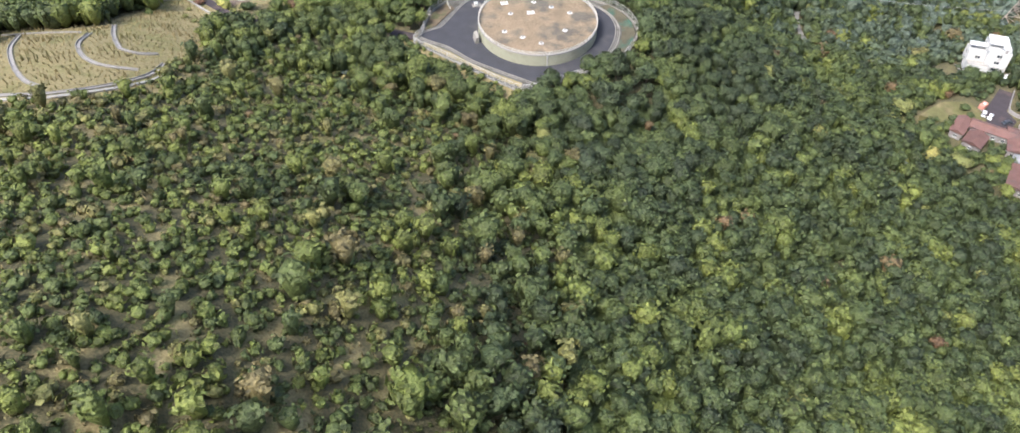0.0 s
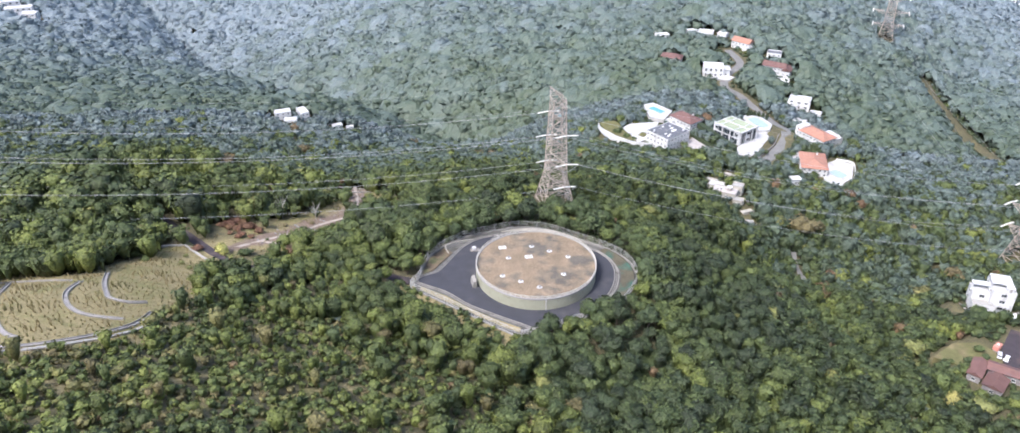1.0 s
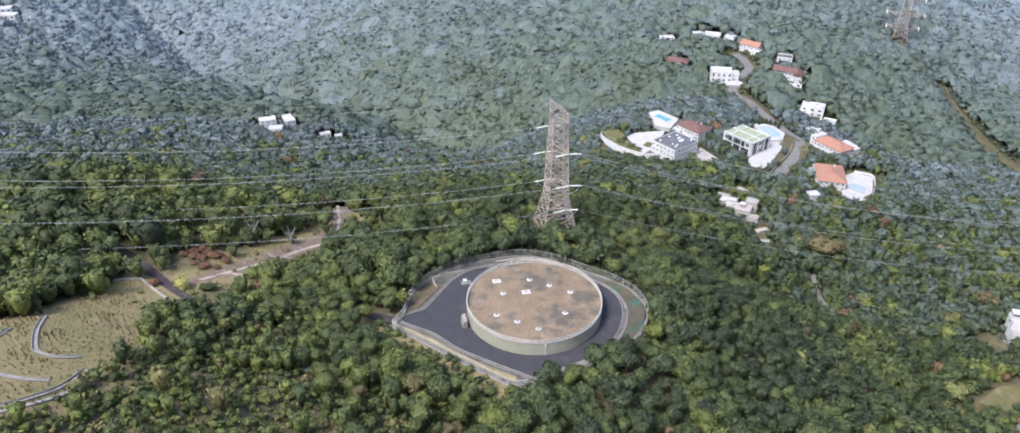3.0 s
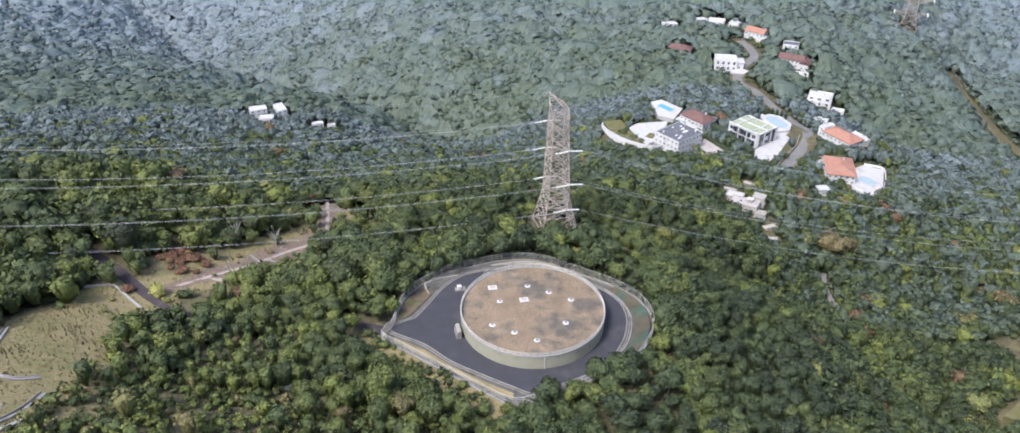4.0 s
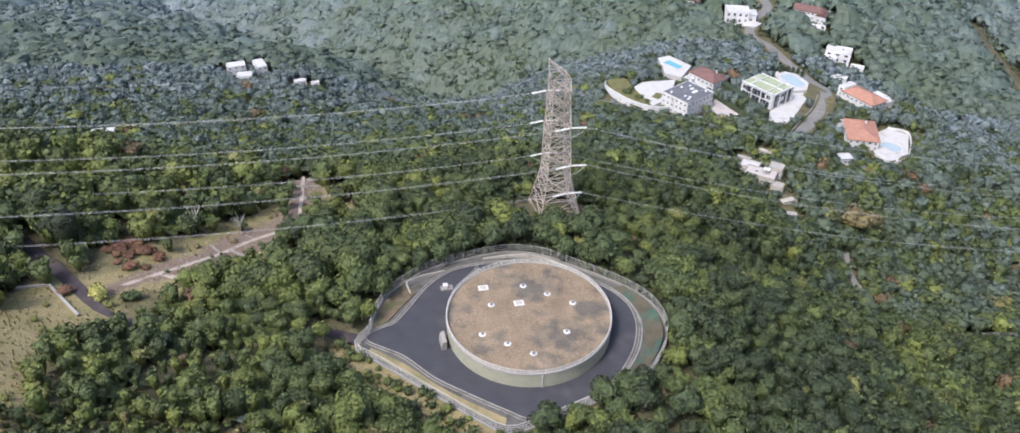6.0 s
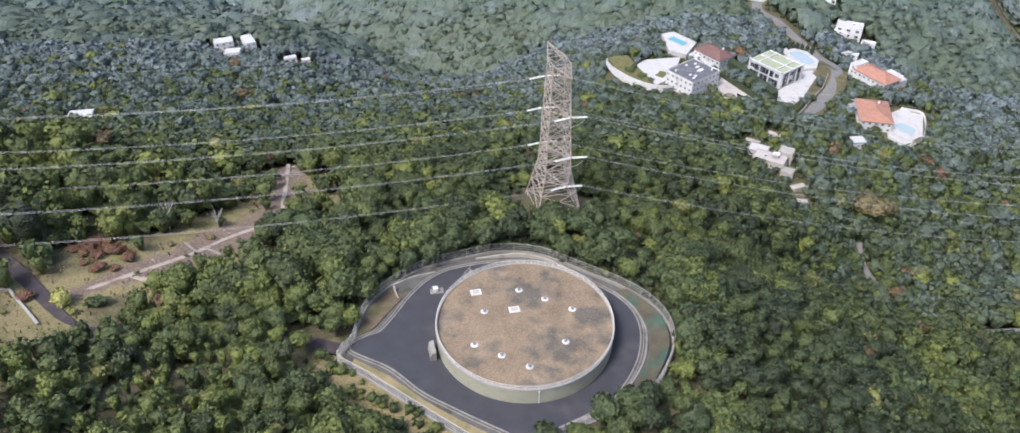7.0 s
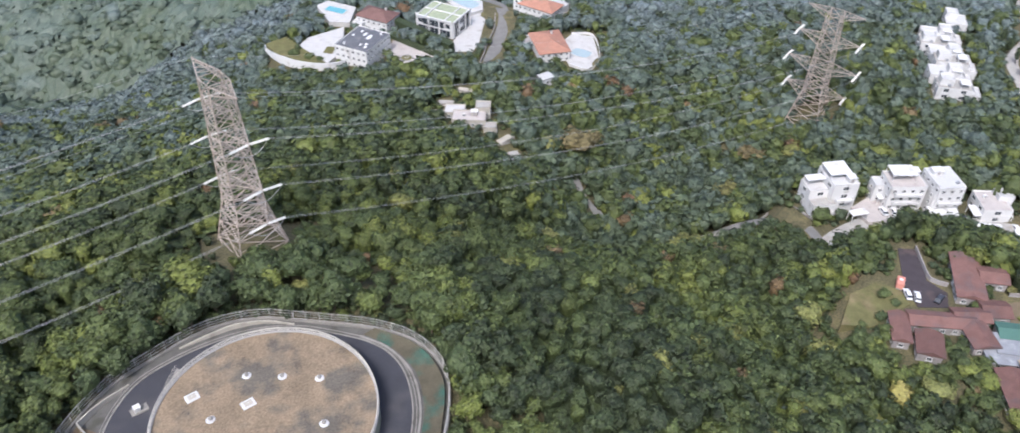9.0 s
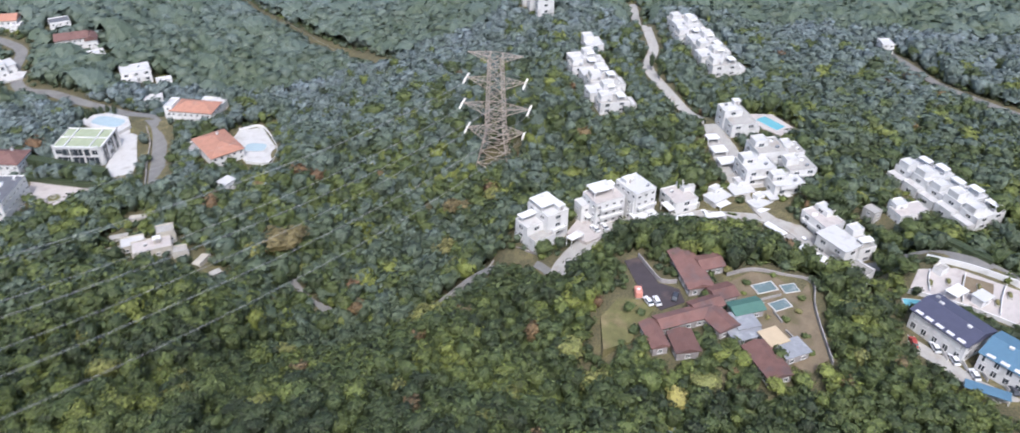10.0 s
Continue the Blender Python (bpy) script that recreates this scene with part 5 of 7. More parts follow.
            c = part("glazed_wall", box(-w / 2, w / 2, -0.3, 0.0, 0, hh), GLASS, h, "dark glazed wall", pose(ex, ey, ez, 0, 0, a))
            bm = bmesh.new()
            for k in range(int(w / 2.2) + 1):
                u = -w / 2 + w * k / int(w / 2.2)
                add_box(bm, u - 0.06, u + 0.06, -0.36, -0.28, 0, hh)
            part("mullion", bm, WHITE, c)
        elif kind == "chimney":
            c = part("chimney", box(-0.4, 0.4, -0.4, 0.4, -1.2, 1.4), wall, h, "", pose(ex, ey, ez))
            part("cap", box(-0.5, 0.5, -0.5, 0.5, 1.4, 1.55), CONCRETE, c)
    return h


CLEAR_BOXES = []


def carport(label, x, y, z, w, d, hh, turn, material=None, group="carports", back=False):
    c = thing("carport", pose(x, y, z, 0, 0, turn), label, "carport", group)
    part("roof", box(-w / 2, w / 2, -d / 2, d / 2, hh - 0.22, hh, 0.03), material or WHITE, c)
    for sx in (-1, 1):
        for sy in (-1, 1):
            px, py = sx * (w / 2 - 0.25), sy * (d / 2 - 0.25)
            part("post", box(px - 0.1, px + 0.1, py - 0.1, py + 0.1, -0.8, hh - 0.22), WHITE, c)
    part("fascia", box(-w / 2, w / 2, -d / 2 - 0.04, -d / 2, hh - 0.4, hh - 0.02), WHITE, c)
    CLEAR_BOXES.append((pose(x, y, z, 0, 0, turn).inverted(), 0, 0, w / 2 + 1, d / 2 + 1))
    return c


def pool(label, x, y, z, w, d, turn, material=None, rounded=False):
    p = thing("swimming_pool", pose(x, y, z, 0, 0, turn), label, "swimming pool")
    n = 24
    if rounded:
        pts = [(w / 2 * math.copysign(abs(math.cos(a)) ** 0.6, math.cos(a)), d / 2 * math.copysign(abs(math.sin(a)) ** 0.6, math.sin(a))) for a in np.arange(n) * 6.2832 / n]
    else:
        pts = [(-w / 2, -d / 2), (w / 2, -d / 2), (w / 2, d / 2), (-w / 2, d / 2)]
    V, F = [], []
    for s, zz in ((1.0, 0.06), (1.0, 0.22), (1.12, 0.22), (1.12, -0.5)):
        V += [(a * s, b * s, zz) for a, b in pts]
    m = len(pts)
    for r in range(3):
        F += [(r * m + k, (r + 1) * m + k, (r + 1) * m + (k + 1) % m, r * m + (k + 1) % m) for k in range(m)]
    put("coping", mesh_of("coping", V, F, WHITE_PAVE), p)
    put("water", slab_mesh("water", pts, -0.4, 0.12, material or WATER), p, None, "still blue pool water")
    CLEAR_BOXES.append((pose(x, y, z, 0, 0, turn).inverted(), 0, 0, w / 2 + 1.5, d / 2 + 1.5))
    return p


def car_meshes():
    def lathe(profile, w, top):
        bm = bmesh.new()
        L = [bm.verts.new((x, -w / 2 + (0.12 if z > 0.9 else 0), z)) for x, z in profile]
        R = [bm.verts.new((x, w / 2 - (0.12 if z > 0.9 else 0), z)) for x, z in profile]
        bm.faces.new(L)
        bm.faces.new(R[::-1])
        k = len(profile)
        for i in range(k):
            bm.faces.new((L[i], R[i], R[(i + 1) % k], L[(i + 1) % k]))
        bmesh.ops.recalc_face_normals(bm, faces=bm.faces)
        bmesh.ops.bevel(bm, geom=list(bm.edges), offset=0.06, segments=1, affect="EDGES")
        me = bpy.data.meshes.new(top)
        bm.to_mesh(me)
        bm.free()
        return me
    body = lathe([(-2.2, 0.3), (2.2, 0.3), (2.25, 0.7), (1.2, 0.92), (-2.1, 0.95), (-2.25, 0.7)], 1.75, "body")
    cabin = lathe([(-1.9, 0.9), (1.15, 0.9), (0.5, 1.38), (-1.4, 1.42)], 1.6, "cabin")
    return body, cabin


CAR_BODY, CAR_CABIN = car_meshes()
CAR_ROOF = bpy.data.meshes.new("roof")
_b = box(-1.35, 0.45, -0.66, 0.66, 1.37, 1.47, 0.03)
_b.to_mesh(CAR_ROOF)
_b.free()
_b = bmesh.new()
bmesh.ops.create_cone(_b, cap_ends=True, segments=14, radius1=0.32, radius2=0.32, depth=0.22, matrix=Matrix.Rotation(math.pi / 2, 4, "X"))
CAR_WHEEL = bpy.data.meshes.new("wheel")
_b.to_mesh(CAR_WHEEL)
_b.free()
CAR_WHEEL.materials.append(RUBBER)
CAR_CABIN.materials.append(GLASS)


def car(label, x, y, z, turn, paint, scale=1.0):
    c = thing("car", pose(x, y, z, 0, 0, turn) @ Matrix.Diagonal((scale, scale, scale, 1)), label, "car", "parked cars")
    for nm, me in (("body", CAR_BODY), ("roof", CAR_ROOF)):
        m2 = me.copy()
        m2.materials.append(paint)
        put(nm, m2, c)
    put("window_band", CAR_CABIN, c)
    for wx in (-1.4, 1.4):
        for wy in (-0.8, 0.8):
            put("wheel", CAR_WHEEL, c, pose(wx, wy, 0.32))
    for wy in (-0.62, 0.62):
        part("headlight", box(2.16, 2.27, wy - 0.16, wy + 0.16, 0.58, 0.7), PORCELAIN, c)
    return c


def road(name, pts, width, material, label, clear=1.5, z=None):
    ob = strip(name, pts, width, material, 0.25, 0.6, z)
    tagged(ob, label, "road", kind="structure")
    CLEAR_LINES.append((smooth_line(np.array(pts)[:, :2], 1.5), width / 2 + clear))
    return ob


# villas on the middle spur
def build_villas():
    house("white three-storey villa with dark grey flat roof and rooflights", 90.5, 250, -73, 39, [(0, 0, 20.5, 17.5, 0, 9.6, "flat", GREY_ROOF)], win="small",
          extras=[("disc", -6, -5.5, 9.2, 1.1, 0.6), ("disc", -3.5, -4.5, 9.2, 0.8, 1), ("disc", -4.8, -2.2, 9.2, 1.0, 0.6), ("disc", 3, -2, 9.2, 2.4, 0.45), ("disc", 4.5, 1.2, 9.2, 1.6, 0.5),
                  ("disc", 6.3, 4.2, 9.2, 0.9, 0.7), ("disc", 1.5, 6, 9.2, 0.7, 1), ("unit", -7.5, 5, 9.2), ("unit", 7.8, -5.6, 9.2)])
    paving("terrace", [(64, 268), (70, 274), (89, 277.5), (84, 262), (78.5, 252), (72, 246.5)], -70.2, WHITE_PAVE, "white paved villa terrace", thick=3.5)
    paving("garden_lawn", [(50, 277), (60.5, 280), (64.5, 268.5), (71.8, 246.2), (66, 247.5), (58.5, 254.5), (52.3, 264)], -70.6, LAWN, "villa garden lawn with dry patches", "lawn", thick=3.5)
    gw = thing("garden_wall", pose(0, 0, 0), "curved white garden wall round the villa lawn", "wall")
    wall_along([(62, 281), (55, 281), (49.4, 277.6), (50.6, 268), (54, 259.5), (60, 251.8), (67, 246), (74, 243.6), (80, 244.5)], [1.2, 1.2, 2.0, 3.2, 4.2, 4.2, 4.4, 4.4, 4.0], 0.4, -73.4, "wall", WHITE, gw)
    CLEAR_LINES.append((np.array([(54, 259.5), (60, 251.8), (67, 246), (74, 243.6), (82, 240)], float), 3.5))
    house("white villa with a brown hipped tile roof", 106.5, 276.5, -73, -52, [(0, 0, 18, 11.5, 0, 6.6, "hip"), (-7, -6, 6, 5, 0, 4.2, "flat", WHITE)], roof=BROWN_TILE, win="small", pitch=3.0, extras=[("chimney", 4, 2, 8.6)])
    paving("pool_deck", [(83, 306), (90, 309.5), (101, 296), (93, 281), (84, 286)], -70.4, WHITE_PAVE, "white pool deck behind the villa", thick=3.2)
    paving("small_lawn", [(72.5, 256.5), (76, 261.5), (79.5, 259), (76, 253.5)], -70.05, LAWN, "small square lawn let into the white terrace", "lawn", thick=0.4)
    pool("turquoise pool on a white deck", 90.6, 297, -70.4, 11, 5, -50)
    house("modern white villa with pale green roof and dark glass", 135.8, 261.8, -73, 38, [(0, 0, 17, 21, 0, 8.6, "flat", GREEN_ROOF)], win="glazed", floors=4.2,
          extras=[("glazing", -8.5, 0, 0.4, 18.5, 3.3, -90), ("glazing", -8.5, 0.5, 4.6, 12, 3.0, -90), ("glazing", -4.6, -10.5, 0.4, 5, 7.2, 0), ("glazing", 4.2, -10.5, 0.4, 5.4, 7.2, 0), ("beam", 0, 0, 8.4, 0.5, 20.6, 0.5), ("beam", 0, 5.5, 8.4, 16.6, 0.45, 0.5), ("beam", 0, -5.5, 8.4, 16.6, 0.45, 0.5), ("beam", -8.6, 10, 0, 0.6, 0.6, 9.6), ("beam", -8.9, -3, 0, 0.6, 0.6, 9.4), ("beam", -8.9, 3, 0, 0.6, 0.6, 9.4),
                  ("beam", -8.9, -9.5, 0, 0.6, 0.6, 9.6), ("beam", -3, -11, 0, 0.6, 0.6, 9.2), ("beam", 3, -11, 0, 0.6, 0.6, 9.2), ("beam", 8, -11, 0, 0.6, 0.6, 9.6), ("beam", -8.9, 0, 8.6, 0.7, 20, 0.6), ("beam", 0, -11, 8.6, 17, 0.7, 0.6)])
    paving("driveway", [(129.5, 237.5), (139.5, 233), (146, 240), (153, 252), (161, 264.5), (155, 273), (150, 270), (146.5, 258), (134.5, 246)], -72.8, WHITE_PAVE, "white paved villa driveway")
    paving("pool_deck", [(146, 289), (152, 292.5), (160, 288), (164, 277), (160.5, 268.5), (152.5, 267), (150, 273)], -71.2, WHITE_PAVE, "curved white pool deck behind the villa", thick=2.5)
    pool("pale blue curved pool behind a white villa", 155.5, 279.5, -71.2, 8.5, 16, 22, PALE_WATER, True)
    paving("forecourt", [(102.5, 250), (108.5, 260), (113, 251), (124, 229.5), (117, 221.5), (107, 229)], -72.8, PINK_PAVE, "pale pinkish paved forecourt with a round bed")
    CLEAR_POLYS.append((np.array([(103, 231), (108, 226), (118, 219), (125, 226), (129, 220), (121, 208), (108, 213), (99, 222)], float), 0))
    for tx, ty, ta in ((109, 221.5, -32), (116, 215.5, -32), (105, 217.5, -30)):
        low = thing("garden_terrace", pose(tx, ty, ground(tx, ty).item(), 0, 0, ta), "low pale masonry terrace below the forecourt", "terrace", "masonry terraces")
        part("platform", box(-3.4, 3.4, -1.2, 1.2, -2.5, 0.7, 0.05), PALE, low)
        part("parapet", box(-3.4, 3.4, -1.2, -0.98, 0.7, 1.3, 0.03), CREAM, low)
    bed = thing("planter", pose(108.3, 240, -72.8), "round planted bed with a pale kerb in the forecourt", "planter")
    part("kerb", ring(bmesh.new(), 2.6, 3.0, -0.2, 0.35, 32), PALE, bed)
    bm = bmesh.new()
    bmesh.ops.create_uvsphere(bm, u_segments=20, v_segments=8, radius=2.55, matrix=Matrix.Diagonal((1, 1, 0.25, 1)))
    part("soil", bm, LAWN, bed)
    part("kerb", ring(bmesh.new(), 1.0, 1.25, 0.3, 0.9, 24), PALE, bed)
    # orange-roofed villas
    house("white villa with an orange tile roof and flat annexe", 185.5, 252, -72, 31, [(0, 0, 11.5, 20, 0, 6.2, "hip"), (-1, 11, 9, 4, 0, 8.2, "flat", WHITE), (9.5, -4, 7.5, 12, 0, 4.6, "flat", WHITE)], roof=ORANGE_TILE, win="small", pitch=2.6)
    house("white villa with a broad orange hipped tile roof", 172.3, 216.5, -72, -12, [(0, 0, 14.5, 21, 0, 5.2, "hip"), (-8.5, 7, 5, 7, 0, 4.4, "flat", SHADE_WALL)], roof=ORANGE_TILE, win="small", pitch=2.8, extras=[("chimney", 2, 4, 7.2)])
    paving("pool_deck", [(179.5, 219.5), (189.8, 226), (198.5, 220), (190, 198.5), (180, 192), (174.5, 200)], -71.2, WHITE_PAVE, "white pool deck beside the orange-roofed villa", thick=2.5)
    pool("light blue rounded pool on a white deck", 185, 207.5, -71.2, 7, 9.5, 35, PALE_WATER, True)
    dw = thing("deck_wall", pose(0, 0, 0), "low white parapet round the pool deck", "wall")
    wall_along([(174.5, 200), (180, 192), (190, 198.5), (198.5, 220), (189.8, 226)], 1.1, 0.25, -71.3, "wall", WHITE, dw)
    # road down the spur
    road("villa_road", [(131, 198), (134, 205), (143.5, 221), (155, 237.5), (165.5, 253), (170, 264), (172, 279), (169, 296), (163, 316), (158, 340), (150, 356), (158, 380), (172, 402), (168, 430)], 6.2, ROAD, "grey concrete lane climbing between the villas", 2.6)
    rw = thing("road_wall", pose(0, 0, 0), "grey retaining wall along the villa lane", "wall")
    wall_along([(135, 215), (147, 234), (158, 249), (164.5, 262)], 1.2, 0.4, None, "wall", SHADE_WALL, rw)
    # houses higher up the spur
    house("white flat-roofed villa among trees", 199, 331, ground(199, 331).item(), -24, [(0, 0, 15, 10, 0, 6.5, "flat", WHITE), (-4, -7.5, 8, 5, 0, 4, "flat", WHITE)], extras=[("unit", 2, 1, 6.1)])
    house("modern white villa with tall glazing and a flat roof", 146, 381, ground(146, 381).item(), -8, [(0, 0, 15, 11, 0, 8, "flat", WHITE), (9.5, 1, 6, 9, 0, 5.5, "slab", WHITE)], win="tall", floors=4)
    paving("forecourt", [(141, 370), (156, 366), (161, 372), (155, 378)], ground(149, 372).item() + 1.0, WHITE_PAVE, "white paved forecourt", thick=3)
    house("white villa with a brown hipped roof among trees", 119, 410, ground(119, 410).item(), -22, [(0, 0, 16, 9, 0, 5.6, "hip")], roof=BROWN_TILE, win="small")
    house("white villa with a dark brown gabled roof", 195, 387, ground(195, 387).item(), -30, [(0, 0, 17, 9, 0, 5.6, "gable"), (10, -2, 6, 8, 0, 4.5, "gable")], roof=BROWN_TILE, win="small")
    house("small white villa with a grey flat roof", 201, 412, ground(201, 412).item(), -20, [(0, 0, 11, 8, 0, 6, "flat", GREY_ROOF)], win="small")
    house("white house with an orange-red gabled roof", 181, 436, ground(181, 436).item(), -40, [(0, 0, 15, 9, 0, 6, "gable"), (7, -5, 6, 6, 0, 4.2, "flat", WHITE)], roof=ORANGE_TILE, win="small")
    for hx, hy, a, s in ((157, 467, -20, 13), (146, 472, 10, 9), (120, 467, 15, 11), (170, 460, -35, 8), (112, 459, 0, 7), (190, 300, -30, 9), (207, 318, -25, 8), (196, 365, -20, 9)):
        house("small white flat-roofed house among trees", hx, hy, ground(hx, hy).item(), a, [(0, 0, s, s * 0.65, 0, 4.8, "flat", WHITE), (s * 0.2, s * 0.4, s * 0.5, s * 0.35, 0, 3.4, "slab", WHITE)], win="small", group="small white houses")
    # roofless terraces below the villas
    zr = ground(104, 153).item()
    house("half-ruined beige terraced building without roofs", 104, 153, zr, -28, [(0, 0, 13, 7, 0, 3.6, "flat", PINK_PAVE), (-6, 5, 8, 6, 0, 3.2, "flat", WHITE_PAVE), (5, 6.5, 6, 5, 0, 4.6, "flat", PALE), (8.5, -4, 5, 4, -1.5, 3.6, "flat", PALE)], wall=CREAM, win="small", category="ruin", extras=[("unit", -2, 0, 3.2), ("hut", 2, 1, 3.2, 2.2, 2, 1.6)])
    for k, (sx, sy, a) in enumerate(((113, 139, 20), (111, 130, -10), (96, 163, -25), (101, 170, -30), (112, 176, -40))):
        zz = ground(sx, sy).item()
        tr = thing("garden_terrace", pose(sx, sy, zz, 0, 0, a), "pale stepped masonry terrace on the slope", "terrace", "masonry terraces")
        part("platform", box(-3.2, 3.2, -1.8, 1.8, -3, 0.8, 0.05), PALE if k % 2 else CREAM, tr)
        part("parapet", box(-3.2, 3.2, -1.8, -1.55, 0.8, 1.6, 0.03), PALE, tr)
        CLEAR_SPOTS.append((sx, sy, 4.5))
    house("small white outbuilding below the lane", 146, 170, ground(146, 170).item(), 5, [(0, 0, 5, 4, 0, 3.2, "slab", WHITE)], win="small")


def build_west_houses():
    for x, y, a, w, d, hh in ((-171, 317, 20, 11, 7, 5), (-158, 322, -60, 12, 6, 5.5), (-163, 306, 10, 9, 6, 3.5), (-132, 312, 25, 7, 4, 3), (-124, 316, 20, 5, 3, 3)):
        house("white flat-roofed farm building in the valley woods", x, y, ground(x, y).item() + 1, a, [(0, 0, w, d, 0, hh, "flat", WHITE)], win="small", group="valley farm buildings", clear=2)
    house("low shed with a white sheet roof among trees", -189, 180, ground(-189, 180).item() + 2, 12, [(0, 0, 9, 6, 0, 3.6, "gable")], roof=WHITE, wall=SHADE_WALL, win="small", pitch=0.8, category="shed", clear=2.5)
    for x, y, a, w in ((-505, 598, 20, 26), (-490, 588, 5, 16), (-520, 612, 30, 18)):
        house("far white building cluster on the hillside", x, y, ground(x, y).item() + 1, a, [(0, 0, w, 10, 0, 7, "flat", WHITE)], group="far hillside buildings", clear=3)
    rng = np.random.RandomState(5)
    for k in range(16):
        x, y = 500 + 34 * rng.randn(), 715 + 26 * rng.randn()
        w = 9 + 8 * rng.rand()
        house("far pale town building in the valley", x, y, ground(x, y).item() + 1, 180 * rng.rand(), [(0, 0, w, 8, 0, 6 + 6 * rng.rand(), "flat", WHITE if k % 3 else PALE)], group="far town buildings", clear=2, floors=6)


build_villas()
build_west_houses()
CLEAR_LINES.append((smooth_line([(338, 432), (327, 370), (316, 305), (306, 252)], 3.0), 4.5))      # the strip kept clear below the power line


# white hillside estate
def build_estate():
    g = "white estate houses"
    house("white cubic villa of stepped blocks with roof terraces", 197.5, 54.3, -54, -16, [(0, 0, 9, 11.5, 0, 12.6, "flat", WHITE), (-7.2, 0.2, 8, 7, 0, 9.2, "flat", WHITE_PAVE), (-6.6, -5.4, 9, 4.5, 0, 6.2, "flat", PALE)], win="wide", group=g,
          extras=[("canopy", -7.5, 1.6, 8.7, 6.8, 3.2, 2.4), ("canopy", -0.6, 1.4, 12.1, 7.8, 7.4, 2.2), ("hut", 2.2, -3.6, 12.1, 2.6, 2.4, 1.9), ("balcony", 0, -5.8, 6.2, 6, 1.6), ("balcony", -7, -7.7, 3.2, 6, 1.4), ("unit", 3, -1, 12.1)])
    house("white rounded villa with a roof canopy over its terrace", 215.6, 43.2, -51, -24, [(0, 0, 12, 9, 0, 9.8, "flat", PINK_PAVE), (-7, 2.5, 4, 5, 0, 7, "flat", WHITE)], win="small", group=g,
          extras=[("canopy", -0.8, 1.6, 9.3, 8.2, 6.0, 2.8), ("hut", 3.6, 2.6, 9.3, 3, 2.6, 2.2), ("balcony", 0, -4.5, 3.3, 9, 1.4), ("balcony", 0, -4.5, 6.5, 9, 1.4)])
    house("white square villa with a plain white flat roof", 226, 36.6, -51, -19, [(0, 0, 9, 11.5, 0, 11.6, "flat", WHITE), (0, -1, 10, 8, 0, 8.6, "flat", WHITE)], win="small", group=g, extras=[("hut", -1.5, 3.0, 11.1, 3.2, 2.6, 1.6), ("unit", 2.8, -3, 11.1), ("balcony", 0, -5.8, 5.4, 8, 1.4)])
    house("low white house with a pinkish roof terrace", 239, 25.8, -51, -27, [(0, 0, 9.5, 10.5, 0, 5.4, "flat", PINK_PAVE), (4.4, 2.6, 5, 5, 0, 6.8, "flat", WHITE)], win="wide", group=g, extras=[("unit", -2, 2, 5.0), ("canopy", 3, -4, 0.0, 5, 3, 3.0)])
    for x, y, w, d, t in ((222.6, 30.4, 9.6, 4.4, -28), (233.7, 25.8, 5.4, 5.6, -26), (210.2, 46.4, 3, 6, -27), (196.6, 41.8, 6, 2.9, -10)):
        carport("flat white carport roof on slim posts", x, y, -51, w, d, 3.0, t)
    # a row of canopied houses along the estate lane
    for x, y, w, d, h, t in ((248.6, 15.2, 8, 5.5, 4.2, -16), (257.2, 10.6, 8, 6.5, 5.0, -34), (254.6, 1.5, 7.5, 4.5, 4.2, -20), (262, -1.6, 8, 5, 5.2, -32)):
        house("low white house with a projecting white slab roof", x, y, -51, t, [(0, 0, w, d, 0, h - 0.4, "slab", WHITE), (w * 0.2, d * 0.5, w * 0.5, d * 0.6, 0, h + 1.4, "flat", WHITE)], win="small", group=g, extras=[("canopy", -w * 0.15, -d * 0.75, 0, w * 0.7, d * 0.5, 3.1)])
    house("white house with a brownish tiled roof terrace", 256.8, -20.8, -50.5, -26, [(0, 0, 8.5, 12, 0, 6.4, "flat", PINK_PAVE), (2.4, 2, 4, 6, 0, 8.2, "flat", WHITE)], win="wide", group=g, extras=[("disc", -2, 2, 6.0, 1.2, 0.8), ("balcony", -4.3, 0, 3.4, 8, 1.4, -90)])
    house("white villa with broad white roof slabs", 246.8, -30.4, -50.5, -20, [(0, 0, 8, 12, 0, 6.6, "slab", WHITE), (-1, -2, 6, 7, 0, 4, "flat", WHITE)], win="wide", group=g)
    house("white villa with an open roof terrace", 251.8, -34.8, -50.5, -32, [(0, 0, 6.6, 11, 0, 6.2, "flat", PALE), (1, 3.4, 4.4, 4, 0, 8.4, "flat", WHITE)], win="wide", group=g, extras=[("unit", 0, -2, 5.8), ("canopy", 0, -3.5, 5.8, 5, 3, 2.3)])
    house("tall white house with a stained flat roof and parapet", 233, -40.9, -51, -15, [(0, 0, 9.4, 7.4, 0, 8.2, "flat", CONCRETE), (-3, -4.4, 4, 3, 0, 5.4, "flat", WHITE)], win="wide", group=g, extras=[("unit", -2, 1, 7.8), ("balcony", 1, -3.7, 4.1, 6, 1.3)])
    for x, y, w, d, t in ((239.4, -25.5, 11, 3.4, -102), (236.4, -32.6, 6, 3.4, -30), (244.6, -9.4, 8.5, 2.6, -104), (238.5, 10.8, 7, 2.8, -38), (230.6, 18.8, 8, 2.4, -33)):
        carport("flat white carport roof on slim posts", x, y, -50.8, w, d, 2.7, t)
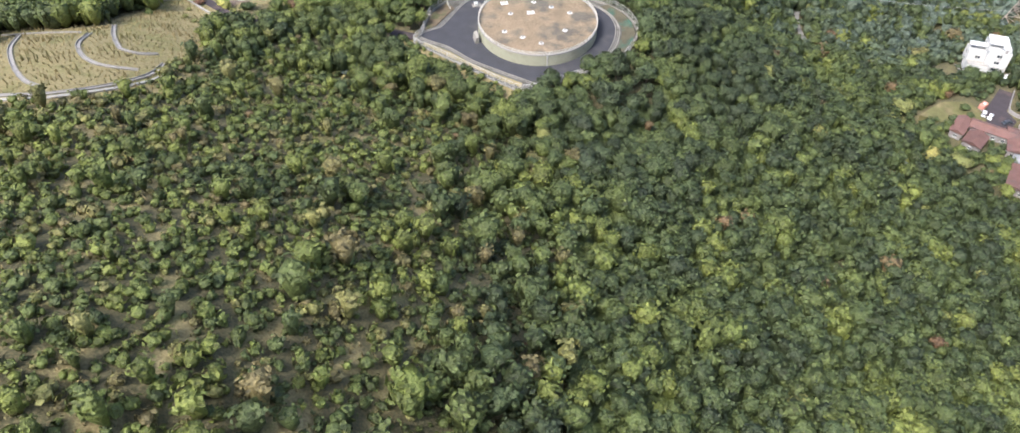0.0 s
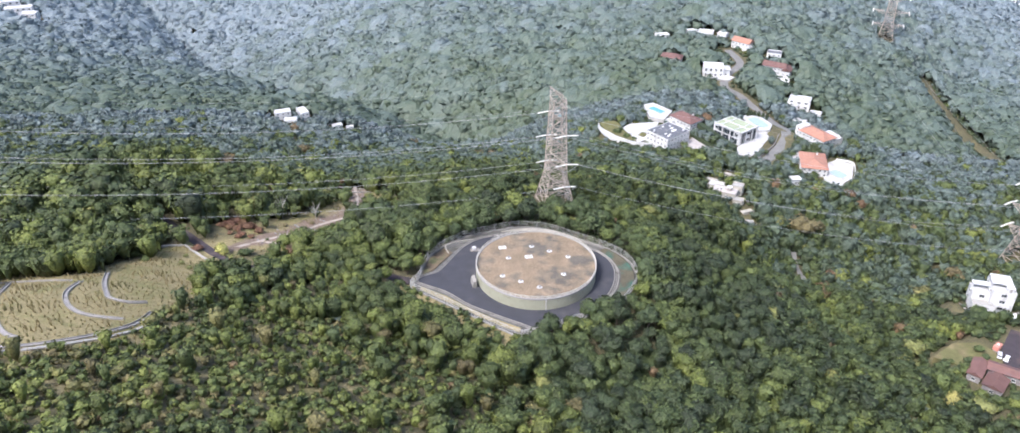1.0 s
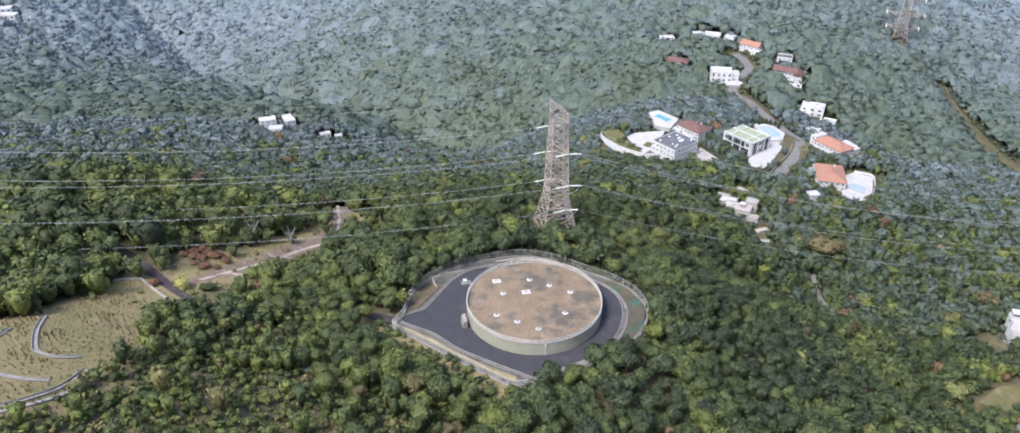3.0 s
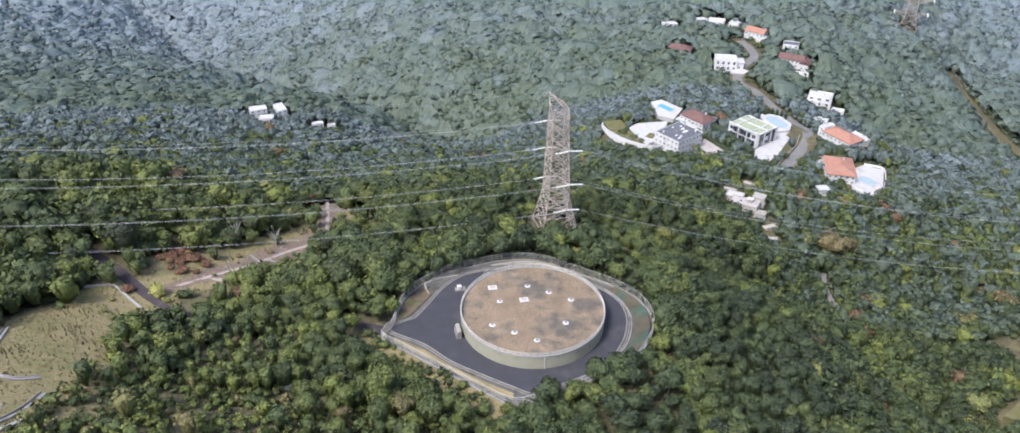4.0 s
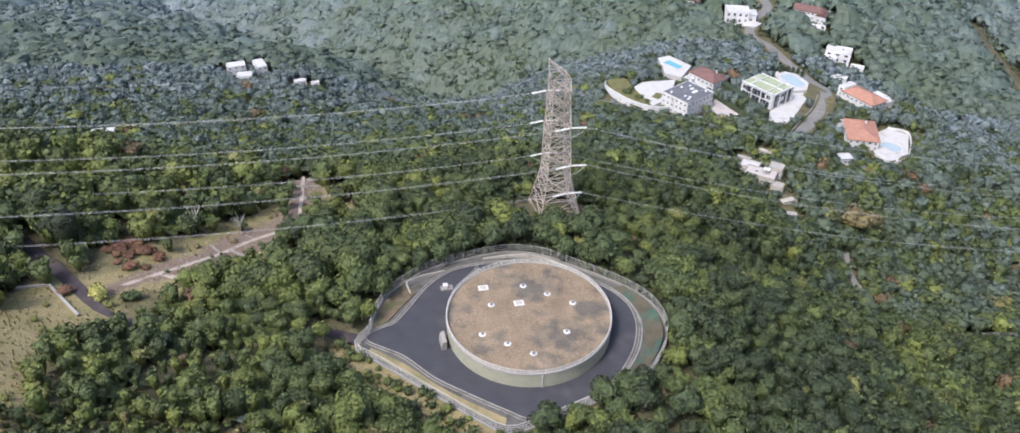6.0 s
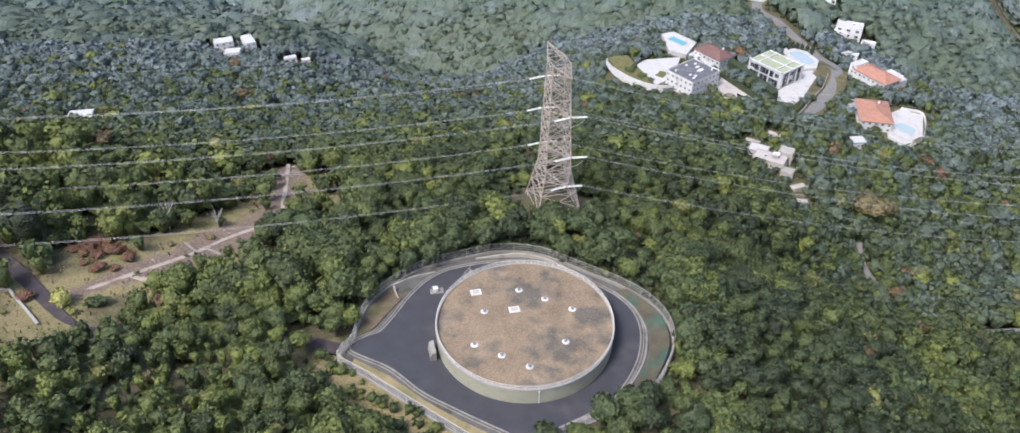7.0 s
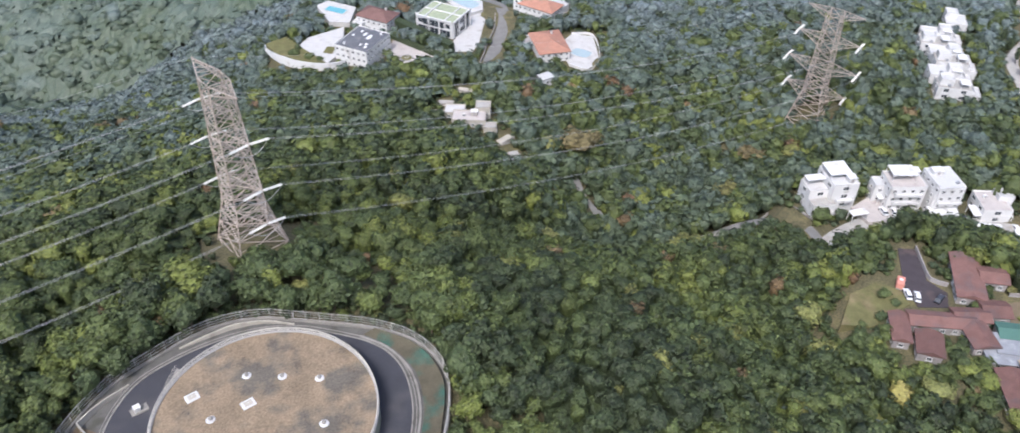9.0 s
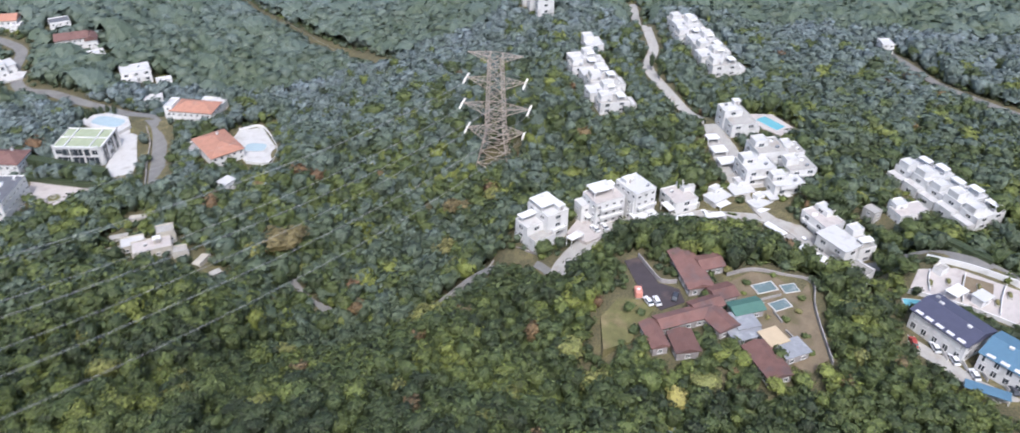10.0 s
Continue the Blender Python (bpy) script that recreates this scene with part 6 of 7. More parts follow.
    lane = [(176, 33), (184.5, 38), (196, 39.3), (207, 37.6), (218.5, 30.4), (232, 20.8), (243, 10), (250, -3), (250.5, -14), (245, -24), (236, -33)]
    strip_ob = strip("estate_lane", lane, 7.0, PALE, 0.3, 0.9)
    tagged(strip_ob, "pale concrete lane curving through the white estate", "road", kind="structure")
    CLEAR_LINES.append((smooth_line(lane, 1.5), 4.8))
    kw = thing("lane_parapet", pose(0, 0, 0), "low pale parapet wall along the outer side of the lane", "wall")
    wall_along([(177, 29.5), (186, 34.4), (196, 35.6), (205.6, 34.2), (216.4, 27.4), (230, 17.6), (240, 8)], 0.9, 0.35, None, "wall", PALE, kw)
    paving("estate_forecourt", [(199, 47), (209, 49), (216, 38.5), (224, 32), (238, 21.5), (247, 11), (252, 3), (249, -12), (244, 2), (236, 13), (222, 25.5), (208, 35.5), (199, 38.5)], -50.9, PINK_PAVE, "pale concrete forecourt before the white houses", thick=2.5)
    for x, y, t, p, l in ((206.9, 40.4, 70, CAR_WHITE, "white"), (209.9, 38.6, 60, CAR_WHITE, "white"), (216.6, 34.3, 60, CAR_DARK, "dark"), (219.6, 32.2, 60, CAR_RED, "red"), (240, 15.2, 50, CAR_WHITE, "white"), (228.5, 26.5, 50, CAR_DARK, "dark"), (247.5, -18.5, 70, CAR_WHITE, "white")):
        car(l + " car parked on the estate forecourt", x, y, -50.85, t, p)
    # retaining walls below the estate
    ew = thing("retaining_wall", pose(0, 0, 0), "stained grey retaining wall below the white estate", "wall")
    wall_along([(184, 61), (184.6, 50.5), (187.5, 46.6), (193, 45)], [3, 4.5, 4.5, 3], 0.6, -57, "wall", SHADE_WALL, ew)


def build_upper_estates():
    g = "upper estate houses"
    house("white stepped house with roof terraces above the valley", 297.5, 33, -46.5, -38, [(0, 0, 11, 15, 0, 5.9, "flat", PALE), (-2, 3, 8, 7, 0, 8.5, "flat", WHITE), (3, -5, 7, 6, 0, 3.8, "flat", WHITE_PAVE)], wall=OFFWHITE, win="wide", group=g,
          extras=[("disc", -2, 2, 8.1, 1.5, 0.8), ("disc", 2.6, -5, 3.4, 1.2, 1), ("unit", -3, 5, 8.1), ("hut", 1.5, 5.4, 8.1, 2.6, 2.2, 1.8)])
    paving("pool_deck", [(304, 30), (312, 33), (317.5, 26), (312, 13), (303, 15.5)], -46.1, PINK_PAVE, "paved pool terrace", thick=2.5)
    pool("turquoise pool beside a white house", 309.6, 23, -46.1, 5.5, 11, -15)
    for dx, dy, w, d, h, k in ((0, 0, 12, 11, 7.8, 0), (-9, -9, 12, 10, 6.8, 1), (7, -11.5, 11, 9, 5.6, 2), (-1.5, -18.5, 12, 8, 4.4, 3), (9.5, -1, 8, 8, 6.2, 4)):
        a = radians(-38)
        x, y = 280 + dx * math.cos(a) - dy * math.sin(a), 12 + dx * math.sin(a) + dy * math.cos(a)
        house("white flat-roofed terrace house with stair hut and roof clutter", x, y, -46.5, -38, [(0, 0, w, d, 0, h, "flat", WHITE if k % 2 else PALE), (-w * 0.22, d * 0.2, w * 0.45, d * 0.45, 0, h + 2.2, "flat", WHITE)], wall=OFFWHITE, win="wide", group=g,
              extras=[("unit", w * 0.25, -d * 0.2, h - 0.4), ("disc", w * 0.25, d * 0.25, h - 0.4, 0.8, 1), ("balcony", 0, -d / 2, 3.4, w * 0.7, 1.3)])
    for x, y, w, d, t in ((268.5, 22, 7, 5, -40), (274, 28.5, 6, 5, -40), (281, 35, 5, 4, -40)):
        carport("flat white carport roof on slim posts", x, y, -46.7, w, d, 2.8, t)
    paving("upper_yard", [(258, 9), (264, 20), (284, 38), (292, 44), (296, 40), (284, 26), (270, 12), (264, 4)], -46.4, PALE, "pale concrete yard before the upper houses", thick=2.5)
    road("upper_lane", [(231, -48), (248, -8), (261, 15), (277, 31), (298, 47), (318, 77), (332, 95), (352, 104), (372, 120), (402, 142), (450, 175)], 5.0, PALE, "pale concrete lane climbing the ridge", 1.5)
    # terrace rows farther up
    rng = np.random.RandomState(21)
    for cx, cy, z, ang, n, w, lab in ((300.5, 104, -51.5, 52, 6, 9.5, "white stepped terrace house on the ridge"), (366, 87, -51, 52, 7, 9.5, "white terrace house with pale roof clutter on the ridge")):
        a = radians(ang)
        for k in range(n):
            u = (k - (n - 1) / 2) * 9.0
            v = 2.0 * math.sin(k * 1.9)
            x, y = cx + u * math.cos(a) - v * math.sin(a), cy + u * math.sin(a) + v * math.cos(a)
            h = 5.2 + 2.4 * rng.rand()
            house(lab, x, y, z, ang, [(0, 0, 8.4, 13, 0, h, "flat", WHITE if k % 2 else PALE), (0.8, 3 - 6 * (k % 2), 5, 5, 0, h + 2.4, "flat", WHITE), (0, -8, 7.6, 5, 0, h * 0.55, "flat", WHITE_PAVE)], wall=OFFWHITE, win="wide", group="ridge terrace houses",
                  extras=[("unit", -2.2, 2, h - 0.4), ("unit", 2.4, -3, h - 0.4), ("canopy", -1, -3.6, h - 0.5, 4.5, 3.5, 2.2), ("balcony", 0, -6.5, h * 0.6, 7, 1.4)])
    house("tall white block with a blue-grey flank on the ridge", 362, 180, -57, 50, [(0, 0, 10, 9, 0, 17, "flat", PALE), (11, 2, 9, 9, 0, 14, "flat", WHITE), (24, 4, 16, 9, 0, 9, "flat", GREY_ROOF)], wall=OFFWHITE, win="wide", group="ridge terrace houses")
    house("white house with a green shade on its roof terrace", 333, 128, -52.5, 50, [(0, 0, 10, 9, 0, 5.5, "flat", WHITE), (3, 2, 5, 5, 0, 8, "flat", WHITE)], wall=OFFWHITE, win="wide", group="ridge terrace houses")
    # long white row and the road below it
    for k in range(5):
        a = radians(62)
        x, y = 296 + (k - 2) * 7.6 * math.cos(a), -50 + (k - 2) * 7.6 * math.sin(a)
        h = 5.4 + (k % 2) * 1.2
        house("white row house with a flat roof and roof hut", x, y, -45, 62, [(0, 0, 7.4, 13, 0, h, "flat", WHITE), (1, 3.4, 4.4, 4.6, 0, h + 2.2, "flat", WHITE), (0, 8, 7, 4, 0, h * 0.6, "flat", WHITE_PAVE)], wall=OFFWHITE, win="wide", group="white row houses", extras=[("unit", -1.6, -2.6, h - 0.4), ("canopy", 0, -4, h - 0.5, 5, 3, 2.2)])
    house("low white house with a planted roof terrace", 276, -43.2, -46, -33, [(0, 0, 12, 6.4, 0, 4.6, "flat", PINK_PAVE), (-2.5, 3, 5, 4, 0, 6.2, "flat", WHITE)], win="small", group=g)
    house("narrow grey-white water tower block", 268, -33.4, -47, -20, [(0, 0, 4, 5, 0, 5.5, "flat", PALE)], wall=PALE, win="small", group=g)
    road("valley_lane", [(243, -40), (249, -55), (253, -70), (254, -90), (248, -112)], 5.5, ROAD, "grey lane behind the blue-roofed houses", 1.5)
    vw = thing("lane_wall", pose(0, 0, 0), "long white wall beside the lane", "wall")
    wall_along([(245, -57), (248.5, -70), (249.5, -88)], 2.2, 0.35, -38.2, "wall", WHITE, vw)
    tw = thing("back_wall", pose(0, 0, 0), "white boundary wall behind the blue-roofed houses", "wall")
    wall_along([(225, -58), (228, -70), (229, -84), (228, -98)], 1.4, 0.3, -38.0, "wall", WHITE, tw)
    road("far_lane", [(452, 22), (440, 12), (428, -2), (412, -22), (400, -52), (396, -80)], 5, ROAD, "far grey lane on the wooded slope", 2)
    house("small far white building by the lane", 447, 20, ground(447, 20).item() + 1, 40, [(0, 0, 8, 6, 0, 5, "flat", WHITE)], win="small", clear=2)


GARDEN_SHRUBS = []


def build_red_compound():
    g = "brown-roofed compound buildings"
    low = "low building with a weathered red-brown roof"
    for x, y, w, d, t in ((181, -8.2, 17.5, 7.4, 50), (187.2, -10.8, 7.2, 6.2, -34), (177.6, -20, 7, 6, -30), (170.2, -19, 9, 5, -27), (162.2, -17, 16.5, 5.2, -31), (166.8, -24.8, 6.6, 8.4, -22), (150.8, -14.4, 9.8, 4.6, 52), (153.4, -21.6, 8, 6.4, 48), (161, -41.2, 7, 12.6, -32)):
        house(low, x, y, -30, t, [(0, 0, w - 0.6, d - 0.6, 0, 3.1, "gable")], wall=SHADE_WALL, roof=RED_TILE, win="small", pitch=1.1, group=g, clear=0.2)
    house("low building with a teal sheet roof", 176.2, -27.8, -30, -34, [(0, 0, 8.4, 4.8, 0, 3.0, "gable")], wall=SHADE_WALL, roof=TEAL_ROOF, win="small", pitch=0.9, group=g)
    for x, y, w, d, t, h in ((171.2, -29.8, 5.8, 6, -36, 2.6), (167.4, -32.2, 8.4, 4.2, -32, 2.2), (169, -44.2, 7, 5.2, -29, 2.8)):
        house("shed with a patched grey sheet roof", x, y, -30, t, [(0, 0, w, d, 0, h, "slab", GREY_SHEET)], wall=SHADE_WALL, win="small", group=g, category="shed", clear=0.2)
    house("shed with a beige flat roof", 169.5, -38.8, -30, -28, [(0, 0, 5, 5.2, 0, 3.2, "slab", BEIGE_ROOF)], wall=SHADE_WALL, win="small", group=g, category="shed")
    paving("compound_yard", [(175, 10), (180, 7), (172.6, -3), (174, -9), (170, -13), (163, -9.5), (165.5, -2)], -29.75, BROWN_ASPHALT, "worn dark yard before the brown roofs", thick=1.5)
    paving("lawn", [(140, -6), (150, 1.5), (159.5, 2), (163, -3), (161.5, -8), (155, -8.6), (147, -10)], -29.6, LAWN, "dry lawn beside the yard", "lawn", thick=3)
    paving("garden_soil", [(184, -18), (194, -21), (200, -36), (189, -42.5), (174, -52.5), (165, -51), (170, -36), (176, -30)], -29.75, SLOPE_DRY, "dry bare garden of the compound", "garden", thick=1.5)
    for x, y, w, d, t, m in ((189.8, -27.4, 6.0, 3.6, -33, MURKY), (194, -33, 4.2, 3.2, -38, MURKY), (185.6, -34, 5.2, 3.2, -28, MURKY)):
        pool("small murky blue garden pool", x, y, -29.7, w, d, t, m)
    bw = thing("compound_wall", pose(0, 0, 0), "old stone boundary wall round the compound garden", "wall")
    wall_along([(188, -16.5), (195, -21.4), (198.4, -30), (200.4, -37), (189.6, -42.4), (172.6, -54)], 1.3, 0.28, -30, "wall", SHADE_WALL, bw)
    yw = thing("yard_wall", pose(0, 0, 0), "low grey wall between yard and lawn", "wall")
    wall_along([(179.5, 8), (176, 2), (173.4, -3.5), (176, -7)], 1.4, 0.3, -30, "wall", SHADE_WALL, yw)
    tk = thing("storage_tank", pose(164.3, -1.4, -29.7, 0, 0, 40), "faded pink storage tank standing on the lawn edge", "tank")
    part("body", box(-1.7, 1.7, -1.0, 1.0, 0.1, 2.1, 0.25), PINK_TANK, tk)
    part("skid", box(-1.6, 1.6, -0.8, 0.8, -0.4, 0.12), CONCRETE, tk)
    part("lid", box(-0.4, 0.4, -0.4, 0.4, 2.1, 2.3, 0.05), WHITE, tk)
    for x, y, r, ti in ((188, -22.5, 1.5, 0.3), (196, -27, 1.2, 0.5), (181, -38, 1.6, 0.42), (186, -39, 1.3, 0.86), (178, -44.5, 1.4, 0.3), (173, -48.5, 1.3, 0.5), (183.5, -24, 1.0, 0.6), (178.5, -33.5, 1.0, 0.86), (191.5, -37.5, 1.5, 0.45), (158, -6.5, 1.7, 0.2), (151, -8.5, 2.0, 0.15), (145, -8, 1.5, 0.3), (177, -14, 1.4, 0.2), (183.6, -14.5, 1.2, 0.35)):
        GARDEN_SHRUBS.append((x, y, r, ti))
    for k, (x, y, w, d, t) in enumerate(((182, -29.5, 3.2, 0.35, -30), (180.5, -35.5, 4.5, 0.35, 55), (186.8, -30.6, 6.5, 0.4, -33), (176, -41, 3.4, 0.35, 62))):
        gw = thing("garden_edging", pose(x, y, -29.75, 0, 0, t), "low broken masonry edging in the dry garden", "edging", "garden edgings")
        part("course", box(-w / 2, w / 2, -d / 2, d / 2, -0.1, 0.55, 0.04), SHADE_WALL, gw)
        part("coping", box(-w / 2 - 0.05, w / 2 + 0.05, -d / 2 - 0.05, d / 2 + 0.05, 0.55, 0.65, 0.02), CONCRETE, gw)
    for x, y, t, p, l in ((163.4, -5.2, 60, CAR_WHITE, "white"), (165, -7, 50, CAR_WHITE, "white"), (169.8, -10, 20, CAR_DARK, "dark")):
        car(l + " car parked in the worn yard", x, y, -29.7, t, p, 0.9)


def build_blue_houses():
    g = "blue-roofed row houses"
    house("row house with a dark blue sheet roof and small dormers", 212.6, -72.6, -38, 70, [(0, 0, 17, 12, 0, 6.4, "gable")], wall=WHITE, roof=BLUE_ROOF, win="tall", pitch=2.0, group=g,
          extras=[("beam", -5, 0.8, 8.0, 1.2, 0.8, 0.5), ("beam", 5, -1, 8.0, 1.4, 0.8, 0.5), ("unit", 7.4, -3, 7.2)] + [("hut", u, 5.3, 4.4, 1.7, 1.6, 2.2) for u in (-6.5, -3.2, 0.1, 3.4, 6.5)])
    house("row house with a light blue sheet roof and small dormers", 208.6, -91, -38, 78, [(0, 0, 16, 12, 0, 6.2, "gable")], wall=WHITE, roof=SKY_ROOF, win="tall", pitch=2.0, group=g,
          extras=[("beam", 3, 0.8, 8.0, 1.2, 0.8, 0.5)] + [("hut", u, 5.3, 4.2, 1.7, 1.6, 2.2) for u in (-5.5, -1.8, 1.8, 5.5)])
    paving("parking", [(201, -66), (206.5, -64), (204, -74), (201, -84), (200, -104), (192, -104), (195, -88), (199, -76)], -37.8, PALE, "pale concrete parking strip", thick=4)
    for x, y, t, p, l in ((205.4, -71.6, 40, CAR_WHITE, "white"), (203.8, -77, 40, CAR_WHITE, "white"), (201.4, -82.8, 40, CAR_WHITE, "white"), (202.2, -92, 40, CAR_DARK, "dark"), (203.6, -66.4, 30, CAR_RED, "red")):
        car(l + " car parked before the blue-roofed houses", x, y, -37.75, t, p)
    for k in range(4):
        bd = thing("bay_divider", pose(204.6 - 0.5 * k, -74.2 - k * 5.2, -37.8, 0, 0, 40), "low white wall between parking bays", "wall", "parking bay walls")
        part("wall", box(-2.4, 2.4, -0.12, 0.12, -0.5, 0.9, 0.03), WHITE, bd)
        part("coping", box(-2.45, 2.45, -0.17, 0.17, 0.9, 0.98, 0.02), PALE, bd)
    carport("sloping blue sheet awning beside the lane", 196, -87, -38.2, 3.4, 11, 2.6, 12, SKY_ROOF, "awnings")
    pool("small turquoise pool beside the blue roof", 220.6, -60.8, -37.7, 5, 3.4, -60)
    paving("back_terrace", [(227, -58), (238, -57), (246, -66), (247, -88), (230, -90)], -37.6, PINK_PAVE, "beige paved back terrace with planting", thick=3)
    for x, y in ((233, -62), (237, -66), (240, -74), (236, -80), (242, -82)):
        pl = thing("planter", pose(x, y, -37.6, 0, 0, 20), "low planter box with clipped shrubs", "planter", "terrace planters")
        part("box", box(-1.6, 1.6, -0.7, 0.7, -0.2, 0.5, 0.03), PALE, pl)
        bm = bmesh.new()
        bmesh.ops.create_icosphere(bm, subdivisions=3, radius=1.0, matrix=Matrix.Translation((0, 0, 0.7)) @ Matrix.Diagonal((1.4, 0.65, 0.5, 1)))
        for v in bm.verts:
            v.co += v.normal * 0.16 * noise.noise(v.co * 3 + Vector((x, y, 0)))
        part("shrub", bm, LAWN, pl)
    for x0, y0, x1, y1 in ((229, -63, 239, -60), (230, -72, 244, -69), (231, -82, 246, -80)):
        dv = thing("terrace_wall", pose(0, 0, 0), "low white wall dividing the back terrace", "wall", "terrace dividing walls")
        wall_along([(x0, y0), ((x0 + x1) / 2, (y0 + y1) / 2 + 0.4), (x1, y1)], 1.1, 0.25, -37.7, "wall", WHITE, dv)
    paving("roof_court", [(236, -70), (243, -68.5), (244.5, -77), (237, -78.5)], -37.2, SLOPE_DRY, "brown planted court on the back terrace", "garden", thick=0.5)
    house("small white garden hut on the back terrace", 233.5, -76, -37.6, -20, [(0, 0, 4.2, 3.4, 0, 2.6, "slab", WHITE)], win="small", category="hut", clear=0.2)
    house("small grey plant room on the back terrace", 240.5, -62.5, -37.6, -20, [(0, 0, 3.4, 3.0, 0, 2.4, "flat", PALE)], win="small", category="hut", clear=0.2)
    carport("white pergola on the back terrace", 231.5, -69.5, -37.6, 6, 4, 2.6, -20)


def build_valley_road():
    road("valley_road", [(136, 132), (131, 113), (130.5, 105), (132.6, 97), (129, 88), (122, 82), (118, 78), (121, 74), (128, 73), (142, 71), (153, 69.5), (161, 69.5), (172, 68), (178, 61), (181, 50), (180, 38)], 3.6, ROAD, "grey concrete road winding through the wooded valley", -1.0)
    CLEAR_LINES[-1] = (smooth_line([(131, 113), (130.5, 105), (132.6, 97)], 1.5), 1.6)      # the crowns close over the rest
    CLEAR_LINES.append((smooth_line([(119, 79), (121, 74), (127, 73)], 1.5), 2.6))
    CLEAR_LINES.append((smooth_line([(156, 69.5), (172, 68), (178, 61), (181, 50), (180, 38)], 1.5), 3.4))
    pw = thing("roadside_parapet", pose(0, 0, 0), "low pale parapet along the valley road", "wall")
    wall_along([(150, 66.4), (160, 69.3), (173, 68.6), (180, 64)], 0.9, 0.3, None, "wall", PALE, pw)


build_estate()
build_upper_estates()
build_red_compound()
build_blue_houses()
build_valley_road()


# ---- the grassed terraces, track and service road on the west side ----
def build_west():
    for nm, pts, w in (("low_channel", [(-131, -90.5), (-116.5, -89.4), (-106.8, -82.4), (-101.8, -74), (-100.2, -67.2), (-100.4, -57)], 1.5), ("curved_channel", [(-153, -35.6), (-143, -55.5), (-132.8, -72.2), (-124.8, -81.9), (-118, -86)], 1.3),
                       ("curved_channel", [(-129, -40.2), (-125, -54.5), (-118.7, -64.8), (-112, -69), (-103.8, -68.3)], 1.3), ("curved_channel", [(-128.2, -27.5), (-121, -43), (-113, -56), (-108, -57.2), (-102.7, -53.9)], 1.3), ("back_channel", [(-160, -33.6), (-145, -36.5), (-129, -40.2)], 1.0)):
        ch = thing("drain_channel", pose(0, 0, 0), "stained concrete drain channel curving over the grass slope", "channel", "slope drain channels", "structure")
        p = smooth_line(pts, 1.5)
        d = np.gradient(p, axis=0)
        d /= np.linalg.norm(d, axis=1)[:, None]
        n = np.stack([-d[:, 1], d[:, 0]], 1)
        wall_along((p + n * w * 0.42)[::3], 0.4, 0.2, None, "side_wall", CONCRETE, ch)
        wall_along((p - n * w * 0.42)[::3], 0.4, 0.2, None, "side_wall", CONCRETE, ch)
        wall_along(p[::3], 0.12, w * 0.6, None, "bed", SHADE_WALL, ch)
        CLEAR_LINES.append((p, 2.2))
    sw = thing("slope_stair", pose(0, 0, 0), "pale concrete edge band below the lowest channel", "kerb", kind="structure")
    wall_along([(-131, -93.4), (-116, -92.2), (-105.6, -85), (-99.4, -76), (-97.6, -69)], 0.5, 0.9, None, "band", PALE, sw)
    ob = strip("service_road", [(-160, 40), (-143, 32), (-132, 24), (-121, 15.5), (-113, 8), (-104, -1), (-96, -6), (-84, -6), (-66, -4), (-52, -3.4), (-41, -5.4)], 3.6, BROWN_ASPHALT, 0.2, 0.5)
    tagged(ob, "worn reddish-grey service road to the yard gate", "road", kind="structure")
    CLEAR_LINES.append((smooth_line([(-135, 27), (-121, 15.5), (-113, 8), (-105, 0), (-100, -4)], 1.5), 3.4))
    CLEAR_LINES.append((smooth_line([(-52, -3.4), (-41, -5.4)], 1.5), 2.6))
    kb = thing("road_kerb", pose(0, 0, 0), "pale concrete kerb wall beside the service road", "kerb", kind="structure")
    wall_along([(-127, 5.6), (-123.4, 7.2), (-119.9, 8.7)], 0.7, 0.6, None, "kerb", PALE, kb)
    wall_along([(-120.2, 8.9), (-113.2, 2.0), (-106.3, -4.9)], 0.7, 0.6, None, "kerb", PALE, kb)
    tr = TRACK
    ob = strip("foot_track", tr, 1.3, DIRT_TRACK, 0.12, 0.4)
    tagged(ob, "pale trodden track winding up through bare soil", "track", kind="structure")
    CLEAR_LINES.append((smooth_line(tr, 1.5), 3.8))
    ob = strip("foot_track", [(-97, 18), (-92, 17.5), (-86, 15.5)], 1.5, DIRT_TRACK, 0.12, 0.4)
    tagged(ob, "pale trodden side track", "track", kind="structure")
    V, F = [], []
    stones, path = np.random.RandomState(17), smooth_line(tr, 2.0)
    for k in range(130):
        x, y = path[stones.randint(6, len(path))] + 3.2 * stones.randn(2)
        z, r = ground(x, y).item(), 0.15 + 0.35 * stones.rand() ** 2
        n = len(V)
        V += [(x + r * (0.7 + 0.6 * stones.rand()) * math.cos(a), y + r * (0.7 + 0.6 * stones.rand()) * math.sin(a), z - 0.1) for a in np.arange(5) * 1.2566]
        V += [(x + 0.5 * r * math.cos(a), y + 0.5 * r * math.sin(a), z + r * 0.8) for a in np.arange(5) * 1.2566 + 0.3]
        F += [(n + i, n + (i + 1) % 5, n + 5 + (i + 1) % 5, n + 5 + i) for i in range(5)] + [tuple(range(n + 5, n + 10))]
    tagged(new("rubble", mesh_of("rubble", V, F, SHADE_WALL)), "pale stones scattered over the bare soil by the track", "stones", kind="stuff")
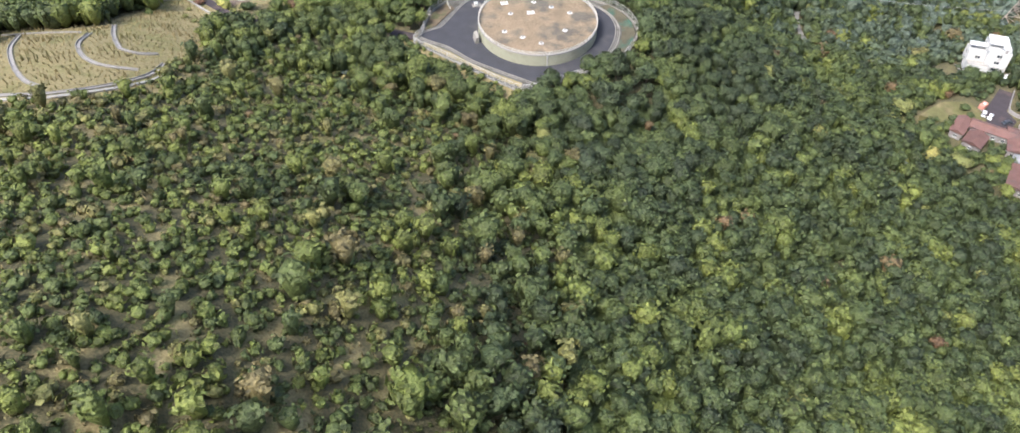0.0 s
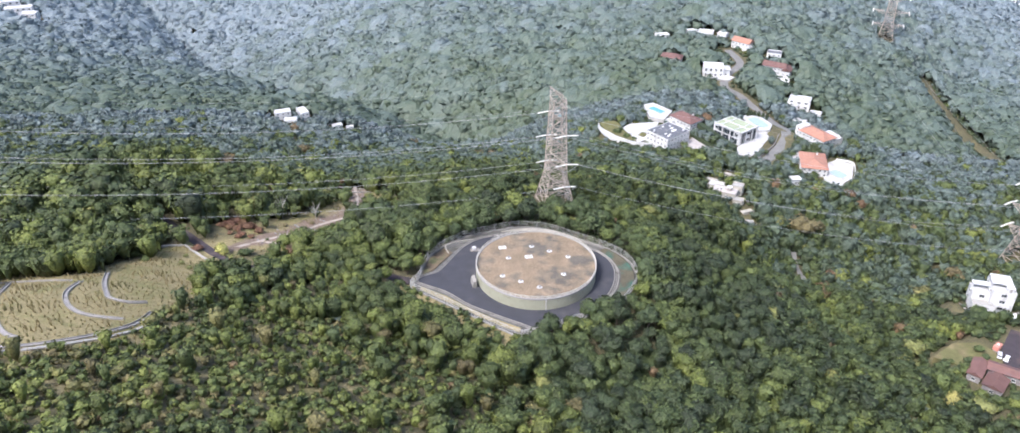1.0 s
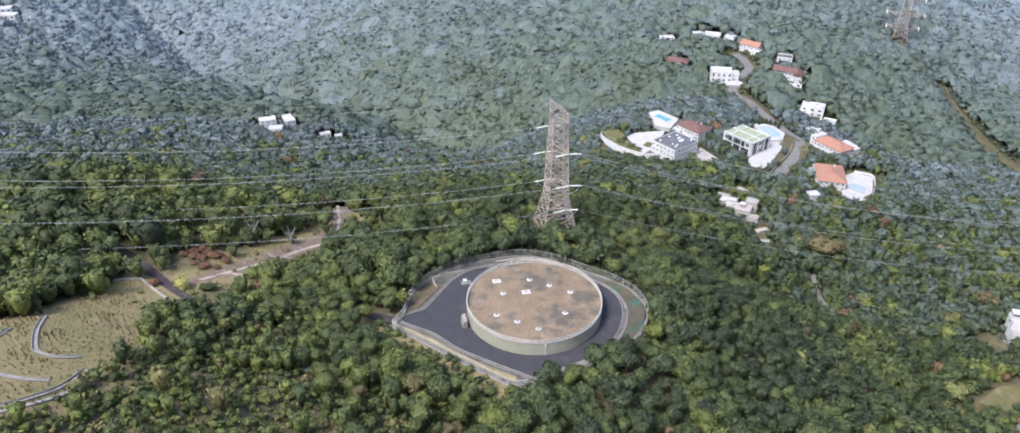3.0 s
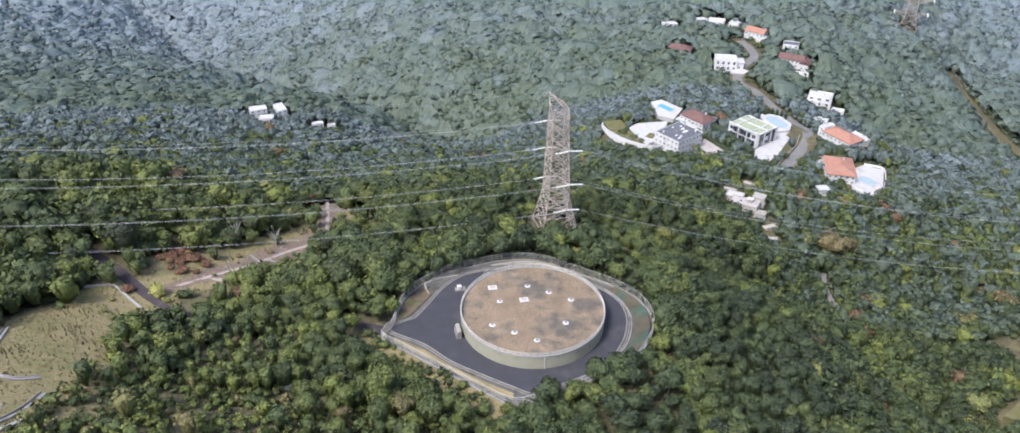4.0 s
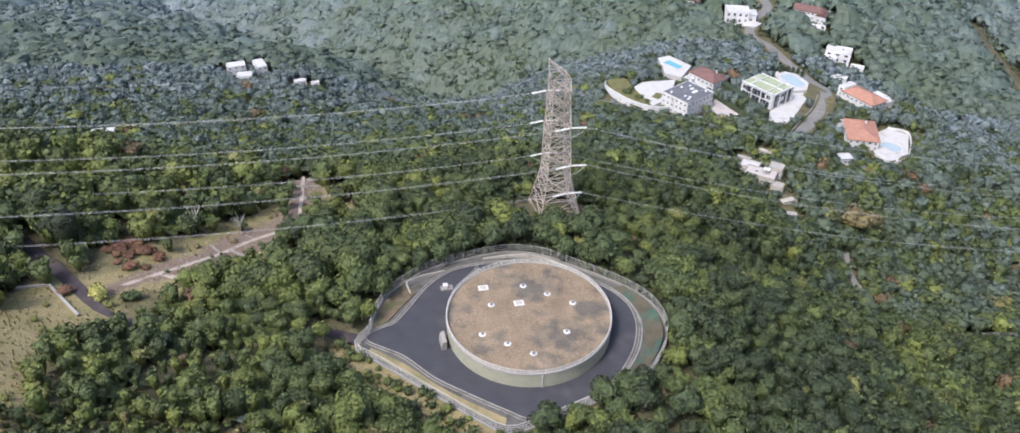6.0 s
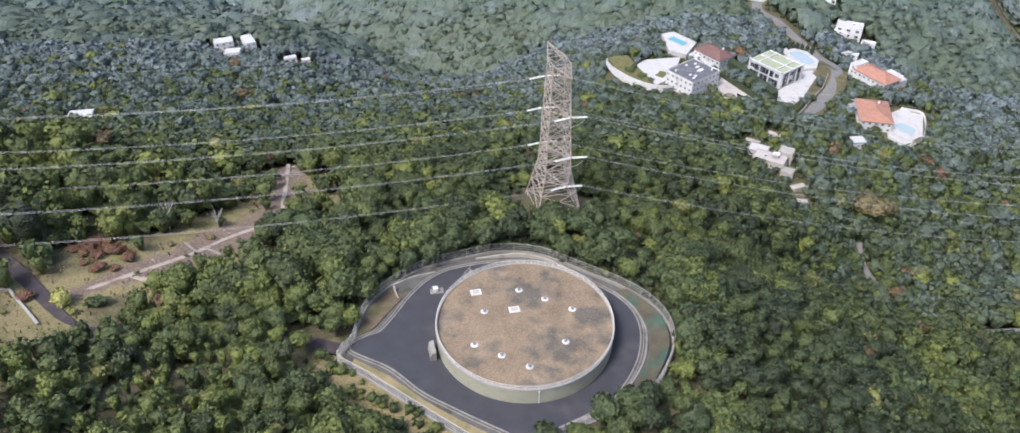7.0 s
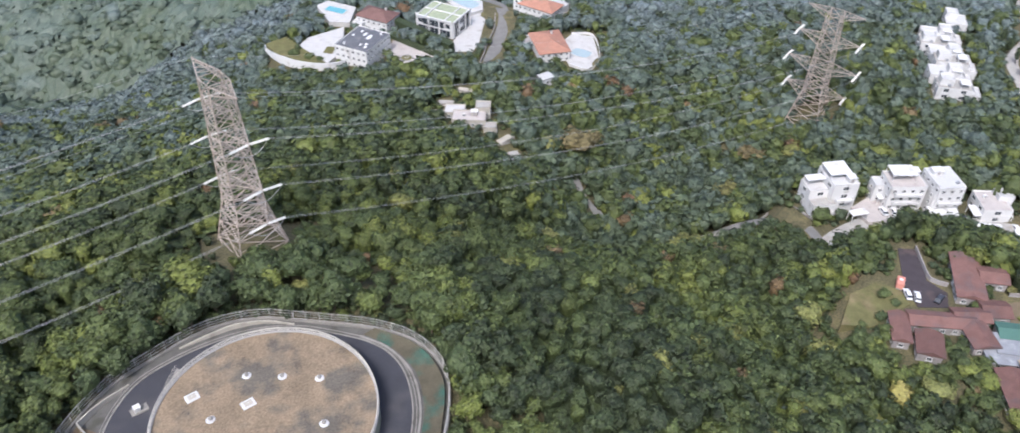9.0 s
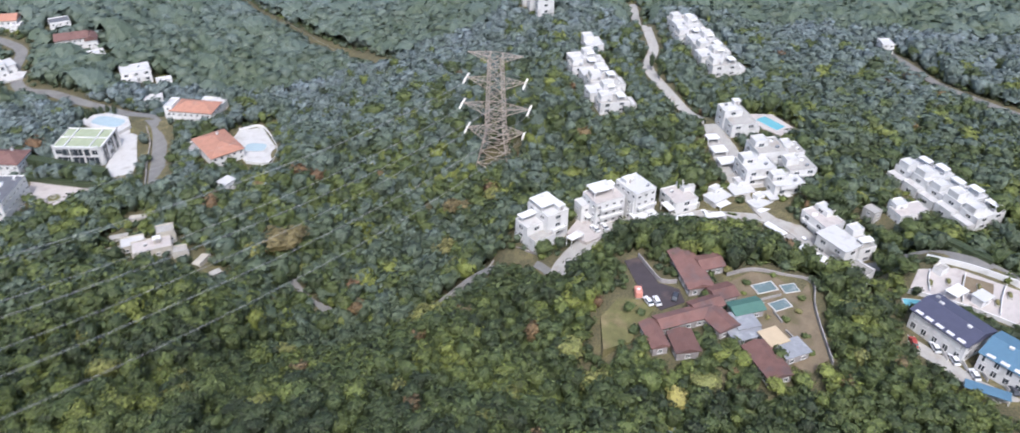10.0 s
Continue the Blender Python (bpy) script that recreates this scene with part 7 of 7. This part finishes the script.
    for a, b in (((-81, 108.7), (-70, 108)), ((-80, 96), (-71, 95.5)), ((-84, 36), (-76, 31)), ((-90, 38), (-85, 33))):
        st = thing("masonry_step", pose(0, 0, 0), "low rough masonry step across the track", "step", "track steps")
        wall_along([a, ((a[0] + b[0]) / 2, (a[1] + b[1]) / 2), b], 0.5, 0.5, None, "wall", CONCRETE, st)
    CLEAR_POLYS.append((np.array([(-158, -35), (-150, -56), (-131, -95), (-113, -93), (-99, -80), (-97, -66), (-99, -52), (-104, -30), (-101, -8), (-110, 6), (-121, 6), (-126, -16), (-129, -36)], float), 0))


build_west()


# ---- single trees, shrubs and hedges ----
def tint_mesh(me, value):
    at = me.attributes.new("tint", "FLOAT", "POINT")
    at.data.foreach_set("value", np.full(len(me.vertices), value, np.float32))


def crown_mesh(rng, tint, core, quads, leaf, flat):
    V, F = crown_shape(rng, core, quads, leaf, flat)
    me = mesh_of("crown", V, F, LEAF)
    tint_mesh(me, tint)
    return me


def trunk_mesh(rng, h=1.0, lean=0.15):
    """A tapered trunk with limbs, for a crown of radius 1 that sits h up."""
    V, F = [], []

    def limb(a, b, r0, r1):
        a, b = np.array(a), np.array(b)
        k = len(V)
        d = (b - a) / np.linalg.norm(b - a)
        u = np.cross(d, (0.3, 0.9, 0.1))
        u /= np.linalg.norm(u)
        w = np.cross(d, u)
        for p, r in ((a, r0), ((a + b) / 2 + u * 0.03, (r0 + r1) / 2), (b, r1)):
            V.extend(p + (u * math.cos(t) + w * math.sin(t)) * r for t in np.arange(6) * 1.0472)
        for s in range(2):
            F.extend((k + 6 * s + i, k + 6 * s + (i + 1) % 6, k + 6 * s + 6 + (i + 1) % 6, k + 6 * s + 6 + i) for i in range(6))
    fork = (lean * rng.randn(), lean * rng.randn(), h * 0.55)
    limb((0, 0, -0.6), fork, 0.085, 0.06)
    for k in range(5):
        a = k * 1.257 + rng.rand()
        limb(fork, (math.cos(a) * 0.5, math.sin(a) * 0.5, h + 0.1 + 0.25 * rng.rand()), 0.045, 0.015)
    return mesh_of("trunk", V, F, BARK)


TREE_RNG = np.random.RandomState(11)
TRUNKS = [trunk_mesh(TREE_RNG) for _ in range(4)]
CROWNS = [crown_mesh(TREE_RNG, 0.03 + 0.55 * k / 23, 2, 170, 0.115, 0.85) for k in range(24)]


def tree(x, y, r, label, crown=None, group="", tall=1.0, category="tree"):
    z = ground(x, y).item()
    t = thing("tree", pose(x, y, z, 0, 0, TREE_RNG.rand() * 360) @ Matrix.Diagonal((r, r, r * tall, 1)), label, category, group)
    put("trunk", TRUNKS[TREE_RNG.randint(4)], t)
    put("crown", crown or CROWNS[TREE_RNG.randint(4, 14)], t, pose(0, 0, 0.95))
    return t


def shrub(x, y, r, label, tint, flat=0.7, quads=150):
    z = ground(x, y).item()
    s = thing("shrub", pose(x, y, z, 0, 0, TREE_RNG.rand() * 360) @ Matrix.Diagonal((r, r, r, 1)), label, "shrub")
    put("foliage", crown_mesh(TREE_RNG, tint, 2, quads, 0.12, flat), s, pose(0, 0, 0.35))
    put("stem", TRUNKS[0], s, Matrix.Diagonal((0.6, 0.6, 0.5, 1)))
    return s


def build_named_trees():
    # spots cleared so that bushes and forecourt show from the camera
    CLEAR_SPOTS.extend([(-97, 2, 8), (-93, 9, 6), (110, 226, 9), (119, 217, 7), (-104, -7, 7), (-105, 1, 8.5), (-106, 25, 9), (-100, 8, 6)])
    shrub(-105.6, 5.2, 3.3, "rounded bright yellow bush beside the service road", 1.0, 0.8)
    shrub(-102, 1.0, 1.6, "small yellow-green bush beside the yellow one", 0.835)
    shrub(-114.5, 5.5, 2.0, "small red-leaved bush by the road kerb", 0.95)
    rust = np.random.RandomState(31)
    for k in range(26):
        a, d = rust.rand() * 6.28, math.sqrt(rust.rand())
        shrub(-106 + 8.5 * d * math.cos(a), 26 + 7 * d * math.sin(a), 1.3 + 1.1 * rust.rand(), "low rust-brown scrub beside the bare track", 0.935 + 0.02 * rust.rand(), 0.6, 150)
    for k in range(16):
        x, y = TRACK[2 + k % 9]
        shrub(x + 5.5 * rust.randn(), y + 4 * rust.randn(), 0.7 + 0.7 * rust.rand(), "small olive bush on the bare soil by the track", (0.86, 0.3, 0.89, 0.2)[k % 4], 0.65, 60)
    for x, y, r, ti in ((-128, 0, 2.6, 0.22), (-131, -5, 3.0, 0.3), (-125.5, -9, 1.8, 0.4), (-133, 1.5, 2.4, 0.18), (-116, -1, 1.0, 0.83), (-114, -9, 1.2, 0.84), (-109.5, -14, 1.1, 0.83)):
        shrub(x, y, r, "rounded green bush on the grass terrace" if ti < 0.5 else "tuft of tall yellowish grass on the terrace", ti, 0.7, 150)
    shrub(-98, 5.5, 3.0, "dark green rounded shrub near the track", 0.2, 0.7)
    for x, y, r, ti, lab in ((140.5, 127.5, 8.5, 0.885, "large olive-brown tree with a broad crown"), (143, 60, 6, 0.84, "yellow-green tree beside the valley road"), (-13, 33, 3.4, 0.9, "bare greyish-brown tree behind the fence"), (20, 32, 2.6, 0.93, "reddish-brown small tree behind the fence"),
                             (15, 31.5, 2.4, 0.835, "yellowish small tree behind the fence"), (46, 34, 2.6, 0.94, "reddish-brown tree on the slope"), (150, 100, 6, 0.62, "light yellow-green tree in the valley"), (190, 96, 6, 0.86, "olive tree above the valley road"),
                             (137, 2, 4.5, 0.83, "bright yellow-green bamboo clump"), (128, -12, 4.5, 0.84, "bright yellow-green clump near the compound"), (144, -33, 4.0, 0.83, "yellow-green bamboo clump below the compound"), (135, -30, 4.0, 0.985, "yellow flowering tree below the compound"),
                             (152, 12, 4.5, 0.62, "light green bamboo clump beside the lane"), (158, 14, 4.5, 0.6, "light green bamboo clump beside the lane"), (147, 20, 4.5, 0.55, "light green tree beside the lane"), (215, 112, 7, 0.89, "autumn-brown tree near the pylon"), (228, 105, 6, 0.84, "olive-yellow tree near the pylon")):
        tree(x, y, r, lab, crown_mesh(TREE_RNG, ti, 2, 220, 0.11, 0.75), "", 0.9)
    for x, y, r, ti in ((146, -27, 3.0, 0.55), (151, -29, 2.6, 0.35), (156, -31, 3.2, 0.6), (161, -32, 2.6, 0.4), (158, -36, 2.8, 0.58), (152, -40, 3.0, 0.3), (155, -47, 3.2, 0.62), (161, -51, 3.0, 0.5), (167, -55, 3.2, 0.6), (143, -20, 2.8, 0.3), (140, -12, 3.0, 0.25), (157, -3, 2.2, 0.3), (186, -1, 3.4, 0.2), (192, -8, 3.0, 0.25), (189, -16, 2.0, 0.86), (204, -30, 3.4, 0.35), (205, -40, 3.6, 0.3), (196, -47, 3.4, 0.4), (186, -50, 3.4, 0.3), (178, -57, 3.2, 0.45)):
        tree(x, y, r, "green garden tree growing against the compound buildings" if ti < 0.5 else "yellow-green bamboo clump beside the compound buildings", crown_mesh(TREE_RNG, ti, 2, 150, 0.12, 0.9), "compound trees", 0.75)
    for x, y, r, ti in GARDEN_SHRUBS:
        shrub(x, y, r, "rounded shrub in the dry compound garden", ti, 0.75, 90)
    # leafless trees
    for x, y, h in ((-96, 44, 9), (-84, 47, 7), (-70, 12, 6), (-14.5, 35, 5)):
        z = ground(x, y).item()
        t = thing("bare_tree", pose(x, y, z), "leafless pale grey tree with thin limbs", "tree", "bare trees")
        V, F = [], []
        rng = np.random.RandomState(int(h * 10))
        v, f = tube([(0, 0, -0.5), (0.1, 0, h * 0.3), (0.3, 0.1, h * 0.6)], 0.16, 5)
        put("trunk", mesh_of("trunk", v, f, PALE), t)
        for k in range(12):
            a, s = rng.rand() * 6.28, 0.25 + 0.4 * rng.rand()
            p0 = np.array([0.2 * s, 0.06 * s, h * s])
            p1 = p0 + np.array([math.cos(a), math.sin(a), 1.2]) * h * 0.16
            p2 = p1 + np.array([math.cos(a + 0.5), math.sin(a + 0.5), 1.6]) * h * 0.16
            v, f = tube([p0, p1, p2], 0.06, 4)
            put("limb", mesh_of("limb", v, f, PALE), t)
    # clipped dark hedges and slim cypresses by the villas
    hedge = mesh_hedge()
    for x, y, l, t in ((121.5, 255, 42, -67), (116.4, 246.5, 35, -61)):
        h = thing("hedge", pose(x, y, -73, 0, 0, t) @ Matrix.Diagonal((l / 10, 1.9 if l > 40 else 1, 1.7 if l > 40 else 0.8, 1)), "tall clipped dark green hedge between the villas", "hedge")
        put("foliage", hedge, h)
        part("stems", box(-4.8, 4.8, -0.2, 0.2, -0.5, 0.8), BARK, h)
    for x, y, l, t in ((258, -64, 20, 82), (259.5, -84, 20, 88)):
        h = thing("hedge", pose(x, y, ground(x, y).item(), 0, 0, t) @ Matrix.Diagonal((l / 10, 1.5, 1.3, 1)), "dark green hedge row behind the lane", "hedge")
        put("foliage", hedge, h)
        part("stems", box(-4.8, 4.8, -0.2, 0.2, -0.5, 0.8), BARK, h)
    dark = crown_mesh(TREE_RNG, 0.02, 2, 120, 0.12, 3.2)
    for x, y, r in ((128, 190, 1.3), (131, 187, 1.2), (126, 196, 1.2), (151, 290, 1.2), (153.5, 291.5, 1.2), (156, 292, 1.2), (158.5, 291, 1.2), (161, 289.5, 1.2), (163, 287, 1.2), (330, 92, 1.6), (334, 99, 1.6), (338, 106, 1.6), (324, 84, 1.5)):
        t = thing("cypress", pose(x, y, ground(x, y).item()) @ Matrix.Diagonal((r, r, r, 1)), "slim dark green cypress beside the houses", "tree", "cypresses")
        put("crown", dark, t, pose(0, 0, 2.8))
        put("trunk", TRUNKS[1], t)
    # garden trees inside the villa grounds
    for x, y, r in ((60, 262, 3), (66, 256, 2.6), (70, 252, 2.2), (63, 267, 2.4), (129, 222, 2.6), (133, 222, 2.6), (163, 228, 3), (158, 216, 3), (160, 205, 3.2), (166, 198, 3), (177, 238, 2.8), (172, 243, 3), (149, 236, 2.0), (126.5, 236, 2.0),
                    (228, 8, 4.2), (222, 13, 4.4), (215, 19, 4.4), (234, 1, 4.2), (235, -7, 3.8), (229, -6, 4.2), (222, 0, 4.4), (214, 8, 4.2), (207, 15, 3.8), (199, 19, 3.6), (191, 23, 3.4), (205, -11, 4), (198, -14, 3.6), (212, -17, 4.4), (220, -21, 4.6), (228, -17, 4),
                    (186, 47, 3.6), (181, 30, 3.4), (176, 24, 4), (170, 19, 4.2), (163, 17, 3.6), (262, -24, 4.2), (268, -20, 5), (266, -12, 4.4), (258, -42, 4), (264, -48, 4.4), (272, -56, 4.6), (270, -66, 4.4), (262, -60, 4), (243, -46, 3.8), (238, -50, 3.6), (234, -54, 3.6)):
        tree(x, y, r, "dark green garden tree beside the houses", None, "garden trees")


def mesh_hedge():
    rng = np.random.RandomState(3)
    bm = box(-5, 5, -1.0, 1.0, 0.3, 3.0)
    bmesh.ops.subdivide_edges(bm, edges=bm.edges, cuts=5, use_grid_fill=True)
    for v in bm.verts:
        v.co += Vector((0.02, 0.16, 0.16)) * noise.noise(v.co * Vector((6, 1.5, 1.5)))
    me = bpy.data.meshes.new("foliage")
    bm.to_mesh(me)
    bm.free()
    me.materials.append(LEAF)
    tint_mesh(me, 0.03)
    return me


build_named_trees()


def build_tufts():
    """Dry grass clumps over the open slopes."""
    rng = np.random.RandomState(9)
    gx, gy = np.meshgrid(np.arange(-165, 30, 1.5), np.arange(-240, 115, 1.5))
    gx = gx.ravel() + rng.rand(gx.size) * 1.3
    gy = gy.ravel() + rng.rand(gy.size) * 1.3
    keep = rng.rand(gx.size) < 0.8 * dryness(gx, gy) * (1 - 0.85 * beside_track(gx, gy, 12))
    keep &= np.hypot(gx + 2, gy + 1) > 42
    for pts, half in CLEAR_LINES[-14:]:
        idx = np.nonzero(keep)[0]
        d = np.hypot(gx[idx, None] - pts[None, :, 0], gy[idx, None] - pts[None, :, 1]).min(1)
        keep[idx[d < 1.4]] = False
    gx, gy = gx[keep], gy[keep]
    gz = ground(gx, gy)
    n = len(gx)
    V = np.zeros((n, 5, 3, 3))
    for k in range(5):
        a, s, h = rng.rand(n) * 6.28, 0.1 + 0.14 * rng.rand(n), 0.25 + 1.1 * patches(gx, gy, 22, 37) ** 2 + 0.3 * rng.rand(n)
        c, d = np.cos(a), np.sin(a)
        V[:, k, 0] = np.stack([gx - d * s, gy + c * s, gz - 0.1], 1)
        V[:, k, 1] = np.stack([gx + d * s, gy - c * s, gz - 0.1], 1)
        V[:, k, 2] = np.stack([gx + c * s * 2, gy + d * s * 2, gz + h], 1)
    V = V.reshape(-1, 3)
    F = np.arange(len(V)).reshape(-1, 3)
    ob = new("dry_grass", mesh_of("dry_grass", V, F.tolist(), DRY))
    tagged(ob, "tufts of dry straw-coloured grass on the open slopes", "grass", kind="stuff")


build_ground()
build_tufts()
build_woods()
